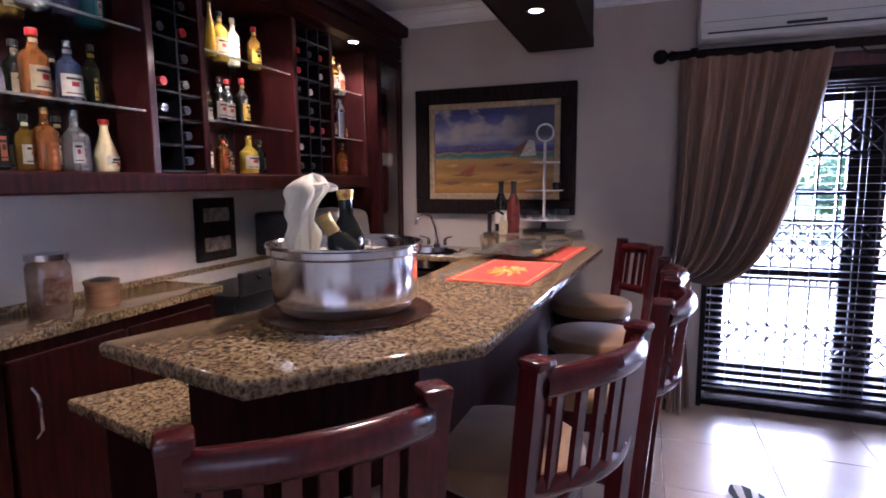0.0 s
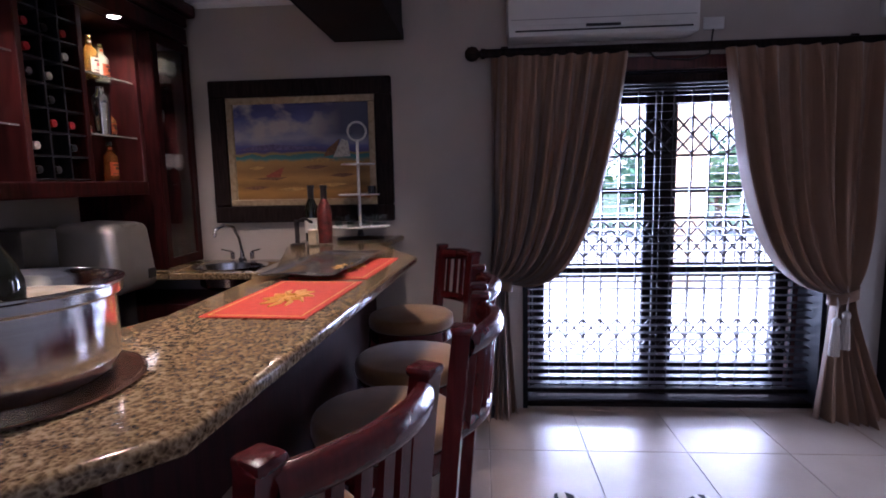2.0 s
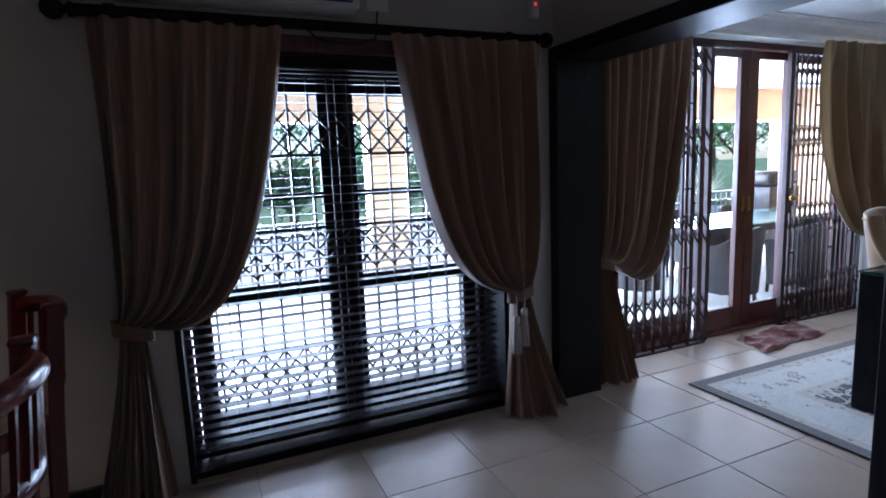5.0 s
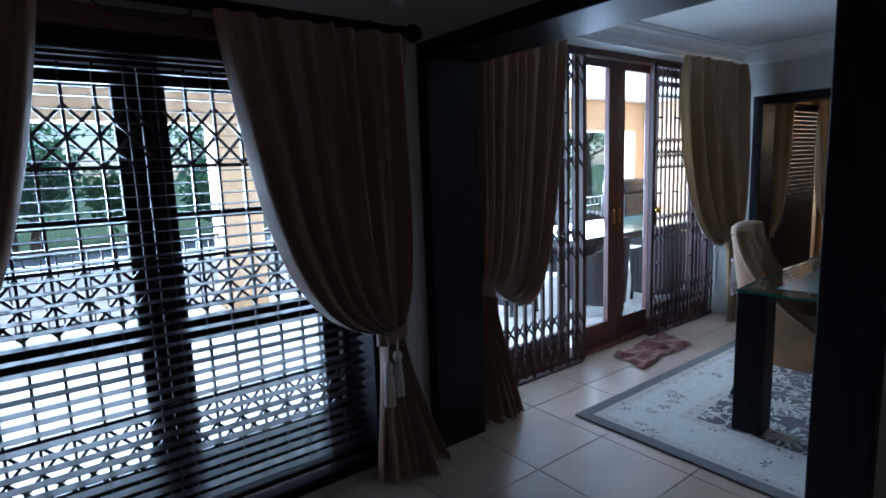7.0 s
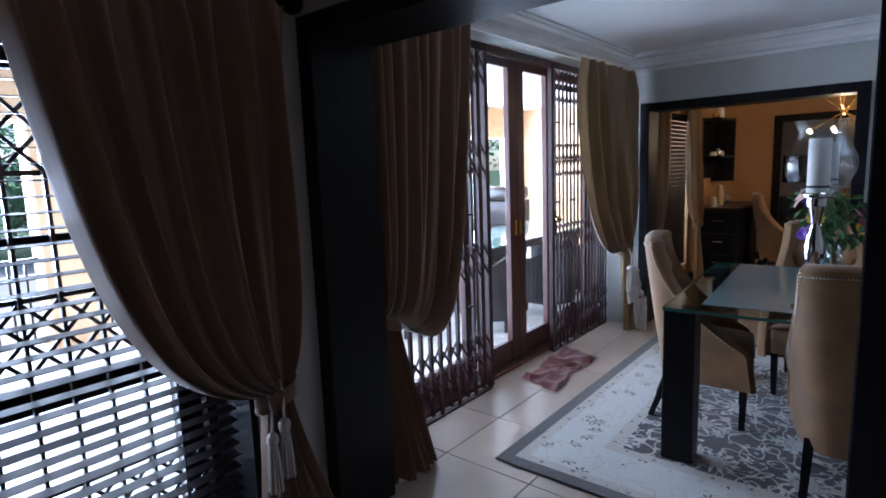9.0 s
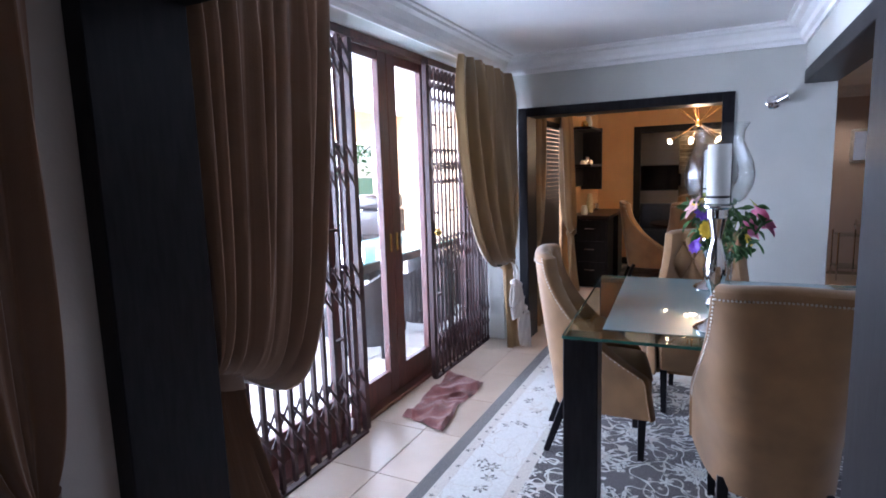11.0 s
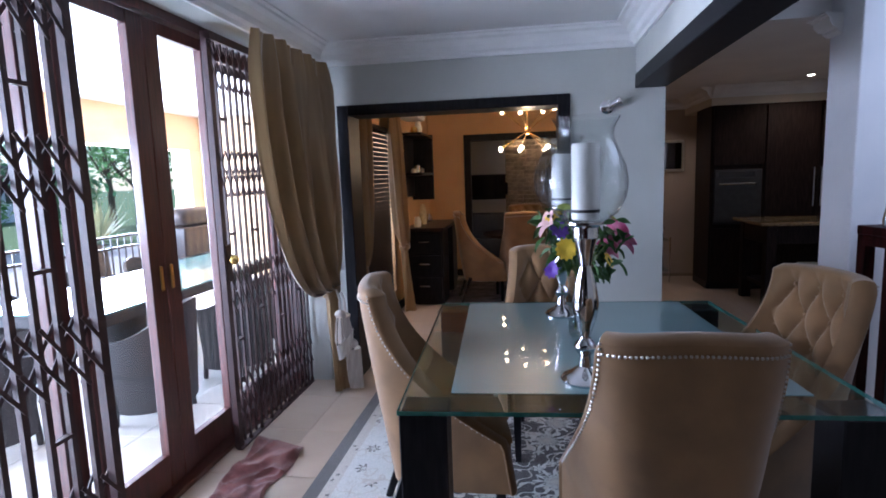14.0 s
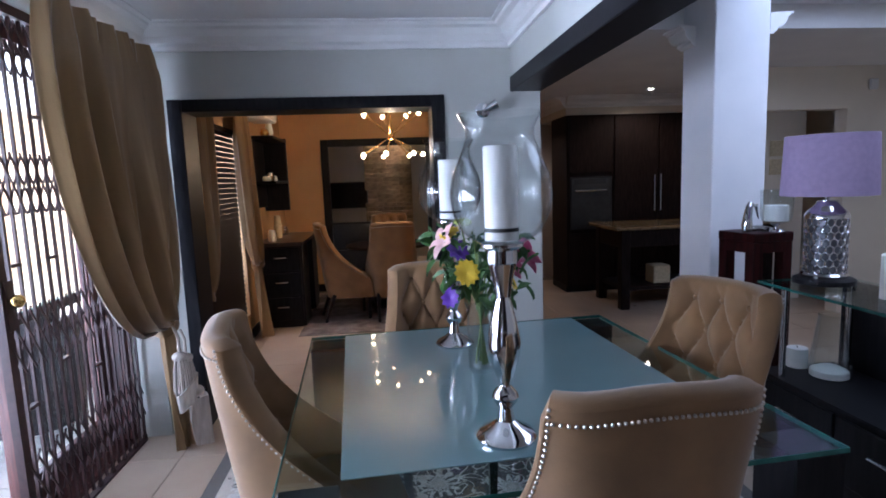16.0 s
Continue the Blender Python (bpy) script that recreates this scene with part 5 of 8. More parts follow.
for _i, (_y0, _y1) in enumerate(((1.865, 2.335), (2.385, 2.855))):
    _t = thing("placemat", "red placemat with a gold embroidered crest", "placemat", pose(-0.388 + 0.035 * _i, (_y0 + _y1) / 2, 1.0815, 0, 0, -4), "placemats on the bar")
    part("cloth", cbox(-0.135, -0.235, 0, 0.135, 0.235, 0.003, 0.001), REDMAT, _t)
    _b = bm_new()
    for a, b, c, d in ((-0.12, -0.220, 0.12, -0.216), (-0.12, 0.216, 0.12, 0.220), (-0.12, -0.216, -0.116, 0.216), (0.116, -0.216, 0.12, 0.216)):
        box(_b, a, b, 0.003, c, d, 0.0036)
    part("border_stitch", _b, GOLDTHREAD, _t)
    for k in range(10):
        a = k * 0.628
        part("crest_leaf", tube([(0.02 * math.cos(a), 0.03 * math.sin(a) - 0.02, 0.0036), (0.045 * math.cos(a + 0.4), 0.07 * math.sin(a + 0.4) - 0.02, 0.0042), (0.065 * math.cos(a + 0.2), 0.11 * math.sin(a + 0.2) - 0.02, 0.0036)], [0.008, 0.007, 0.003], 5), GOLDTHREAD, _t, smooth=True)
    part("crest_boss", sphere(0.03, (0, -0.02, 0.0034), 0.06), GOLDTHREAD, _t, smooth=True)
_t = thing("serving_tray", "silvery rectangular tray with a glass dish on the placemats", "tray", pose(-0.437, 2.64, 1.086, 0, 0, -5))
TRAYSTEEL = mat("silver_grey_tray", (0.42, 0.39, 0.36), (0.32, 0.29, 0.27), 0.12, 0.85, scale=12)


def _dish(u, v):
    # a shallow oblong dish with a flared, slightly wavy lip
    x, y = 2 * u - 1, 2 * v - 1
    e = max(abs(x), abs(y)) ** 6
    return (0.135 * x, 0.29 * y, 0.004 + 0.016 * e + 0.003 * e * math.sin(5 * x + 4 * y))


part("tray_body", sheet(_dish, 30, 40, 0.004), TRAYSTEEL, _t, smooth=True)
part("dish", lathe([(0, 0.011), (0.04, 0.012), (0.07, 0.03), (0.068, 0.032), (0.038, 0.016), (0, 0.015)], 24), CLEAR, _t, smooth=True, m=pose(-0.02, 0.1, 0))
# tiered stand with ring top
_t = thing("cake_stand", "white three-tier metal stand with glasses on it", "stand", pose(-0.53, 3.62, 1.08))
WHITEMETAL = mat("white_enamel", (0.6, 0.6, 0.6), rough=0.3, scale=20)
part("pole", tube([(0, 0, 0.02), (0, 0, 0.54)], 0.008, 10), WHITEMETAL, _t, smooth=True)
for _r, _z in ((0.165, 0.07), (0.11, 0.245), (0.09, 0.41)):
    part("plate", lathe([(0, 0), (_r, 0), (_r + 0.004, 0.006), (_r - 0.004, 0.008), (0, 0.004)], 32), WHITEMETAL, _t, smooth=True, m=pose(0, 0, _z))
part("ring_handle", tube([(0.05 * math.sin(k * math.pi / 12), 0, 0.59 - 0.05 * math.cos(k * math.pi / 12)) for k in range(25)], 0.006, 8), WHITEMETAL, _t, smooth=True)
part("ring_mesh", lathe([(0, 0), (0.046, 0), (0.046, 0.002), (0, 0.002)], 20), CLEAR, _t, m=pose(0, 0.0, 0.59, 90, 0, 0))
part("foot", lathe([(0, 0), (0.13, 0), (0.13, 0.01), (0.02, 0.02), (0.01, 0.07), (0, 0.07)], 28), BLACK, _t, smooth=True)
_g = thing("shot_glass", "small clear glass on the tiered stand", "glass", pose(-0.43, 3.57, 1.155), "glasses on the stand")
part("cup", lathe([(0, 0.002), (0.02, 0), (0.024, 0.06), (0.022, 0.06), (0.018, 0.008), (0, 0.01)], 14), CLEAR, _g, smooth=True)
for _k in range(1, 9):
    copy_thing(_g, pose(-0.53 + 0.125 * math.cos(_k * 0.7 - 0.4), 3.62 + 0.125 * math.sin(_k * 0.7 - 0.4), 1.155))
solid("egg_cup", lathe([(0, 0), (0.022, 0), (0.024, 0.045), (0, 0.045)], 14, None, (-0.455, 3.6, 1.331)), BOT["black"], "small dark pot on the stand's middle tier", "pot", smooth=True)
wine("dark wine bottle with a white label near the sink", pose(-0.78, 3.55, 1.08), BLACK, "white")
_t = wine("red painted bottle beside the tiered stand", pose(-0.68, 3.45, 1.08), BLACK, "red")
for _o in _t.children:
    if _o.name.startswith(("body", "paper_label")):
        _o.data.materials[0] = mat("red_painted_bottle", (0.16, 0.025, 0.02), (0.05, 0.015, 0.012), 0.4, scale=30)
solid("pale_box", cbox(-0.745, 3.36, 1.08, -0.70, 3.40, 1.16, 0.004), LAB["cream"], "small pale carton standing on the bar", "box")
_t = thing("corkscrew_tap", "dark metal lever corkscrew on the bar edge", "corkscrew", pose(-0.80, 3.36, 1.08))
part("column", tube([(0, 0, 0), (0, 0, 0.13)], 0.012, 10), IRON, _t)
part("lever", tube([(0, 0, 0.12), (0.05, -0.02, 0.14), (0.09, -0.03, 0.12)], 0.008, 8), IRON, _t, smooth=True)
part("foot", cbox(-0.03, -0.03, 0, 0.03, 0.03, 0.012, 0.003), IRON, _t)


# ---- bar stools ----
def bar_stool(m):
    """Mahogany stool; its seat looks along +y, its back stands at y = 0."""
    t = thing("bar_stool", "dark mahogany bar stool with slatted back and tan seat", "stool", m, "bar stools")
    w = 0.187

    def yb(x, z):
        return -0.055 * (1 - (x / w) ** 2) - 0.05 * max(0, z - 0.72)
    for s in (-1, 1):
        b = tube([(s * w, 0.05, 0), (s * w, 0.03, 0.45), (s * w, 0.01, 0.72), (s * w, -0.015, 0.97), (s * (w + 0.003), -0.026, 1.055)], [0.026, 0.028, 0.03, 0.03, 0.03], 4)
        part("back_post", b, MAHOGANY, t)
        part("post_cap", box(bm_new(), s * w - 0.026, -0.054, 1.045, s * w + 0.026, 0.002, 1.066, 0.008, 2), MAHOGANY, t, smooth=True)
    part("top_rail", sheet(lambda u, v: (w * (2 * u - 1) * 0.96, -0.012 + yb(w * (2 * u - 1), 1.03) + 0.024 * math.cos(2 * math.pi * v), 1.012 + 0.03 * math.sin(2 * math.pi * v) + 0.012 * (1 - (2 * u - 1) ** 2)), 20, 14), MAHOGANY, t, smooth=True)
    part("lower_rail", sheet(lambda u, v: (w * (2 * u - 1) * 0.96, -0.002 + yb(w * (2 * u - 1), 0.8) + 0.013 * math.cos(2 * math.pi * v), 0.80 + 0.022 * math.sin(2 * math.pi * v)), 20, 10), MAHOGANY, t, smooth=True)
    for i in range(7):
        x = w * (-0.78 + 0.26 * i)
        part("slat", bar(bm_new(), (x, yb(x, 0.8) - 0.002, 0.80), (x, yb(x, 1.0) - 0.012, 1.0), 0.026, 0.012, (0, 1, 0)), MAHOGANY, t)
    seat = prism([(0.2 * math.cos(a) * (1 if abs(math.sin(a)) < 0.9 else 1), 0.225 + 0.205 * math.sin(a)) for a in [k * math.pi / 14 for k in range(28)]], 0.70, 0.765, 0.02, 3)
    part("seat_cushion", seat, SUEDE, t, smooth=True)
    part("seat_frame", prism([(0.195 * math.cos(a), 0.225 + 0.2 * math.sin(a)) for a in [k * math.pi / 14 for k in range(28)]], 0.645, 0.70, 0.004), MAHOGANY, t)
    for s in (-1, 1):
        part("front_leg", tube([(s * 0.16, 0.37, 0.66), (s * 0.2, 0.42, 0)], [0.024, 0.02], 4), MAHOGANY, t)
        part("side_stretcher", bar(bm_new(), (s * 0.19, 0.05, 0.3), (s * 0.185, 0.4, 0.3), 0.02, 0.03), MAHOGANY, t)
    part("foot_rail", bar(bm_new(), (-0.19, 0.4, 0.22), (0.19, 0.4, 0.22), 0.022, 0.032), MAHOGANY, t)
    part("rear_stretcher", bar(bm_new(), (-0.2, 0.045, 0.26), (0.2, 0.045, 0.26), 0.02, 0.03), MAHOGANY, t)
    return t


# each stool from the two ends of its back rail
_ends = [((-0.55, 0.82), (-0.283, 1.10)), ((-0.172, 1.25), (0.026, 1.63)), ((0.07, 1.86), (0.112, 2.25)), ((0.105, 2.36), (0.10, 2.77)), ((0.09, 3.13), (-0.10, 3.5))]
_first = None
for (_ax, _ay), (_bx, _by) in _ends:
    _an = math.degrees(math.atan2(_by - _ay, _bx - _ax))
    _m = pose((_ax + _bx) / 2, (_ay + _by) / 2, 0, 0, 0, _an)
    _first = copy_thing(_first, _m) if _first else bar_stool(_m)

# ---- dining room: sliding door, gates, curtains ----
_d2 = thing("door_2", "reddish hardwood sliding glass doors to the patio", "door", kind="structure")
_b = box(box(bm_new(), 2.95, 4.2, 0, 3.02, 4.34, 2.28), 5.91, 4.2, 0, 5.98, 4.34, 2.28)
box(_b, 3.02, 4.2, 2.235, 5.91, 4.34, 2.28)
part("frame", _b, DOORWOOD, _d2)
part("threshold", cbox(2.95, 4.19, 0, 5.98, 4.345, 0.03, 0.004), DOORWOOD, _d2)
for _a, _c, _y in ((3.02, 4.06, 4.29), (4.07, 4.565, 4.24), (4.57, 5.11, 4.24), (5.12, 5.91, 4.29)):
    _lf = leaf(_d2, "leaf", _a, _c, _y, 0.035, 2.232, 0.10, ((0.035, 0.2), (2.17, 2.232)), DOORWOOD)
for _x in (4.53, 4.605):
    part("flush_pull", cbox(_x - 0.012, 4.233, 0.98, _x + 0.012, 4.241, 1.1, 0.004), BRASS, _d2)


def trellis(name, label, x0, x1, y, z1, bars, knob_x=None, w=0.009):
    """A folding trellis gate: close uprights with bands of narrow diamonds."""
    g = thing(name, label, "gate")
    part("top_track", cbox(x0, y - 0.025, z1, x1, y + 0.03, z1 + 0.04), BROWNIRON, g)
    part("floor_track", cbox(x0, y - 0.015, 0.0, x1, y + 0.02, 0.012), BROWNIRON, g)
    step = (x1 - x0) / (bars - 1)
    me = finish("upright", cbox(-w, -w * 0.9, 0.03, w, w * 0.9, z1), BROWNIRON)
    foot = finish("runner", lathe([(0, 0.012), (0.012, 0.012), (0.014, 0.03), (0, 0.032)], 8), BROWNIRON)
    for i in range(bars):
        for m in (me, foot) if i % 2 == 0 else (me,):
            o = new(m.name.split(".")[0], m)
            o.parent = g
            o.location = (x0 + i * step, y, 0)
    h = 0.125
    lat = bm_new()
    bar(lat, (-0.004, 0.015, 0), (step + 0.004, 0.019, h), w * 1.3, 0.005, (0, 1, 0))
    bar(lat, (-0.004, -0.019, h), (step + 0.004, -0.015, 0), w * 1.3, 0.005, (0, 1, 0))
    lat = finish("lattice_bar", lat, BROWNIRON)
    pin = finish("spacer", cbox(-step / 2, -0.012, -0.007, step / 2, 0.012, 0.007), BROWNIRON)
    for i in range(bars - 1):
        for z in (0.16, 0.285, 0.765, 0.89, 1.40, 1.525, 1.97, 2.06):
            o = new("lattice_bar", lat)
            o.parent = g
            o.location = (x0 + i * step, y, z)
        if i % 4 == 1:
            for z in (0.58 + 0.03 * (i % 8), 1.20, 1.81):
                o = new("spacer", pin)
                o.parent = g
                o.location = (x0 + (i + 0.5) * step, y, z)
    if knob_x:
        part("lock_knob", sphere(0.027, (knob_x, y - 0.05, 1.07)), BRASS, g, smooth=True)
        part("lock_plate", cbox(knob_x - 0.02, y - 0.022, 0.95, knob_x + 0.02, y - 0.012, 1.15, 0.002), BROWNIRON, g)
    part("lead_stile", cbox((x1 if not knob_x else x0) - 0.02, y - 0.016, 0.02, (x1 if not knob_x else x0) + 0.02, y + 0.016, z1), BROWNIRON, g)
    return g


trellis("security_gate", "brown steel trellis gate folded beside the jamb", 2.98, 4.02, 4.14, 2.2, 13, None, 0.011)
trellis("security_gate", "brown steel trellis gate with a brass knob", 4.90, 5.94, 4.14, 2.2, 17, 4.915, 0.0065)
curtain("curtain", "taupe striped satin curtain looped back at the jamb", 2.785, 3.58, 2.83, 2.255, 0.80, 3.91, CURTAIN, (0.28, 0.944, 0.64, 0.40), (2.79, 3.07), 9, 3, 0.032)
curtain("curtain", "gold silk curtain looped back in the room corner", 5.97, 4.96, 5.77, 2.255, 0.75, 3.90, SILK, (-0.156, 0.505, 0.64, 0.16), (6.02, 5.74), 8, 4, 0.04)
tassel(pose(5.60, 3.77, 0.60) @ Matrix.Diagonal((1.7, 1.7, 1.0, 1)))
tassel(pose(5.67, 3.765, 0.57) @ Matrix.Diagonal((1.7, 1.7, 1.0, 1)))
_t = thing("silk_bow", "pale striped silk bow tied under the tassels", "bow", pose(5.66, 3.755, 0.02) @ Matrix.Diagonal((1.7, 1.5, 1.1, 1)))
part("loop", sheet(lambda u, v: (-0.02 + 0.07 * math.sin(2 * math.pi * u) * (0.6 + 0.4 * v), -0.03 * math.cos(2 * math.pi * u), 0.28 + 0.1 * v + 0.03 * math.sin(2 * math.pi * u + 1)), 26, 8, 0.003), TASSEL, _t, smooth=True)
part("tail", sheet(lambda u, v: (-0.03 + 0.11 * u + 0.05 * v, -0.02 + 0.025 * math.sin(7 * u + 2 * v), 0.30 - 0.27 * v - 0.02 * math.sin(3 * u)), 16, 14, 0.003), TASSEL, _t, smooth=True)
part("knot", sphere(0.028, (0.0, -0.02, 0.33)), TASSEL, _t, smooth=True)


# ---- rug ----
def rug_material(hx, hy):
    m = mat("wool_rug_floral", (0.5, 0.5, 0.5), rough=0.95, bump=0.6, bscale=260, sheen=0.3)
    n, l = m.node_tree.nodes, m.node_tree.links

    def math_node(op, a, b=None):
        x = n.new("ShaderNodeMath")
        x.operation = op
        for i, v in enumerate((a, b)):
            if v is None:
                continue
            if isinstance(v, (int, float)):
                x.inputs[i].default_value = v
            else:
                l.new(v, x.inputs[i])
        return x.outputs[0]

    def mixc(f, a, b):
        x = n.new("ShaderNodeMix")
        x.data_type = "RGBA"
        l.new(f, x.inputs["Factor"])
        for k, v in (("A", a), ("B", b)):
            if isinstance(v, tuple):
                x.inputs[k].default_value = (*v, 1)
            else:
                l.new(v, x.inputs[k])
        return x.outputs["Result"]

    co = n.new("ShaderNodeTexCoord")
    sp = n.new("ShaderNodeSeparateXYZ")
    l.new(co.outputs["Object"], sp.inputs[0])
    d = math_node("MINIMUM", math_node("SUBTRACT", hx, math_node("ABSOLUTE", sp.outputs[0])), math_node("SUBTRACT", hy, math_node("ABSOLUTE", sp.outputs[1])))

    def flowers(scale, petals, size, jitter=0.75):
        wob = n.new("ShaderNodeTexNoise")
        wob.inputs["Scale"].default_value = 9
        l.new(co.outputs["Object"], wob.inputs["Vector"])
        sc = n.new("ShaderNodeVectorMath")
        sc.operation = "MULTIPLY_ADD"
        sc.inputs[1].default_value = (0.03, 0.03, 0)
        l.new(wob.outputs["Color"], sc.inputs[0])
        l.new(co.outputs["Object"], sc.inputs[2])
        vo = n.new("ShaderNodeTexVoronoi")
        vo.voronoi_dimensions = "2D"
        vo.inputs["Scale"].default_value, vo.inputs["Randomness"].default_value = scale, jitter
        l.new(sc.outputs[0], vo.inputs["Vector"])
        df = n.new("ShaderNodeVectorMath")
        df.operation = "SUBTRACT"
        sv = n.new("ShaderNodeVectorMath")
        sv.operation = "SCALE"
        sv.inputs["Scale"].default_value = 1.0
        l.new(sc.outputs[0], sv.inputs[0])
        l.new(sv.outputs[0], df.inputs[0])
        l.new(vo.outputs["Position"], df.inputs[1])
        s2 = n.new("ShaderNodeSeparateXYZ")
        l.new(df.outputs[0], s2.inputs[0])
        an = math_node("ARCTAN2", s2.outputs[1], s2.outputs[0])
        pet = math_node("ADD", 0.68, math_node("MULTIPLY", 0.32, math_node("COSINE", math_node("MULTIPLY", an, petals))))
        r = math_node("MULTIPLY", vo.outputs["Distance"], 1.0)
        edge = math_node("MULTIPLY", pet, size)
        inside = math_node("LESS_THAN", r, edge)
        core = math_node("LESS_THAN", r, math_node("MULTIPLY", edge, 0.38))
        ring = math_node("LESS_THAN", math_node("ABSOLUTE", math_node("SUBTRACT", r, math_node("MULTIPLY", edge, 0.55))), size * 0.05)
        return inside, core, ring

    def vines(scale, width, off=0.0):
        nz = n.new("ShaderNodeTexNoise")
        nz.inputs["Scale"].default_value, nz.inputs["Detail"].default_value = scale, 1.0
        l.new(co.outputs["Object"], nz.inputs["Vector"])
        return math_node("LESS_THAN", math_node("ABSOLUTE", math_node("SUBTRACT", nz.outputs["Fac"], 0.5 + off)), width)

    dark, pale, cream, grey = (0.034, 0.027, 0.027), (0.56, 0.56, 0.53), (0.48, 0.45, 0.40), (0.10, 0.095, 0.09)
    big, bigcore, bigring = flowers(2.6, 12, 0.30, 0.5)
    small, smallcore, smallring = flowers(5.6, 6, 0.21, 0.9)
    tiny, tinycore, _r = flowers(11, 5, 0.15, 1.0)
    field = mixc(vines(4.5, 0.011), dark, cream)
    field = mixc(vines(6.0, 0.009, 0.06), field, pale)
    field = mixc(vines(6.0, 0.009, -0.06), field, pale)
    field = mixc(tiny, field, cream)
    field = mixc(small, field, pale)
    field = mixc(smallring, field, grey)
    field = mixc(big, field, pale)
    field = mixc(bigring, field, grey)
    field = mixc(bigcore, field, cream)
    bor = mixc(vines(7, 0.010, 0.03), pale, cream)
    t2, tc2, tr2 = flowers(7.5, 7, 0.34, 0.95)
    keep = n.new("ShaderNodeTexNoise")
    keep.inputs["Scale"].default_value = 5
    l.new(co.outputs["Object"], keep.inputs["Vector"])
    some = math_node("GREATER_THAN", keep.outputs["Fac"], 0.53)
    bor = mixc(math_node("MULTIPLY", math_node("SUBTRACT", t2, tc2), some), bor, grey)
    bor = mixc(tr2, bor, cream)
    narrow = mixc(tiny, cream, grey)
    c = mixc(math_node("GREATER_THAN", d, 0.075), grey, cream)
    c = mixc(math_node("GREATER_THAN", d, 0.085), c, narrow)
    c = mixc(math_node("GREATER_THAN", d, 0.125), c, cream)
    c = mixc(math_node("GREATER_THAN", d, 0.132), c, bor)
    c = mixc(math_node("GREATER_THAN", d, 0.405), c, cream)
    c = mixc(math_node("GREATER_THAN", d, 0.412), c, narrow)
    c = mixc(math_node("GREATER_THAN", d, 0.455), c, cream)
    c = mixc(math_node("GREATER_THAN", d, 0.465), c, field)
    wear = n.new("ShaderNodeTexNoise")
    wear.inputs["Scale"].default_value, wear.inputs["Detail"].default_value = 120, 3
    l.new(co.outputs["Object"], wear.inputs["Vector"])
    hs = n.new("ShaderNodeHueSaturation")
    mr = n.new("ShaderNodeMapRange")
    mr.inputs["To Min"].default_value, mr.inputs["To Max"].default_value = 0.7, 1.3
    l.new(wear.outputs["Fac"], mr.inputs["Value"])
    l.new(mr.outputs[0], hs.inputs["Value"])
    l.new(c, hs.inputs["Color"])
    l.new(hs.outputs[0], n["Principled BSDF"].inputs["Base Color"])
    return m


_t = thing("dining_rug", "grey and ivory floral wool rug with wide border", "rug", pose(4.58, 2.32, 0))
part("rug_surface", cbox(-1.32, -1.28, 0.002, 1.32, 1.28, 0.012, 0.004), rug_material(1.32, 1.28), _t)

# ---- dining table ----
_t = thing("dining_table", "square glass dining table on thick dark wooden legs", "table", pose(4.475, 2.275, 0, 0, 0, 3.3))
H = 0.695
_leg = cbox(-0.072, -0.072, 0.012, 0.072, 0.072, 0.772, 0.004)
_leg = finish("leg", _leg, BLACKWOOD)
for _sx in (-1, 1):
    for _sy in (-1, 1):
        _o = new("leg", _leg)
        _o.parent = _t
        _o.location = (_sx * (H - 0.075), _sy * (H - 0.075), 0)
_o = part("glass_top", cbox(-H, -H, 0.773, H, H, 0.787, 0.002), TABLEGLASS, _t)
_o.visible_shadow = False
_b = bm_new()
for a, b, c, d in ((-H - 0.001, -H, -H + 0.0012, H), (H - 0.0012, -H, H + 0.001, H), (-H, -H - 0.001, H, -H + 0.0012), (-H, H - 0.0012, H, H + 0.001)):
    box(_b, a, b, 0.7735, c, d, 0.7865)
part("glass_edge", _b, GLASSEDGE, _t)
part("frosted_panel", cbox(-H + 0.13, -H + 0.16, 0.788, H - 0.03, H - 0.15, 0.791), FROST, _t)


# ---- upholstered chairs ----
NAIL = mat("dull_nailheads", (0.5, 0.46, 0.41), (0.4, 0.36, 0.31), 0.35, 0.9)

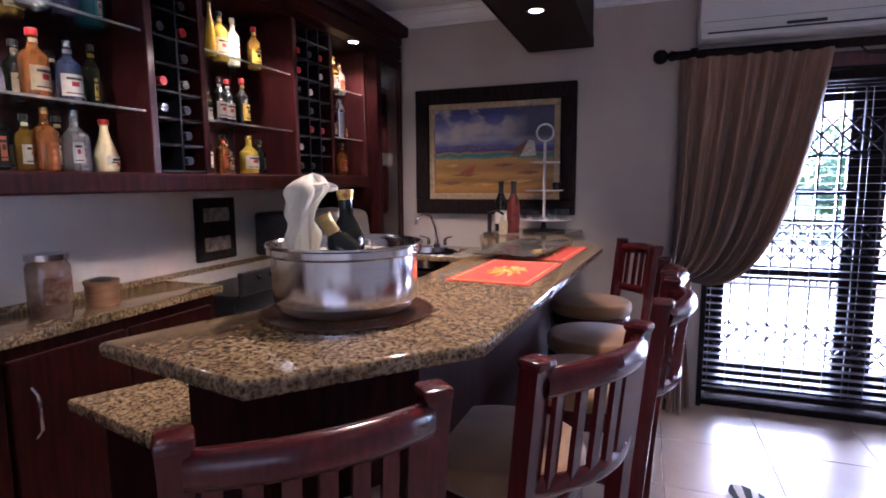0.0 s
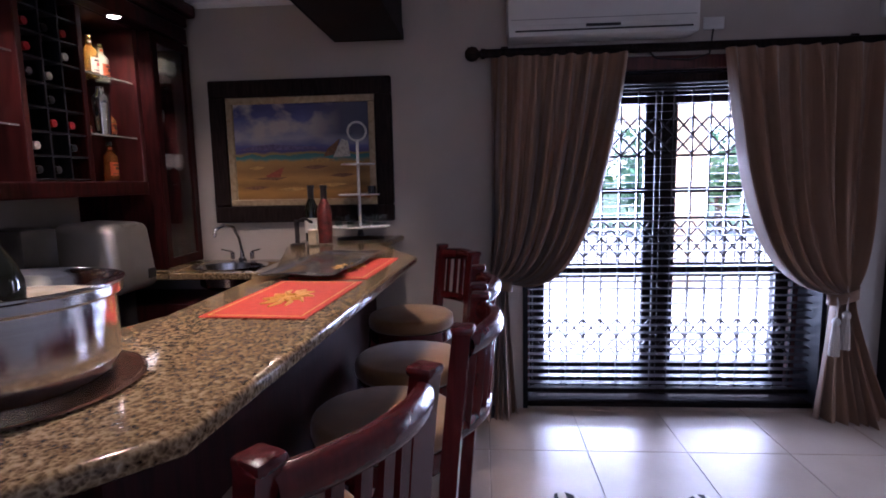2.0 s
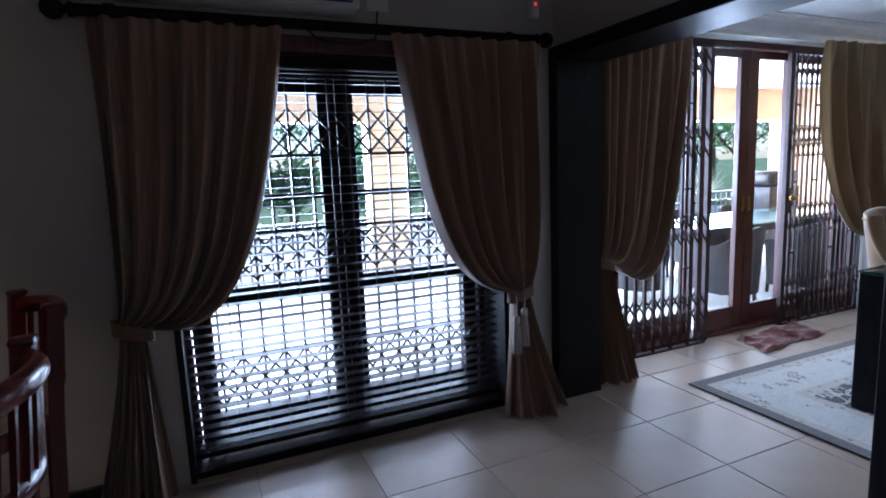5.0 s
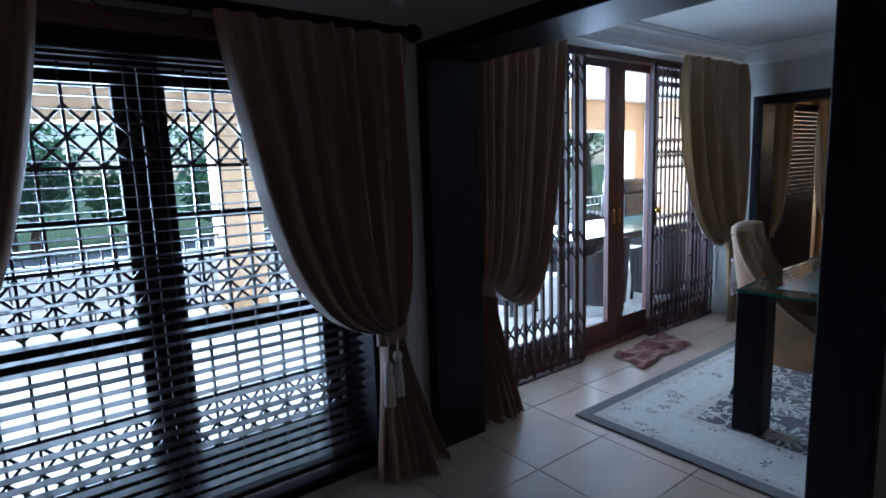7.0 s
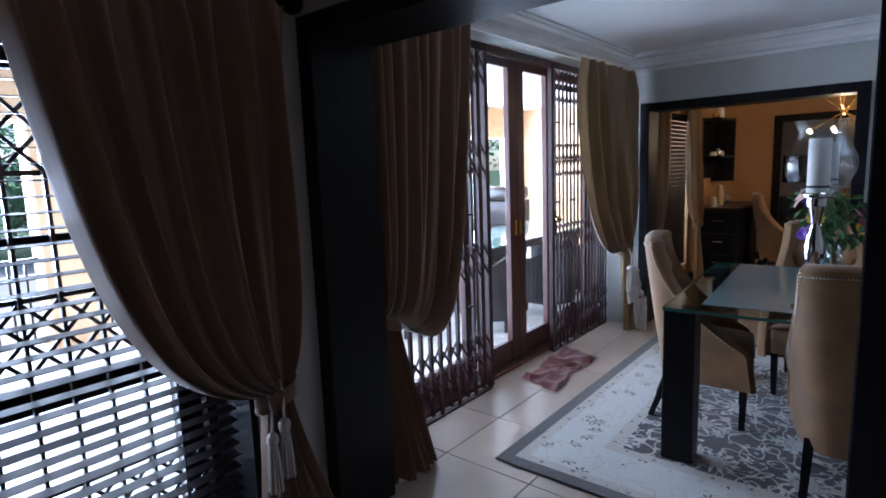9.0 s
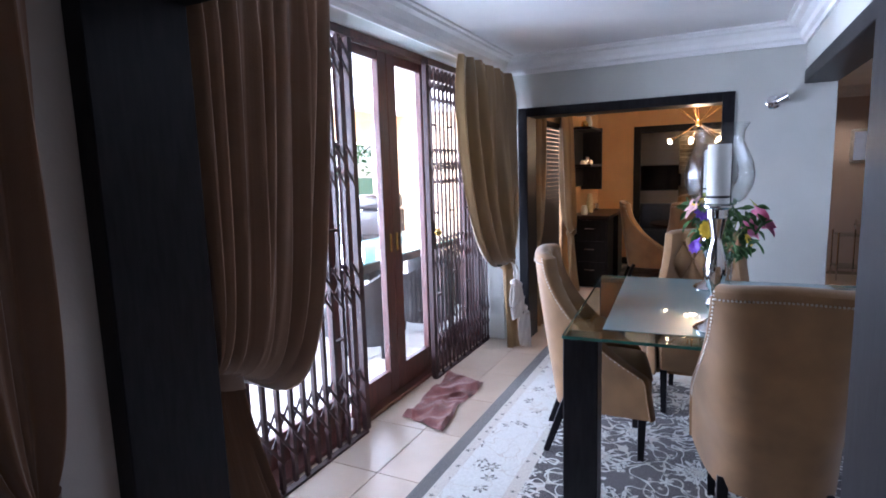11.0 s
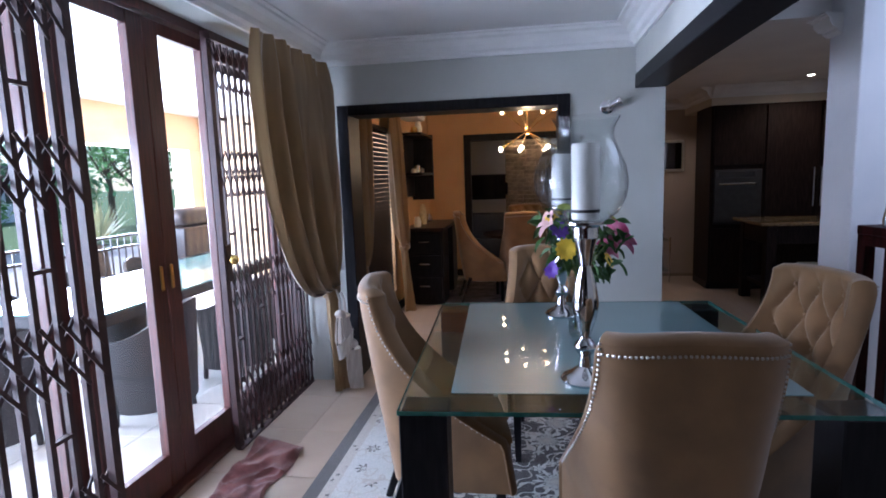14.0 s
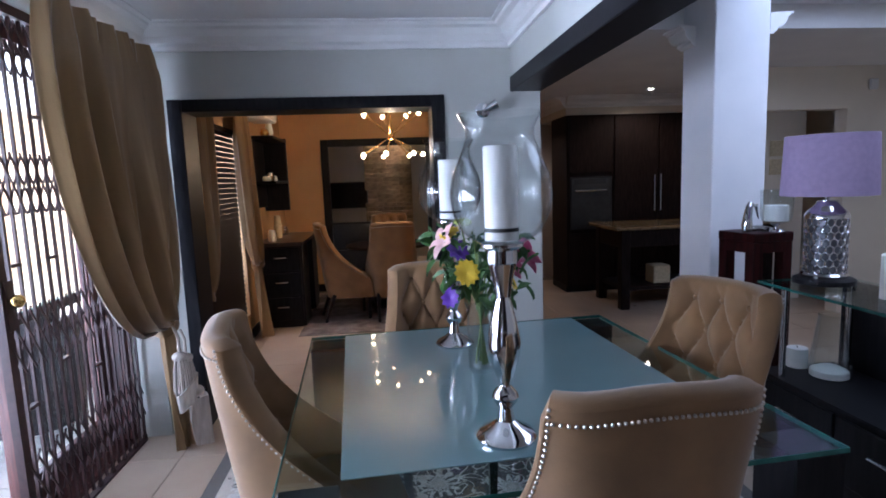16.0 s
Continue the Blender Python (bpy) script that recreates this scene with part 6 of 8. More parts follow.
def velvet_chair(m, label="beige velvet button-back dining chair with nailhead trim", group="chairs round the glass table", tuft=True):
    """Wing-edged dining chair; its seat looks along +y, the top of its back stands over y = 0."""
    t = thing("dining_chair", label, "chair", m, group)
    W2, Z0, Z1 = 0.222, 0.26, 1.04

    def back(u, v, inset=0.0):
        s = 2 * u - 1
        z = Z0 + (Z1 - Z0) * v + 0.012 * math.sin(math.pi * u) * v
        lean = 0.11 * (1 - v) ** 1.15
        # the sides sweep forward and down into low arms
        wing = (0.05 + 0.40 * min(1.0, (1 - v) / 0.74) ** 2.1) * abs(s) ** 4.6
        x = s * (W2 * (1.0 + 0.24 * math.exp(-((v - 0.36) / (0.34 if v > 0.36 else 1.3)) ** 2)) - inset * 0.55)
        y = lean + wing * (1 - inset * 1.2) + inset
        return Vector((x, y, z))

    def inner(u, v):
        s = 2 * u - 1
        p = back(u, v, 0.07)
        if tuft:
            k, q = s * 3.2, (v - 0.3) * 6.4
            dia = abs(math.sin(math.pi * (k + q) / 2)) * abs(math.sin(math.pi * (k - q) / 2))
            bump = 0.048 * (dia ** 0.45 - 0.6)
            fade = min(1, (1 - abs(s)) * 6) * min(1, max(0, (v - 0.28) * 8)) * min(1, (1 - v) * 9)
            p.y += bump * fade
        return p
    part("back_shell", sheet(lambda u, v: back(u, v), 36, 24), VELVET, t, smooth=True)
    part("back_cushion", sheet(inner, 84, 60), VELVET, t, smooth=True)
    part("under_panel", prism([(-0.13, 0.15), (0.13, 0.15), (0.215, 0.3), (0.235, 0.55), (-0.235, 0.55), (-0.215, 0.3)], 0.262, 0.29), VELVET, t)

    def rim(u, v):
        # round roll over the edge, along side, top and side
        k = u * 3
        if k < 1:
            a, b = (0.0, k), 0
        elif k < 2:
            a, b = (k - 1, 1.0), 1
        else:
            a, b = (1.0, 3 - k), 2
        p, q = back(*a), back(*a, 0.07)
        mid, half = (p + q) / 2, (q - p) / 2
        out = Vector((-1, 0, 0)) if b == 0 else Vector((0, 0, 1)) if b == 1 else Vector((1, 0, 0))
        ang = math.pi * v
        return mid - half * math.cos(ang) + out * 0.022 * math.sin(ang)
    part("edge_roll", sheet(rim, 90, 8), VELVET, t, smooth=True)
    part("seat_base", prism([(-0.12, 0.16), (0.12, 0.16), (0.215, 0.32), (0.225, 0.545), (0.2, 0.575), (-0.2, 0.575), (-0.225, 0.545), (-0.215, 0.32)], 0.285, 0.44, 0.012, 2), VELVET, t, smooth=True)
    part("seat_cushion", sheet(lambda u, v: ((-0.22 + 0.44 * u) * (0.55 + 0.45 * min(1.0, v * 2.5)), 0.15 + 0.43 * v, 0.44 + 0.065 * (max(0, math.sin(math.pi * u)) * max(0, math.sin(math.pi * min(1, v * 0.9 + 0.08)))) ** 0.35), 24, 24), VELVET, t, smooth=True)
    nails = bm_new()
    for side in (0.0, 1.0):
        for i in range(40):
            p = back(side, 1 - 0.74 * i / 40)
            sphere(0.0043, (p.x, p.y - 0.002, p.z), 1, nails, 6, 4)
    for i in range(36):
        p = back((i + 0.5) / 36, 0.965)
        sphere(0.0043, (p.x, p.y - 0.003, p.z), 1, nails, 6, 4)
    part("nailhead_trim", nails, NAIL, t, "row of silver nailheads", smooth=True)
    if tuft:
        for kx, q in ((-1, 1), (1, 1), (-2, 2), (0, 2), (2, 2), (-1, 3), (1, 3), (-2, 4), (0, 4), (2, 4), (0, 0.6)):
            u, v = (kx / 3.2 + 1) / 2, 0.3 + q / 6.4
            p = inner(u, v)
            part("button", sphere(0.011, (p.x, p.y + 0.004, p.z)), VELVET, t, smooth=True)
    for sx in (-1, 1):
        part("front_leg", tube([(sx * 0.185, 0.53, 0.012), (sx * 0.19, 0.535, 0.34)], [0.021, 0.029], 4), BLACKWOOD, t)
        part("rear_leg", tube([(sx * 0.175, 0.06, 0.012), (sx * 0.17, 0.11, 0.15), (sx * 0.165, 0.165, 0.30)], [0.02, 0.024, 0.028], 4), BLACKWOOD, t)
    return t


_vc = velvet_chair(pose(3.575, 2.14, 0, 0, 0, -90 + 2))
copy_thing(_vc, pose(4.36, 3.22, 0, 0, 0, 180 + 11))
copy_thing(_vc, pose(4.55, 1.36, 0, 0, 0, 16.7))
copy_thing(_vc, pose(5.44, 2.42, 0, 0, 0, 90))

# ---- things on the table ----
_t = thing("candle_holder", "silver candlestick with a glass hurricane and white candle", "candle holder", pose(4.02, 2.36, 0.791), "candle holders on the table")
part("stem", lathe([(0, 0), (0.078, 0), (0.08, 0.008), (0.07, 0.02), (0.045, 0.032), (0.024, 0.05), (0.018, 0.085), (0.03, 0.1), (0.036, 0.115), (0.03, 0.13), (0.018, 0.142), (0.016, 0.15), (0.03, 0.19), (0.042, 0.235), (0.044, 0.265), (0.034, 0.32),
                   (0.02, 0.375), (0.019, 0.385), (0.027, 0.43), (0.036, 0.465), (0.037, 0.47), (0.04, 0.472), (0.04, 0.505), (0.036, 0.51), (0, 0.51)], 36), CHROME, _t, smooth=True)
part("collar", lathe([(0.041, 0.505), (0.056, 0.515), (0.056, 0.522), (0, 0.522)], 30), STEEL, _t, smooth=True)
_o = part("hurricane_glass", lathe([(0.03, 0.52), (0.06, 0.522), (0.1, 0.55), (0.124, 0.6), (0.13, 0.645), (0.122, 0.695), (0.1, 0.745), (0.085, 0.785), (0.086, 0.81), (0.104, 0.845), (0.102, 0.845), (0.083, 0.81), (0.082, 0.785), (0.097, 0.745), (0.119, 0.695), (0.127, 0.645), (0.121, 0.6), (0.098, 0.553), (0.06, 0.525)], 44), BLOWN, _t, smooth=True)
_o.visible_shadow = False
part("candle", lathe([(0, 0.53), (0.043, 0.53), (0.043, 0.762), (0.04, 0.766), (0.02, 0.763), (0, 0.762)], 30), WAX, _t, smooth=True)
part("candle_band", lathe([(0.0445, 0.552), (0.0445, 0.562)], 30), BLACK, _t)
copy_thing(_t, pose(4.878, 2.386, 0.791))
_t = thing("flower_vase", "clear glass vase with lilies and mixed flowers", "flowers", pose(4.547, 2.33, 0.791) @ Matrix.Diagonal((1.08, 1.08, 1.22, 1)))
_o = part("vase", lathe([(0, 0.0), (0.04, 0.0), (0.044, 0.01), (0.046, 0.18), (0.055, 0.21), (0.053, 0.21), (0.043, 0.18), (0.041, 0.012), (0, 0.012)], 26), CLEAR, _t, smooth=True)
_o.visible_shadow = False
LEAF = mat("green_leaves", (0.03, 0.075, 0.018), (0.06, 0.13, 0.03), 0.45, scale=30)
STALK = mat("green_stalks", (0.09, 0.14, 0.03), (0.14, 0.19, 0.05), 0.4, scale=30)
PETALS = {"pink": mat("pink_lily_petal", (0.55, 0.06, 0.2), (0.7, 0.25, 0.38), 0.5, scale=25), "blush": mat("blush_lily_bud", (0.6, 0.38, 0.36), rough=0.5, scale=25),
          "yellow": mat("yellow_petal", (0.72, 0.5, 0.03), (0.6, 0.4, 0.02), 0.5, scale=25), "purple": mat("purple_petal", (0.10, 0.03, 0.3), (0.16, 0.06, 0.4), 0.5, scale=25), "lime": mat("lime_bloom", (0.4, 0.45, 0.1), rough=0.6, scale=25)}
_rg = random.Random(11)


def petal_flower(name, at, r, n, material, tilt, lift=0.4):
    bm = bm_new()
    m = pose(*at, *tilt)
    for k in range(n):
        a = 2 * math.pi * k / n
        mm = m @ Matrix.Rotation(a, 4, "Z")

        def fn(u, v):
            w = r * 0.32 * math.sin(math.pi * min(0.98, u * 0.9 + 0.08)) * (2 * v - 1)
            return mm @ Vector((r * u, w, r * lift * u - r * 0.5 * lift * u ** 3 + 0.2 * abs(w)))
        sheet(fn, 6, 4, 0.0012, bm)
    part(name, bm, material, _t, smooth=True)


_stalks = bm_new()
for _i in range(16):
    _a, _r = _rg.uniform(0, 6.28), _rg.uniform(0.05, 0.14)
    tube([(-0.02 * math.cos(_a), -0.02 * math.sin(_a), 0.02), (0.01 * math.cos(_a), 0.01 * math.sin(_a), 0.2), (_r * math.cos(_a), _r * math.sin(_a), _rg.uniform(0.3, 0.42))], 0.0035, 6, _stalks)
part("stem_bundle", _stalks, STALK, _t, smooth=True)
_fol = bm_new()
for _i in range(150):
    _a, _r, _z = _rg.uniform(0, 6.28), 0.15 * math.sqrt(_rg.random()), _rg.uniform(0.2, 0.40)
    _mm = pose(_r * math.cos(_a), _r * math.sin(_a), _z, _rg.uniform(-60, 60), _rg.uniform(-60, 60), _rg.uniform(0, 360))
    _ln = _rg.uniform(0.045, 0.085)
    sheet(lambda u, v, _mm=_mm, _ln=_ln: _mm @ Vector((_ln * u, 0.2 * _ln * math.sin(math.pi * u) * (2 * v - 1), 0.12 * _ln * math.sin(math.pi * u) + 0.1 * _ln * abs(2 * v - 1))), 5, 2, 0, _fol)
part("foliage", _fol, LEAF, _t)
for _c, _at, _s, _n, _tl in (("pink", (0.06, -0.15, 0.33), 0.085, 6, (50, 30, 0)), ("pink", (0.03, -0.10, 0.30), 0.06, 6, (60, 0, 40)), ("blush", (-0.06, 0.12, 0.39), 0.06, 5, (-50, -30, 0)), ("yellow", (-0.12, 0.06, 0.31), 0.04, 12, (0, -65, 0)),
                            ("yellow", (-0.05, 0.10, 0.41), 0.035, 10, (-20, -20, 0)), ("purple", (-0.1, 0.085, 0.37), 0.038, 9, (0, -50, 20)), ("purple", (-0.1, 0.11, 0.24), 0.03, 9, (-20, -70, 0)), ("purple", (0.0, 0.1, 0.25), 0.03, 9, (-60, -30, 0)),
                            ("lime", (-0.06, 0.06, 0.44), 0.03, 14, (0, -20, 0)), ("yellow", (-0.02, -0.1, 0.26), 0.03, 10, (50, -40, 0)), ("lime", (0.02, -0.12, 0.4), 0.028, 12, (40, 0, 0))):
    petal_flower("flower", _at, _s, _n, PETALS[_c], _tl)

# ---- towel, wall sconce ----
PINKTOWEL = mat("dusty_pink_towel", (0.24, 0.09, 0.08), (0.16, 0.055, 0.052), 0.95, scale=25, bump=0.7, bscale=220, sheen=0.4)
_t = thing("floor_towel", "crumpled dusty pink towel on the tiles by the door", "towel", pose(4.61, 3.915, 0, 0, 0, 3))


def _towel(u, v):
    x, y = 0.74 * (u - 0.5) + 0.1 * (v - 0.5), 0.30 * (v - 0.5)
    h = 0.008 + 0.03 * max(0.0, 1 - 3.2 * abs(noise.noise((x * 5 + y * 3, y * 7, 3.1)))) ** 1.4 + 0.024 * noise.noise((x * 14 + y * 9, y * 12, 7.7))
    edge = min(u, 1 - u, v, 1 - v)
    return (x + 0.05 * noise.noise((x * 4, y * 4, 9)), y + 0.045 * noise.noise((x * 5, 2, y * 4)), max(0.005, h) * min(1, edge * 14 + 0.2) + 0.003)


part("cloth", sheet(_towel, 60, 36, 0.004), PINKTOWEL, _t, smooth=True)
_t = thing("wall_sconce", "small chrome adjustable wall light on the pier", "wall light", pose(6.05, 2.025, 1.89))
part("rose", lathe([(0, 0), (0.045, 0), (0.045, 0.012), (0.03, 0.02), (0, 0.022)], 24), CHROME, _t, smooth=True, m=pose(0, 0, 0, 0, -90, 0))
part("lamp_head", lathe([(0, 0), (0.022, 0.0), (0.03, 0.05), (0.034, 0.07), (0.03, 0.07), (0.02, 0.01), (0, 0.01)], 18), CHROME, _t, smooth=True, m=pose(-0.05, -0.02, 0.0, 60, -30, 0))
part("arm", tube([(0, 0, 0), (-0.03, -0.005, 0), (-0.05, -0.02, 0.0)], 0.006, 8), CHROME, _t)

# ---- console with lamp, candle vases, side stand ----
_t = thing("console_table", "glass-topped console over a black drawer base", "console")
_o = part("glass_top", cbox(3.15, 0.28, 0.885, 5.27, 0.74, 0.9, 0.002), TABLEGLASS, _t)
_o.visible_shadow = False
part("glass_edge", box(cbox(3.15, 0.738, 0.886, 5.27, 0.7415, 0.899), 5.2685, 0.28, 0.886, 5.2715, 0.74, 0.899), GLASSEDGE, _t)
part("drawer_base", cbox(3.15, 0.26, 0.0, 5.3, 0.72, 0.42, 0.006), BLACKWOOD, _t)
for _i in range(4):
    _x = 3.19 + 0.525 * _i
    _d = part("drawer", cbox(_x, 0.718, 0.1, _x + 0.5, 0.735, 0.39, 0.003), BLACKWOOD, _t)
    part("pull", tube([(_x + 0.18, 0.735, 0.29), (_x + 0.18, 0.755, 0.29), (_x + 0.32, 0.755, 0.29), (_x + 0.32, 0.735, 0.29)], 0.006, 6), STEEL, _d)
for _x in (3.25, 4.2, 5.15):
    for _y in (0.32, 0.68):
        part("post", tube([(_x, _y, 0.42), (_x, _y, 0.885)], 0.016, 10), STEEL, _t, smooth=True)
part("back_board", cbox(3.2, 0.255, 0.42, 5.25, 0.275, 0.885), BLACKWOOD, _t)
LAMPX, LAMPY = 5.13, 0.49
_t = thing("table_lamp", "pierced silver table lamp with a lilac drum shade", "lamp", pose(LAMPX, LAMPY, 0.9))
part("plinth", lathe([(0, 0), (0.135, 0), (0.135, 0.022), (0.12, 0.03), (0, 0.03)], 40), BLACKWOOD, _t, smooth=True)
part("foot_ring", lathe([(0.1, 0.03), (0.103, 0.045), (0.095, 0.055), (0, 0.055)], 40), CHROME, _t, smooth=True)
_b = bm_new()
for _j in range(8):
    for _k in range(18):
        a0 = 2 * math.pi * (_k + 0.5 * (_j % 2)) / 18
        z0 = 0.075 + 0.033 * _j
        pts = []
        for q in range(13):
            tq = 2 * math.pi * q / 12
            aa = a0 + 0.155 * math.cos(tq) * (1 + 0.25 * math.cos(2 * tq))
            pts.append((0.092 * math.cos(aa), 0.092 * math.sin(aa), z0 + 0.021 * math.sin(tq)))
        tube(pts, 0.0036, 4, _b, False)
part("pierced_body", _b, CHROME, _t, "pierced silver lattice cylinder")
part("inner_tube", lathe([(0.074, 0.055), (0.074, 0.335)], 30), mat("dull_silver", (0.25, 0.25, 0.27), rough=0.4, metal=0.8), _t, smooth=True)
part("shoulder", lathe([(0.096, 0.325), (0.096, 0.34), (0.082, 0.36), (0.06, 0.38), (0.045, 0.4), (0.045, 0.41), (0, 0.412)], 36), CHROME, _t, smooth=True)
part("neck", tube([(0, 0, 0.41), (0, 0, 0.5)], 0.01, 10), CHROME, _t)
LILAC = mat("lilac_fabric_shade", (0.34, 0.26, 0.40), (0.30, 0.23, 0.36), 0.85, scale=40, bump=0.3, bscale=300)
part("shade", lathe([(0.204, 0.435), (0.192, 0.725), (0.189, 0.725), (0.201, 0.435), (0.204, 0.435)], 48), LILAC, _t, smooth=True)
_t = thing("hurricane_vase", "clear hurricane vase with a white candle", "candle holder", pose(5.59, 0.405, 1.113))
part("foot", lathe([(0, 0), (0.05, 0), (0.045, 0.01), (0.015, 0.02), (0.02, 0.035), (0.03, 0.045), (0, 0.045)], 22), CHROME, _t, smooth=True)
part("glass", lathe([(0.03, 0.045), (0.075, 0.06), (0.085, 0.11), (0.085, 0.24), (0.083, 0.24), (0.083, 0.11), (0.073, 0.062)], 26), CLEAR, _t, smooth=True)
part("candle", lathe([(0, 0.06), (0.062, 0.06), (0.062, 0.15), (0, 0.153)], 24), WAX, _t, smooth=True)
_t = thing("glass_lantern", "tapered clear glass lantern with pebbles", "lantern", pose(5.10, 0.46, 0.42) @ Matrix.Diagonal((1.15, 1.15, 1.25, 1)))
part("glass", lathe([(0.08, 0.0), (0.085, 0.02), (0.05, 0.25), (0.052, 0.26), (0.05, 0.26), (0.048, 0.25), (0.082, 0.02)], 8), CLEAR, _t)
part("pebbles", lathe([(0, 0.005), (0.075, 0.005), (0.072, 0.03), (0.04, 0.045), (0, 0.04)], 14), WAX, _t, smooth=True)
_t = thing("pillar_candle", "short white pillar candle on the black shelf", "candle", pose(5.27, 0.50, 0.42))
part("wax", lathe([(0, 0), (0.05, 0), (0.05, 0.1), (0.045, 0.104), (0, 0.1)], 26), WAX, _t, smooth=True)
part("wick", tube([(0, 0, 0.1), (0.001, 0, 0.112)], 0.0015, 5), BLACK, _t)
_t = thing("pillar_candle", "tall white pillar candle on the glass console", "candle", pose(4.74, 0.5, 0.9))
part("wax", lathe([(0, 0), (0.05, 0), (0.05, 0.19), (0.045, 0.194), (0, 0.19)], 26), WAX, _t, smooth=True)
part("wick", tube([(0, 0, 0.19), (0.001, 0, 0.202)], 0.0015, 5), BLACK, _t)
_t = thing("pedestal_stand", "dark wooden pedestal stand with arched legs", "stand", pose(5.65, 0.49, 0, 0, 0, 8))
part("top", cbox(-0.138, -0.138, 1.06, 0.138, 0.138, 1.113, 0.005), CABWOOD, _t)
for _sx in (-1, 1):
    for _sy in (-1, 1):
        part("leg", prism([(_sx * 0.133, _sy * 0.133), (_sx * 0.072, _sy * 0.133), (_sx * 0.072, _sy * 0.072), (_sx * 0.133, _sy * 0.072)], 0, 1.06, 0.003), CABWOOD, _t)
for _s in (-1, 1):
    part("apron", box(cbox(-0.072, _s * 0.121 - 0.012, 1.0, 0.072, _s * 0.121 + 0.012, 1.06), _s * 0.121 - 0.012, -0.072, 1.0, _s * 0.121 + 0.012, 0.072, 1.06), CABWOOD, _t)
_b = tube([(-0.05, 0.03, 0.0), (-0.055, 0.03, 0.04), (-0.05, 0.03, 0.09), (-0.035, 0.03, 0.14), (-0.02, 0.03, 0.165), (-0.01, 0.03, 0.16)], [0.028, 0.03, 0.024, 0.02, 0.014, 0.012], 12)
tube([(-0.02, 0.03, 0.155), (0.02, 0.03, 0.15), (0.05, 0.03, 0.15), (0.065, 0.03, 0.11), (0.085, 0.03, 0.07)], [0.01, 0.008, 0.011, 0.007, 0.004], 10, _b)
tube([(-0.05, 0.03, 0.015), (0.0, 0.0, 0.02), (0.06, -0.03, 0.015), (0.1, -0.04, 0.012)], [0.02, 0.016, 0.014, 0.006], 10, _b)
solid("silver_statue", _b, CHROME, "polished silver abstract seated statuette", "statue", smooth=True, m=pose(5.61, 0.51, 1.113, 0, 0, -60))

# ---- hall: column, bulkheads ----
_c = thing("column", "white square plaster column with moulded capital", "column", pose(6.1, 0.42, 0), kind="structure")
part("shaft", cbox(-0.18, -0.18, 0, 0.18, 0.18, 2.58, 0.006), COLUMN, _c)


def corbel(x0, x1, y, way, z, size):
    """A moulded plaster corbel on a face at y, swelling towards its top."""
    prof = [(0, -1.0), (0.14, -1.0), (0.2, -0.9), (0.3, -0.86), (0.32, -0.72)] + [(0.32 + 0.42 * math.sin(k * math.pi / 14), -0.72 + 0.5 * (1 - math.cos(k * math.pi / 14))) for k in range(1, 8)] + [(0.84, -0.2), (0.86, -0.12), (1.0, -0.1), (1.0, 0), (0, 0)]
    bm = bm_new()
    rows = [[bm.verts.new((x + e * 0.3 * p * size, y + way * p * size, z + h * size)) for p, h in prof] for x, e in ((x0, -1), (x1, 1))]
    k = len(prof)
    for i in range(k):
        bm.faces.new((rows[0][i], rows[0][(i + 1) % k], rows[1][(i + 1) % k], rows[1][i]))
    bm.faces.new(rows[0])
    bm.faces.new(rows[1][::-1])
    part("corbel", bm, PLASTER, _c, smooth=True)


corbel(0.03, 0.18, 0.179, 1, 2.40, 0.125)
corbel(-0.18, -0.03, -0.179, -1, 2.42, 0.125)
structure("hall_bulkhead", cbox(5.92, -2.8, 2.58, 6.28, 1.66, 2.72), COLUMN, "white bulkhead resting on the column")
_b = bm_new()
box(_b, 7.6, -2.8, 0, 7.75, -1.83, 2.72)
box(_b, 7.6, -1.83, 2.02, 7.75, -0.95, 2.415)
structure("wall_hall", _b, CREAM, "cream hall wall with an opening")
structure("wall_passage", cbox(8.3, -1.98, 0, 8.4, -1.5, 2.415), CREAM, "cream passage wall beyond the opening")
cornice("cornice_hall_south", (2.7, -2.8), (10.4, -2.8), (0, 1), 2.72, 0.12)
cornice("cornice_kitchen_cupboards", (9.27, -1.5), (9.27, 0.40), (-1, 0), 2.42, 0.13)
cornice("cornice_kitchen_return", (9.27, 0.40), (10.4, 0.40), (0, 1), 2.42, 0.13)
cornice("cornice_kitchen_east", (10.4, 0.40), (10.4, 1.66), (-1, 0), 2.42, 0.13)
solid("alarm_keypad", cbox(7.57, -2.12, 2.19, 7.6, -2.04, 2.29, 0.006), PLASTIC, "small white alarm box on the hall wall", "alarm")
_t = thing("hall_pictures", "pair of small framed prints on the wall", "picture")
for _z in (1.40, 1.60):
    part("print", cbox(8.28, -1.74, _z, 8.3, -1.56, _z + 0.17, 0.004), LAB["cream"], _t)

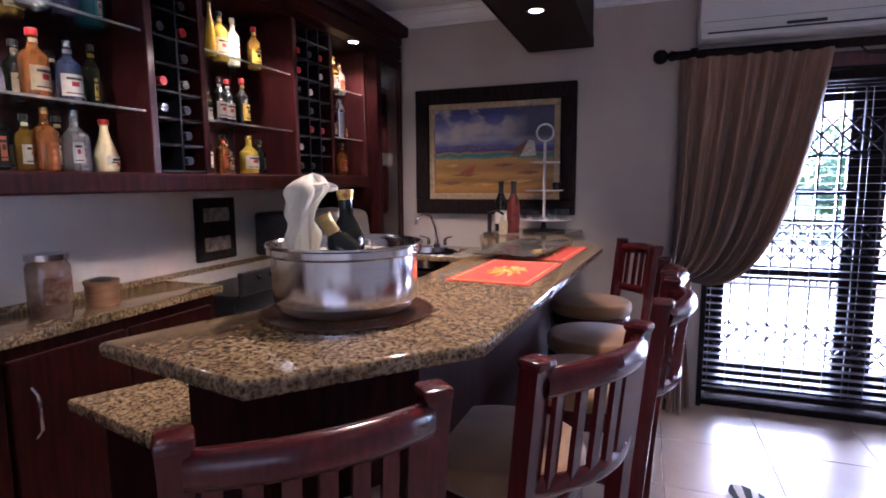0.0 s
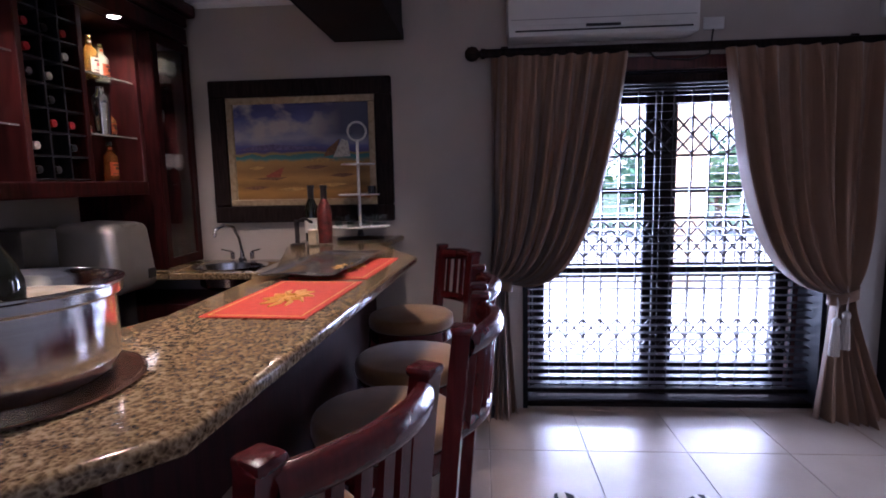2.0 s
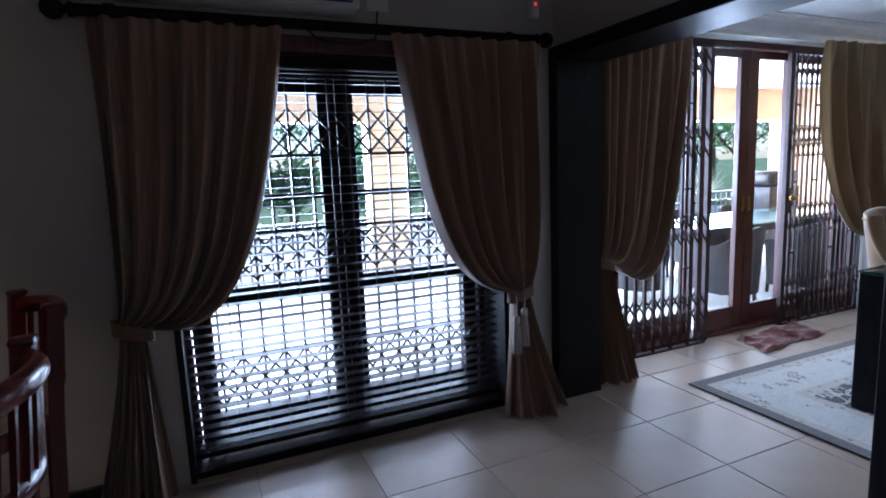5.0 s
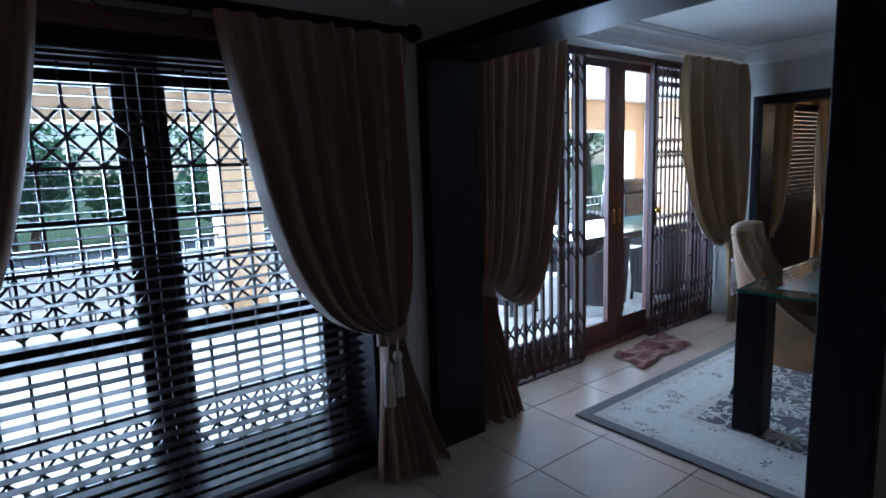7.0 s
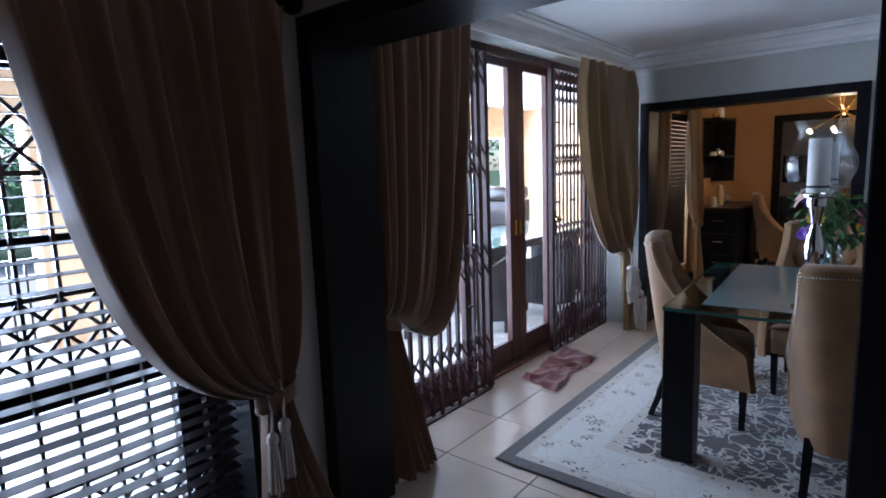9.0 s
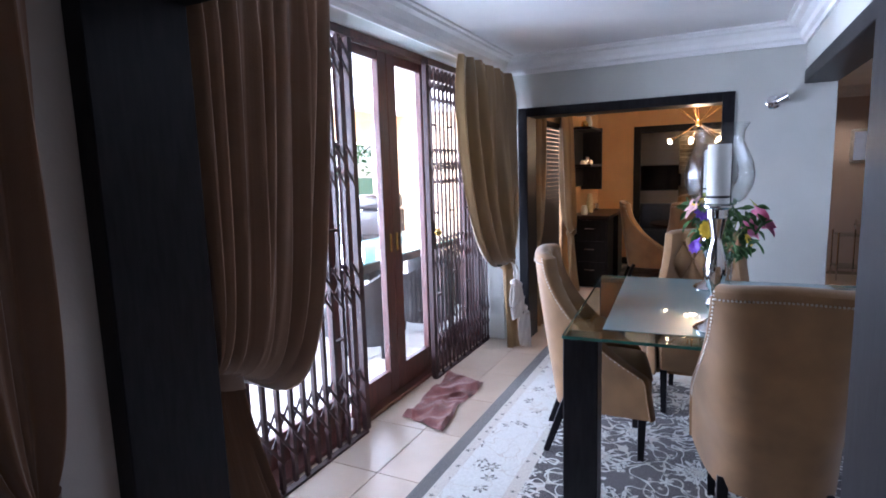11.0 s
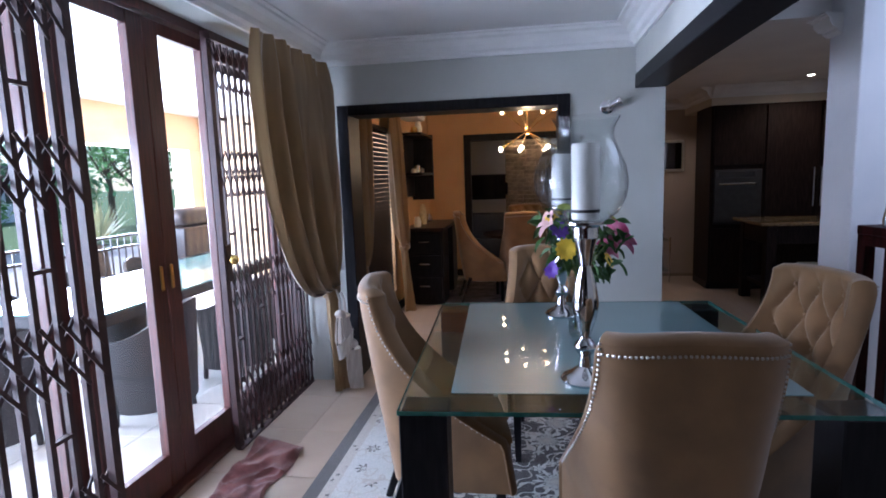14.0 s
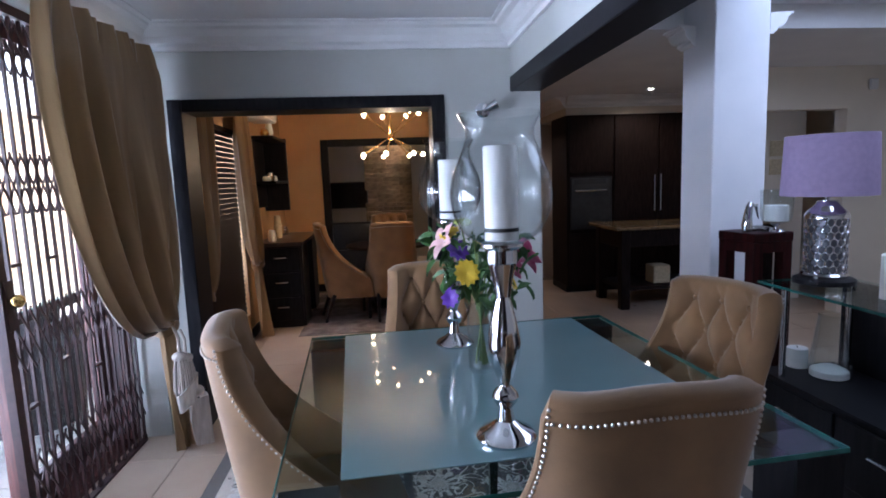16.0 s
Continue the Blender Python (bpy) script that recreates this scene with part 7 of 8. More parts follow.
# ---- kitchen ----
_k = thing("tall_cupboards", "wall of tall dark wood kitchen cupboards with oven", "cupboard")
part("carcass", cbox(9.25, -2.6, 0.08, 9.85, 0.40, 2.2, 0.004), DARKWOOD, _k)
part("plinth", cbox(9.3, -2.6, 0, 9.85, 0.40, 0.08), BLACKWOOD, _k)
for _i in range(5):
    _y = 0.39 - 0.58 * (_i + 1)
    if _i == 0:
        for _z0, _z1 in ((0.1, 0.75), (1.5, 2.18)):
            _d = part("cupboard_door", cbox(9.23, _y, _z0, 9.25, _y + 0.565, _z1, 0.004), DARKWOOD, _k)
        _d = part("oven", cbox(9.228, _y + 0.02, 0.8, 9.25, _y + 0.55, 1.45, 0.006), BLACK, _k)
        part("oven_handle", tube([(9.21, _y + 0.1, 1.28), (9.21, _y + 0.5, 1.28)], 0.012, 8), STEEL, _d)
        part("oven_display", cbox(9.224, _y + 0.1, 1.36, 9.229, _y + 0.5, 1.42), mat("oven_glass", (0.03, 0.03, 0.033), rough=0.15), _d)
    else:
        _d = part("cupboard_door", cbox(9.23, _y, 0.1, 9.25, _y + 0.565, 2.18, 0.004), DARKWOOD, _k)
        part("bar_handle", tube([(9.215, _y + (0.05 if _i % 2 else 0.55), 1.0), (9.215, _y + (0.05 if _i % 2 else 0.55), 1.45)], 0.009, 8), STEEL, _d)
structure("wall_kitchen_over", cbox(9.27, -1.5, 2.2, 10.4, 0.40, 2.42), CREAM, "cream bulkhead over the tall cupboards")
_k = thing("kitchen_island", "dark wooden kitchen island with a stone top", "island")
part("stone_top", cbox(8.2, -1.7, 0.87, 9.0, 0.22, 0.905, 0.006), GRANITE, _k)
for _x in (8.28, 8.9):
    for _y in (-1.55, 0.1):
        part("leg", cbox(_x - 0.05, _y - 0.05, 0, _x + 0.05, _y + 0.05, 0.87, 0.004), DARKWOOD, _k)
part("apron", cbox(8.26, -1.6, 0.68, 8.94, 0.14, 0.87, 0.004), DARKWOOD, _k)
part("low_shelf", cbox(8.28, -1.6, 0.2, 8.92, 0.1, 0.24), DARKWOOD, _k)
_t = thing("storage_basket", "pale storage box on the island shelf", "box", pose(8.5, -0.4, 0.24))
part("box_body", cbox(-0.1, -0.1, 0, 0.1, 0.1, 0.2, 0.01), LAB["cream"], _t)
_t = thing("chrome_trolley", "chrome framed drinks trolley by the kitchen wall", "trolley", pose(9.9, 0.85, 0))
for _x in (-0.2, 0.2):
    for _y in (-0.12, 0.12):
        part("post", tube([(_x, _y, 0.0), (_x, _y, 0.6)], 0.01, 8), CHROME, _t)
for _z in (0.15, 0.55):
    part("shelf", cbox(-0.2, -0.12, _z, 0.2, 0.12, _z + 0.012), TABLEGLASS, _t)
part("curl", tube([(0.2, -0.12, 0.6), (0.26, -0.12, 0.66), (0.2, -0.12, 0.72), (0.1, -0.12, 0.68)], 0.009, 8), CHROME, _t, smooth=True)
_t = thing("wall_mirror", "small wall mirror in a bowed silver frame", "mirror", pose(10.398, 0.6, 1.66, 0, 0, -90))
part("frame", box(bm_new(), -0.2, -0.03, -0.22, 0.2, 0.0, 0.22, 0.03, 3), mat("silver_leaf", (0.5, 0.49, 0.46), (0.4, 0.39, 0.36), 0.35, 0.35, scale=20), _t, smooth=True)
part("mirror_glass", cbox(-0.16, -0.034, -0.18, 0.16, -0.029, 0.18), CHROME, _t)
_t = thing("downlight", "small round ceiling downlight in the kitchen", "downlight", pose(8.77, -0.43, 2.416))
part("ring", lathe([(0.03, 0.0), (0.042, -0.004), (0.046, 0.0)], 16), CHROME, _t)
part("lens", lathe([(0, -0.002), (0.03, -0.002)], 16), GLOW, _t)

# ---- second dining room ----
_t = thing("second_rug", "pale patterned rug under the second dining table", "rug", pose(9.0, 2.7, 0))
part("rug_surface", cbox(-1.0, -0.85, 0.002, 1.0, 0.85, 0.01, 0.003), mat("pale_worn_rug", (0.30, 0.27, 0.27), (0.13, 0.11, 0.12), 0.95, scale=7, bump=0.4, bscale=200), _t)
_c2 = copy_thing(_vc, pose(8.62, 3.42, 0, 0, 0, -168))
_c3 = copy_thing(_vc, pose(8.28, 2.58, 0, 0, 0, -86))
_c4 = copy_thing(_vc, pose(10.0, 2.6, 0, 0, 0, 95))
for _o in (_c2, _c3, _c4):
    tagged(_o, "beige velvet dining chair in the second room", "chair", "chairs in the second room")
_t = thing("second_table", "dark round dining table in the second room", "table", pose(9.2, 2.62, 0))
part("tabletop", lathe([(0, 0.72), (0.5, 0.72), (0.51, 0.735), (0.5, 0.75), (0, 0.75)], 40), DARKWOOD, _t, smooth=True)
part("pedestal", lathe([(0, 0.01), (0.25, 0.01), (0.25, 0.04), (0.08, 0.08), (0.07, 0.7), (0.15, 0.72)], 28), DARKWOOD, _t, smooth=True)
_t = thing("sputnik_chandelier", "brass sputnik chandelier with glowing round bulbs", "chandelier", pose(8.3, 2.55, 1.93))
part("rod", tube([(0, 0, 0), (0, 0, 0.52)], 0.007, 8), BRASS, _t)
part("hub", sphere(0.035, (0, 0, 0)), BRASS, _t, smooth=True)
part("canopy", lathe([(0, 0.5), (0.05, 0.5), (0.05, 0.52), (0, 0.52)], 18), BRASS, _t)
BULB = mat("warm_bulb", (1.0, 0.72, 0.35), glow=16.0)
_i = 0
for _el, _n in ((38, 7), (-30, 7)):
    for _k in range(_n):
        a, e = 2 * math.pi * (_k + 0.3) / _n, radians(_el)
        d = Vector((math.cos(a) * math.cos(e), math.sin(a) * math.cos(e), math.sin(e)))
        _am = part("arm", tube([d * 0.02, d * 0.34], 0.004, 6), BRASS, _t)
        part("socket", tube([d * 0.31, d * 0.35], 0.012, 8), BRASS, _am)
        part("bulb", sphere(0.022, tuple(d * 0.365), 1, None, 10, 8), BULB, _am, smooth=True)
_pt = new("chandelier_light", bpy.data.lights.new("chandelier_light", "POINT"))
_pt.data.energy, _pt.data.color, _pt.data.shadow_soft_size = 18, (1.0, 0.66, 0.32), 0.04
_pt.location = (8.3, 2.55, 1.78)
_t = thing("wall_desk", "dark wooden built-in desk with shelves above", "desk")
part("desk_top", cbox(8.35, 3.5, 0.86, 9.6, 3.98, 0.9, 0.004), DESKWOOD, _t)
part("pedestal", cbox(8.4, 3.52, 0, 8.8, 3.97, 0.86, 0.004), BLACKWOOD, _t)
part("pedestal", cbox(9.2, 3.52, 0, 9.58, 3.97, 0.86, 0.004), BLACKWOOD, _t)
for _i in range(3):
    _d = part("drawer", cbox(8.383, 3.54, 0.08 + 0.26 * _i, 8.4, 3.95, 0.32 + 0.26 * _i, 0.003), BLACKWOOD, _t)
    part("pull", tube([(8.375, 3.68, 0.22 + 0.26 * _i), (8.375, 3.8, 0.22 + 0.26 * _i)], 0.007, 6), STEEL, _d)
_t = thing("wall_shelf_unit", "black open wall shelves with small ornaments", "shelves")
part("side_panel", cbox(9.05, 3.72, 1.2, 9.1, 3.99, 2.0, 0.003), BLACKWOOD, _t)
part("back_panel", cbox(8.5, 3.965, 1.25, 9.05, 3.99, 1.95), BLACKWOOD, _t)
for _z in (1.5, 1.95):
    part("shelf", cbox(8.35, 3.72, _z, 9.05, 3.97, _z + 0.03, 0.003), BLACKWOOD, _t)
for _x, _z, _h, _m in ((8.5, 1.53, 0.05, WAX), (8.68, 1.53, 0.09, CHROME), (8.85, 1.53, 0.06, WAX), (8.8, 1.98, 0.16, WAX), (8.55, 1.98, 0.08, BRASS), (8.55, 0.9, 0.12, WAX), (8.9, 0.9, 0.25, LAB["cream"]), (9.3, 0.9, 0.1, CHROME)):
    solid("shelf_ornament", lathe([(0, 0), (0.04, 0), (0.045, _h * 0.5), (0.03, _h), (0, _h)], 14, None, (_x, 3.84, _z)), _m, "small pale ornament on the dark shelf", "ornament", smooth=True)
_t = thing("window_blind", "white slatted blind in the second room's window", "blind")
_sl2 = finish("slat", box(bm_new(), -0.64, -0.022, -0.001, 0.64, 0.022, 0.001, 0, 1, pose(0, 0, 0, 68)), BLIND)
for _i in range(38):
    _o = new("slat", _sl2)
    _o.parent = _t
    _o.location = (7.4, 4.03, 0.28 + 0.045 * _i)
part("headrail", cbox(6.76, 4.0, 1.96, 8.04, 4.06, 2.0), DARKWOOD, _t)
curtain("curtain", "gold silk curtain by the second room's window", 6.45, 7.0, 6.52, 2.2, 0.75, 3.92, SILK, (0.2, 0.8, 0.5, 0.1), (6.4, 6.7), 6, 6)
curtain("curtain", "gold silk curtain beside the wall desk", 8.25, 7.68, 8.12, 2.2, 0.75, 3.92, SILK, (0.2, 0.8, 0.5, 0.1), (8.26, 8.02), 5, 7)
solid("ceiling_ac", cbox(8.1, 3.75, 2.14, 8.8, 3.99, 2.36, 0.02, 2), PLASTIC, "white wall-mounted air conditioner in the second room", "air conditioner", smooth=True)
# living room beyond the far doorway
STONE = mat("stacked_stone", (0.30, 0.22, 0.14), (0.18, 0.13, 0.085), 0.85, scale=9, bump=0.6, bscale=40, rand=0.25)
structure("wall_living_far", cbox(13.4, 0.4, 0, 13.6, 5.0, 2.7), WALL, "grey wall of the far living room")
structure("wall_living_north", cbox(10.5, 4.6, 0, 13.6, 4.8, 2.7), CREAM, "plain wall closing the far living room")
structure("wall_living_south", cbox(10.5, 0.4, 0, 13.6, 0.6, 2.7), CREAM, "plain wall closing the far living room")
structure("ceiling_living", cbox(10.5, 0.4, 2.6, 13.6, 4.8, 2.7), WHITE, "plain ceiling of the far living room")
structure("floor_living", cbox(10.6, 0.4, -0.12, 13.6, 4.8, -0.004), TILE, "beige floor of the far living room")
_t = thing("stone_feature_wall", "stacked stone feature wall lit from above", "stone wall")
_rg = random.Random(3)
_sm = [finish("stone", cbox(0, -w / 2, 0, 0.05, w / 2, 0.075, 0.008), STONE) for w in (0.18, 0.24, 0.3)]
part("backing", cbox(13.33, 2.1, 0, 13.39, 3.0, 2.3), STONE, _t)
for _j in range(26):
    _y = 2.1
    while _y < 2.95:
        _k = _rg.randrange(3)
        _w = (0.18, 0.24, 0.3)[_k]
        _o = new("stone", _sm[_k])
        _o.parent = _t
        _o.location = (13.30 - _rg.uniform(0, 0.06), min(_y + _w / 2, 3.0 - _w / 2), 0.08 * _j + 0.05)
        _y += _w + 0.004
spot_lamp("feature_wall_spot", (13.12, 2.78, 2.5), (13.28, 2.78, 1.4), 34, (1.0, 0.68, 0.35), 60)
spot_lamp("feature_wall_spot", (13.12, 2.35, 2.5), (13.28, 2.35, 1.4), 34, (1.0, 0.68, 0.35), 60)
_t = thing("television", "black flat television on the far wall", "television", pose(13.3, 3.35, 1.25))
part("screen", cbox(0, -0.4, -0.25, 0.05, 0.4, 0.25, 0.006), BLACK, _t)
part("bezel", cbox(-0.004, -0.385, -0.235, 0.0, 0.385, 0.235), mat("screen_glass", (0.01, 0.01, 0.012), rough=0.08), _t)
_t = thing("far_armchair", "dark upholstered armchair in the far living room", "armchair", pose(12.0, 3.2, 0))
part("seat", cbox(-0.4, -0.4, 0.0, 0.4, 0.4, 0.42, 0.05, 3), BLACK, _t, smooth=True)
part("backrest", cbox(-0.45, -0.4, 0.4, -0.28, 0.4, 0.85, 0.05, 3), BLACK, _t, smooth=True)

# ---- outside: patio, railing, garden ----
PAVE = mat("pale_patio_tile", (0.60, 0.57, 0.52), (0.68, 0.65, 0.6), 0.55, scale=3, bump=0.2, bscale=60)
LAWN = mat("green_lawn", (0.05, 0.10, 0.025), (0.09, 0.15, 0.04), 0.9, scale=2, bump=0.8, bscale=60)
DRIVE = mat("pale_driveway_paving", (0.46, 0.43, 0.4), (0.54, 0.5, 0.47), 0.8, scale=6, bump=0.4, bscale=40)
_b = bm_new()
box(_b, -300, OUT_N, -0.2, 300, 400, -0.16)
box(_b, -300, -300, -0.2, -2.4, OUT_N, -0.16)
structure("ground", _b, LAWN, "green garden ground reaching the horizon")
structure("driveway", cbox(-14, 8.4, -0.17, 16, 16, -0.14), DRIVE, "pale paved driveway beyond the patio")
_pv = structure("patio_floor", cbox(-3.0, OUT_N, -0.16, 10.8, 8.3, -0.034), GROUT, "pale tiled patio floor")
# bar-side stretch is an unseen eave, sized to keep sun off the bar floor
structure("patio_ceiling", box(cbox(2.7, OUT_N, 2.56, 10.9, 8.6, 2.66), -3.0, OUT_N, 2.56, 2.7, 6.0, 2.66), WHITE, "white patio ceiling")
_b = bm_new()
box(_b, -3.0, 7.85, 2.03, 10.9, 8.15, 2.558)
structure("patio_beam", _b, TAN, "tan rendered beam along the patio edge")
for _i, (_x0, _x1) in enumerate(((-3.0, -2.5), (2.53, 3.0), (6.0, 6.35), (10.3, 10.9))):
    structure("patio_pier_%d" % (_i + 1), cbox(_x0, 7.84, -0.1, _x1, 8.16, 2.03, 0.01), TAN, "tan rendered patio pier")
structure("patio_end_wall", cbox(10.6, OUT_N, -0.1, 10.9, 7.84, 2.56), TAN, "tan rendered end wall of the patio")
structure("house_outer_wall", cbox(-3.0, OUT_N + 0.002, 2.3, 10.6, OUT_N + 0.05, 2.56), TAN, "tan rendered outer wall above the doors")
_t = thing("patio_railing", "dark steel patio railing with upright balusters", "railing")
for _x0, _x1 in ((-2.5, 2.53), (3.0, 6.0), (6.35, 10.3)):
    for _z in (0.06, 0.66, 0.81):
        part("rail", cbox(_x0, 7.98, _z, _x1, 8.02, _z + 0.03), IRON, _t)
_bal = finish("baluster", cbox(-0.008, 7.992, 0.06, 0.008, 8.008, 0.81), IRON)
for _i in range(100):
    _x = -2.4 + 0.127 * _i
    if not (2.5 < _x < 3.02 or 5.98 < _x < 6.37):
        _o = new("baluster", _bal)
        _o.parent = _t
        _o.location = (_x, 0, 0)
WICKER = mat("dark_grey_wicker", (0.05, 0.047, 0.05), (0.02, 0.019, 0.02), 0.6, scale=60, stretch=(1, 1, 3), bump=0.9, bscale=110)
_t = thing("patio_table", "long wicker patio table with a glass top", "table", pose(6.55, 5.55, -0.02))
part("glass_top", cbox(-1.5, -0.5, 0.73, 1.5, 0.5, 0.742, 0.003), mat("aqua_table_glass", (0.16, 0.36, 0.36), (0.2, 0.4, 0.4), 0.05, scale=3, coat=0.8), _t)
part("rim", box(box(cbox(-1.5, -0.5, 0.66, 1.5, -0.44, 0.728), -1.5, 0.44, 0.66, 1.5, 0.5, 0.728), -1.5, -0.44, 0.66, -1.44, 0.44, 0.728), WICKER, _t)
for _x in (-0.8, 0.8):
    part("pedestal", lathe([(0, 0.0), (0.24, 0.0), (0.18, 0.3), (0.2, 0.66), (0, 0.66)], 20), WICKER, _t, smooth=True, m=pose(_x, 0, 0))


def wicker_chair(m):
    t = thing("wicker_chair", "dark wicker tub chair on the patio", "chair", m, "patio chairs")

    def tub(u, v):
        a = math.pi * (1.25 * u - 0.125) + math.pi
        r = 0.27 + 0.04 * v
        top = 0.58 + 0.2 * math.sin(math.pi * u) ** 2
        return (r * math.cos(a), r * math.sin(a) * 0.95, 0.12 + (top - 0.12) * v)
    part("tub_back", sheet(tub, 40, 12, 0.03), WICKER, t, smooth=True)
    part("seat", lathe([(0, 0.36), (0.25, 0.36), (0.265, 0.39), (0.25, 0.42), (0, 0.425)], 26), WICKER, t, smooth=True)
    for k in range(4):
        a = math.pi / 4 + k * math.pi / 2
        part("leg", tube([(0.22 * math.cos(a), 0.22 * math.sin(a), 0.36), (0.24 * math.cos(a), 0.24 * math.sin(a), 0.0)], 0.018, 8), WICKER, t)
    return t


_wc = wicker_chair(pose(5.35, 4.98, -0.03, 0, 0, 10))
for _x, _y, _r in ((6.15, 4.85, -8), (6.95, 4.85, 5), (7.6, 4.9, 0), (5.6, 6.35, 175), (6.4, 6.35, 184), (7.3, 6.35, 180), (4.75, 5.6, -95)):
    copy_thing(_wc, pose(_x, _y, -0.03, 0, 0, _r))
_t = thing("braai_grill", "black steel barbecue grill at the patio edge", "grill", pose(9.2, 7.3, -0.03))
part("box_body", cbox(-0.35, -0.25, 0.55, 0.35, 0.25, 0.95, 0.02), IRON, _t)
part("hood", cbox(-0.35, -0.25, 0.95, 0.35, 0.25, 1.2, 0.08, 3), IRON, _t, smooth=True)
for _x in (-0.3, 0.3):
    part("leg", cbox(_x - 0.02, -0.2, 0, _x + 0.02, 0.2, 0.55), IRON, _t)



def leaf_mat(name, a, b):
    m = mat(name, a, b, 0.55, scale=3)
    n, l = m.node_tree.nodes, m.node_tree.links
    p, tr, mx = n["Principled BSDF"], n.new("ShaderNodeBsdfTranslucent"), n.new("ShaderNodeMixShader")
    l.new(p.inputs["Base Color"].links[0].from_socket, tr.inputs["Color"])
    mx.inputs[0].default_value = 0.7
    l.new(p.outputs[0], mx.inputs[1])
    l.new(tr.outputs[0], mx.inputs[2])
    l.new(mx.outputs[0], n["Material Output"].inputs[0])
    return m


FOLIAGE = [leaf_mat("garden_foliage", (0.13, 0.27, 0.10), (0.2, 0.36, 0.15)), leaf_mat("blue_green_foliage", (0.12, 0.26, 0.13), (0.18, 0.35, 0.19))]
BARK = mat("grey_bark", (0.10, 0.075, 0.055), (0.16, 0.12, 0.09), 0.9, scale=8, stretch=(1, 1, 0.3), bump=0.8)


def tree(x, y, h, spread, seed, label):
    rg = random.Random(seed)
    t = thing("tree", label, "tree", pose(x, y, -0.18), "garden trees")
    tr = tube([(0, 0, 0), (0.05, 0.02, h * 0.25), (-0.05, 0.06, h * 0.5), (0.0, 0.0, h * 0.75)], [0.16, 0.12, 0.09, 0.05], 9)
    tips = []
    for _ in range(11):
        a, e = rg.uniform(0, 6.28), rg.uniform(0.3, 1.2)
        z0 = h * rg.uniform(0.3, 0.65)
        p = Vector((math.cos(a) * math.cos(e), math.sin(a) * math.cos(e), math.sin(e))) * spread * rg.uniform(0.6, 1.0)
        tube([(0, 0, z0), (p.x * 0.5, p.y * 0.5, z0 + p.z * 0.4), (p.x, p.y, z0 + p.z)], [0.05, 0.035, 0.012], 6, tr)
        tips.append(Vector((p.x, p.y, z0 + p.z)))
        tips.append(Vector((p.x * 0.6, p.y * 0.6, z0 + p.z * 0.6)))
    part("trunk", tr, BARK, t, smooth=True)
    verts, faces = [], []
    for tip in tips:
        for _ in range(95):
            c = tip + Vector((rg.gauss(0, 1), rg.gauss(0, 1), rg.gauss(0, 0.75))) * spread * 0.22
            m = Euler((rg.uniform(-1, 1), rg.uniform(-1, 1), rg.uniform(0, 6.3))).to_matrix()
            s = rg.uniform(0.07, 0.15)
            k = len(verts)
            verts += [tuple(c + m @ Vector(q)) for q in ((-s, 0, 0), (0, -s * 0.45, s * 0.1), (s, 0, 0), (0, s * 0.45, s * 0.1))]
            faces.append((k, k + 1, k + 2, k + 3))
    me = bpy.data.meshes.new("crown")
    me.from_pydata(verts, [], faces)
    me.materials.append(FOLIAGE[seed % 2])
    o = new("crown", me)
    o.parent = t
    return t


for _i, (_x, _y, _h, _s) in enumerate(((-4, 19, 5.5, 2.6), (0.5, 18, 4.6, 2.4), (3.4, 20, 5.5, 2.6), (7, 21, 5.8, 2.8), (11, 19, 5.2, 2.6), (15, 17, 5.4, 2.7), (19.5, 16, 5.0, 2.6), (14, 24, 6.5, 3.2), (23, 20, 6, 3.0), (-8, 22, 6, 3.0))):
    tree(_x, _y, _h, _s, 20 + _i, "broad green garden tree with dense leaves")
_t = thing("fan_palm", "spiky pale green fan palm by the railing", "palm", pose(11.2, 10.4, -0.16))
part("trunk", tube([(0, 0, 0), (0, 0, 0.6)], [0.14, 0.1], 10), BARK, _t, smooth=True)
_b = bm_new()
_rg = random.Random(8)
for _i in range(70):
    a, e, ln = _rg.uniform(0, 6.28), _rg.uniform(-0.2, 1.4), _rg.uniform(0.6, 0.95)
    d = Vector((math.cos(a) * math.cos(e), math.sin(a) * math.cos(e), math.sin(e)))
    s = d.cross(Vector((0, 0, 1))).normalized() * 0.035
    c = Vector((0, 0, 0.65))
    q = [_b.verts.new(p) for p in (c + d * 0.05, c + d * ln * 0.5 + s, c + d * ln, c + d * ln * 0.5 - s)]
    _b.faces.new(q)
part("fronds", _b, mat("pale_palm_frond", (0.3, 0.36, 0.2), (0.4, 0.44, 0.28), 0.5, scale=8), _t)
_t = thing("neighbour_house", "low white house with a grey tiled roof", "house", pose(24, 33, -0.16))
part("wall", cbox(-7, -3, 0, 7, 3, 2.8), PLASTER, _t)
part("roof", prism([(-7.6, -3.6), (7.6, -3.6), (7.6, 3.6), (-7.6, 3.6)], 2.8, 3.0, 0, 1), mat("grey_roof_tile", (0.12, 0.12, 0.13), rough=0.8), _t)
for _x in (-4, 0, 4):
    _w = part("window", cbox(_x - 0.7, -3.04, 0.9, _x + 0.7, -2.99, 2.1), PLASTER, _t)
    part("pane", cbox(_x - 0.6, -3.06, 1.0, _x + 0.6, -3.03, 2.0), BLACK, _w)
for _i in range(16):
    # low shrubs along the drive
    tree(-13 + 2.0 * _i, 16.6 + 0.5 * (_i % 3), 1.7 + 0.25 * (_i % 4), 1.05, 60 + _i, "rounded green garden shrub beside the drive")
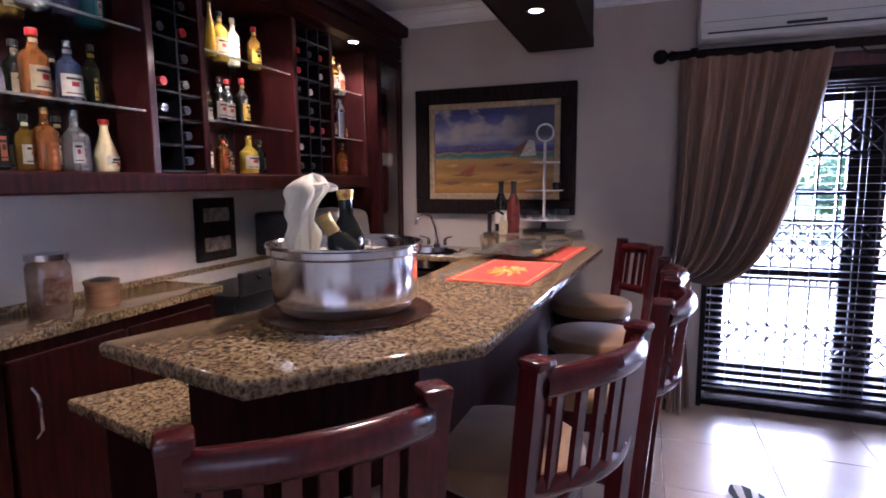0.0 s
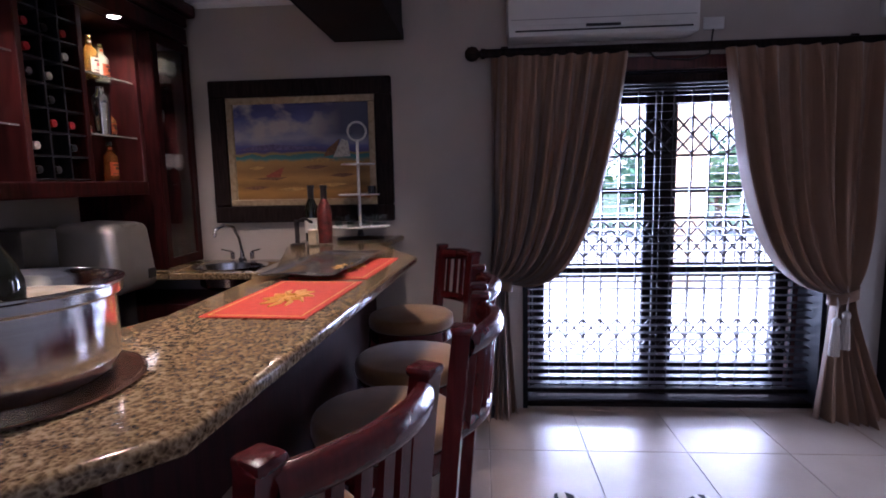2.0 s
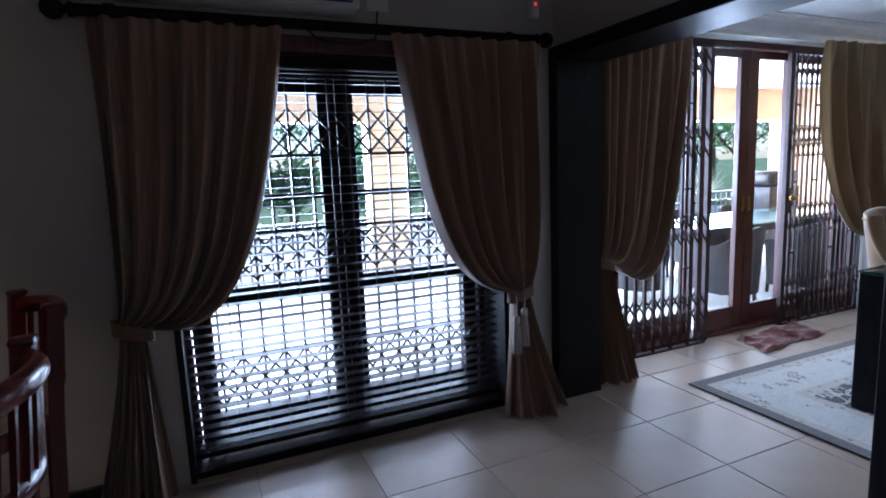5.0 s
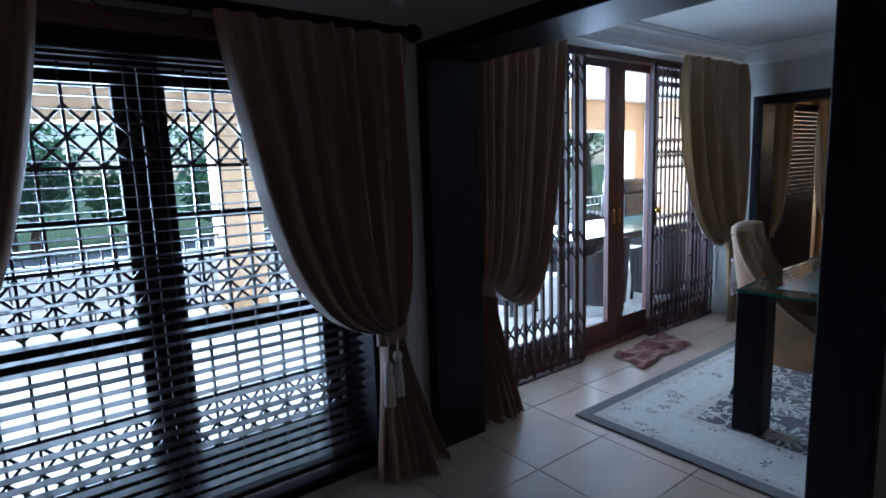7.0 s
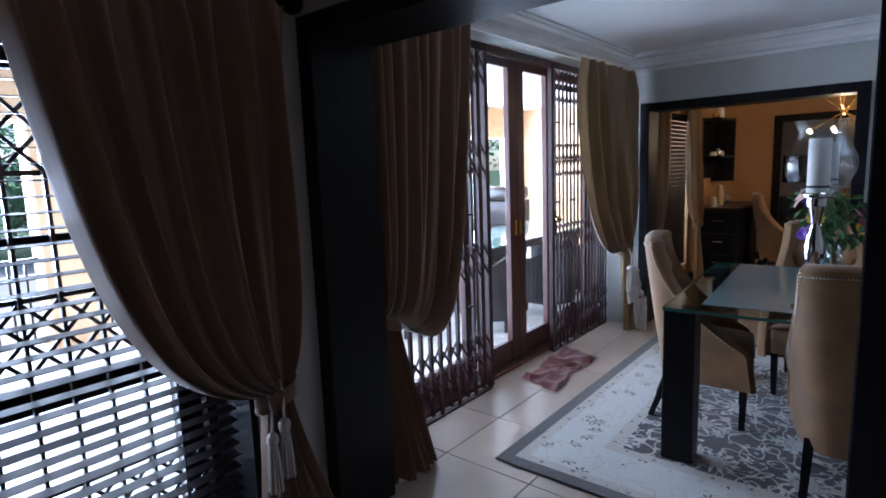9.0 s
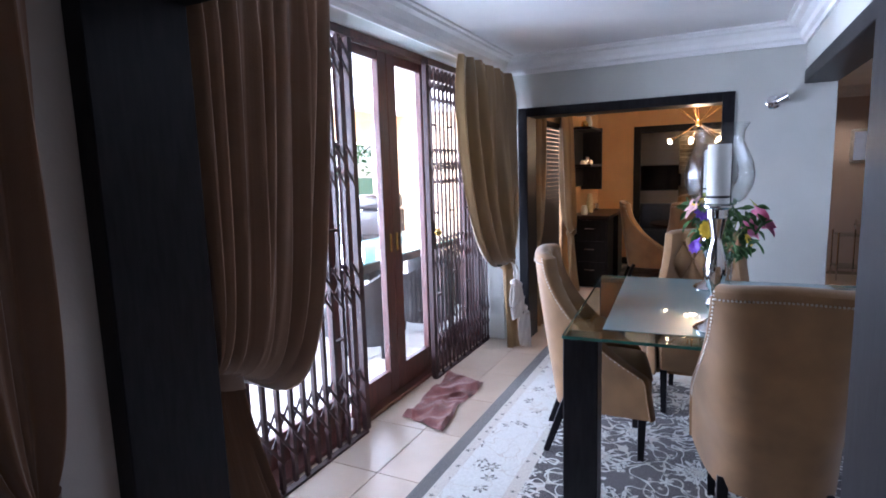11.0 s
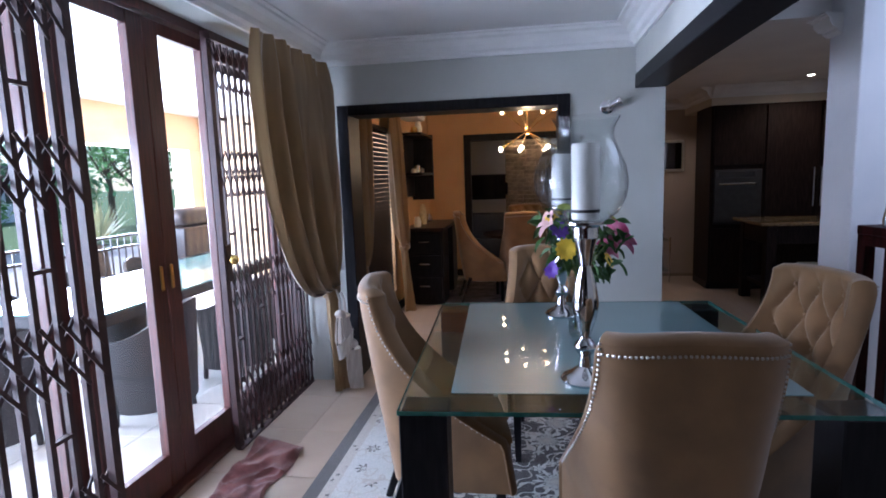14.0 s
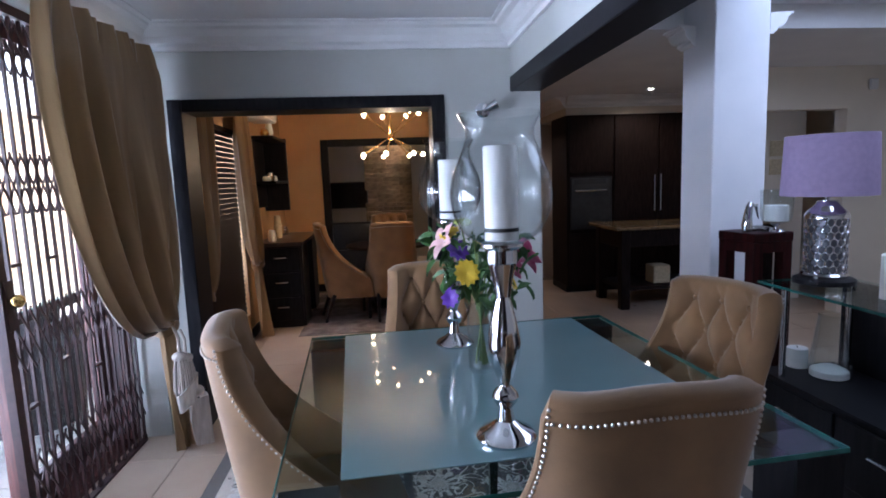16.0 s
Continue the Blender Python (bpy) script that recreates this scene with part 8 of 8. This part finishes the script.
# patio tiles
_pt = finish("patio_tile", cbox(-0.248, -0.248, -0.012, 0.248, 0.248, 0.0, 0.002), PAVE)
for _i in range(27):
    for _j in range(8):
        _o = new("patio_tile", _pt)
        _o.parent = _pv
        _o.location = (-2.7 + 0.5 * _i, 4.65 + 0.5 * _j - 0.02, -0.026)

# ---- zebra hide ----
_zm = ramp_mat("zebra_hide", "ShaderNodeTexVoronoi", 10, [(0.0, (0.02, 0.017, 0.015)), (0.5, (0.02, 0.017, 0.015)), (0.52, (0.55, 0.5, 0.43)), (1.0, (0.6, 0.55, 0.48))], rough=0.9)
_n, _l = _zm.node_tree.nodes, _zm.node_tree.links
_wv = _n.new("ShaderNodeTexWave")
_wv.bands_direction = "X"
_wv.inputs["Scale"].default_value, _wv.inputs["Distortion"].default_value, _wv.inputs["Detail"].default_value, _wv.inputs["Detail Scale"].default_value = 5.5, 3.5, 2.0, 1.2
_co = _n.new("ShaderNodeTexCoord")
_l.new(_co.outputs["Object"], _wv.inputs["Vector"])
_cr = _n.new("ShaderNodeValToRGB")
_cr.color_ramp.elements[0].position, _cr.color_ramp.elements[1].position = 0.47, 0.53
_cr.color_ramp.elements[0].color, _cr.color_ramp.elements[1].color = (0.02, 0.016, 0.014, 1), (0.56, 0.5, 0.42, 1)
_l.new(_wv.outputs["Fac"], _cr.inputs[0])
_l.new(_cr.outputs[0], _n["Principled BSDF"].inputs["Base Color"])


def _hide(u, v):
    # a skin with four legs spread from a long body
    a = 2 * math.pi * u
    r = 0.62 + 0.16 * math.cos(2 * a) + 0.2 * max(0, math.cos(4 * (a - math.pi / 4))) ** 3 + 0.03 * math.sin(7 * a) + 0.02 * math.sin(13 * a + 1)
    return (r * v * math.cos(a) * 0.6, r * v * math.sin(a) * 1.68, 0.003 + 0.006 * (1 - v) ** 0.3 + 0.002 * math.sin(9 * a) * v)


_t = thing("zebra_hide", "black and white striped zebra hide on the tiles", "hide rug", pose(0.8, 2.0, 0))
part("skin", sheet(_hide, 90, 12), _zm, _t, smooth=True)

# ---- floor tiles ----
_flo = bpy.data.objects["floor"]
_tile = finish("tile", cbox(-0.2482, -0.2482, -0.006, 0.2482, 0.2482, 0.0, 0.0015), TILE)
_rest = bm_new()
for _i in range(-6, 20):
    for _j in range(-13, 3):
        _x, _y = 0.42 + 0.5 * _i, 3.095 + 0.5 * _j
        if _y > 4.2 or _x > 10.3 or _x < -2.3 or _y < -2.9:
            continue
        if -1.2 < _x < 6.4 and _y > 0.5:
            _o = new("tile", _tile)
            _o.parent = _flo
            _o.location = (_x, _y, 0)
        else:
            box(_rest, _x - 0.2482, _y - 0.2482, -0.006, _x + 0.2482, _y + 0.2482, 0.0)
_o = part("tiles_beyond", _rest, TILE, _flo)
_o["kind"] = "stuff"
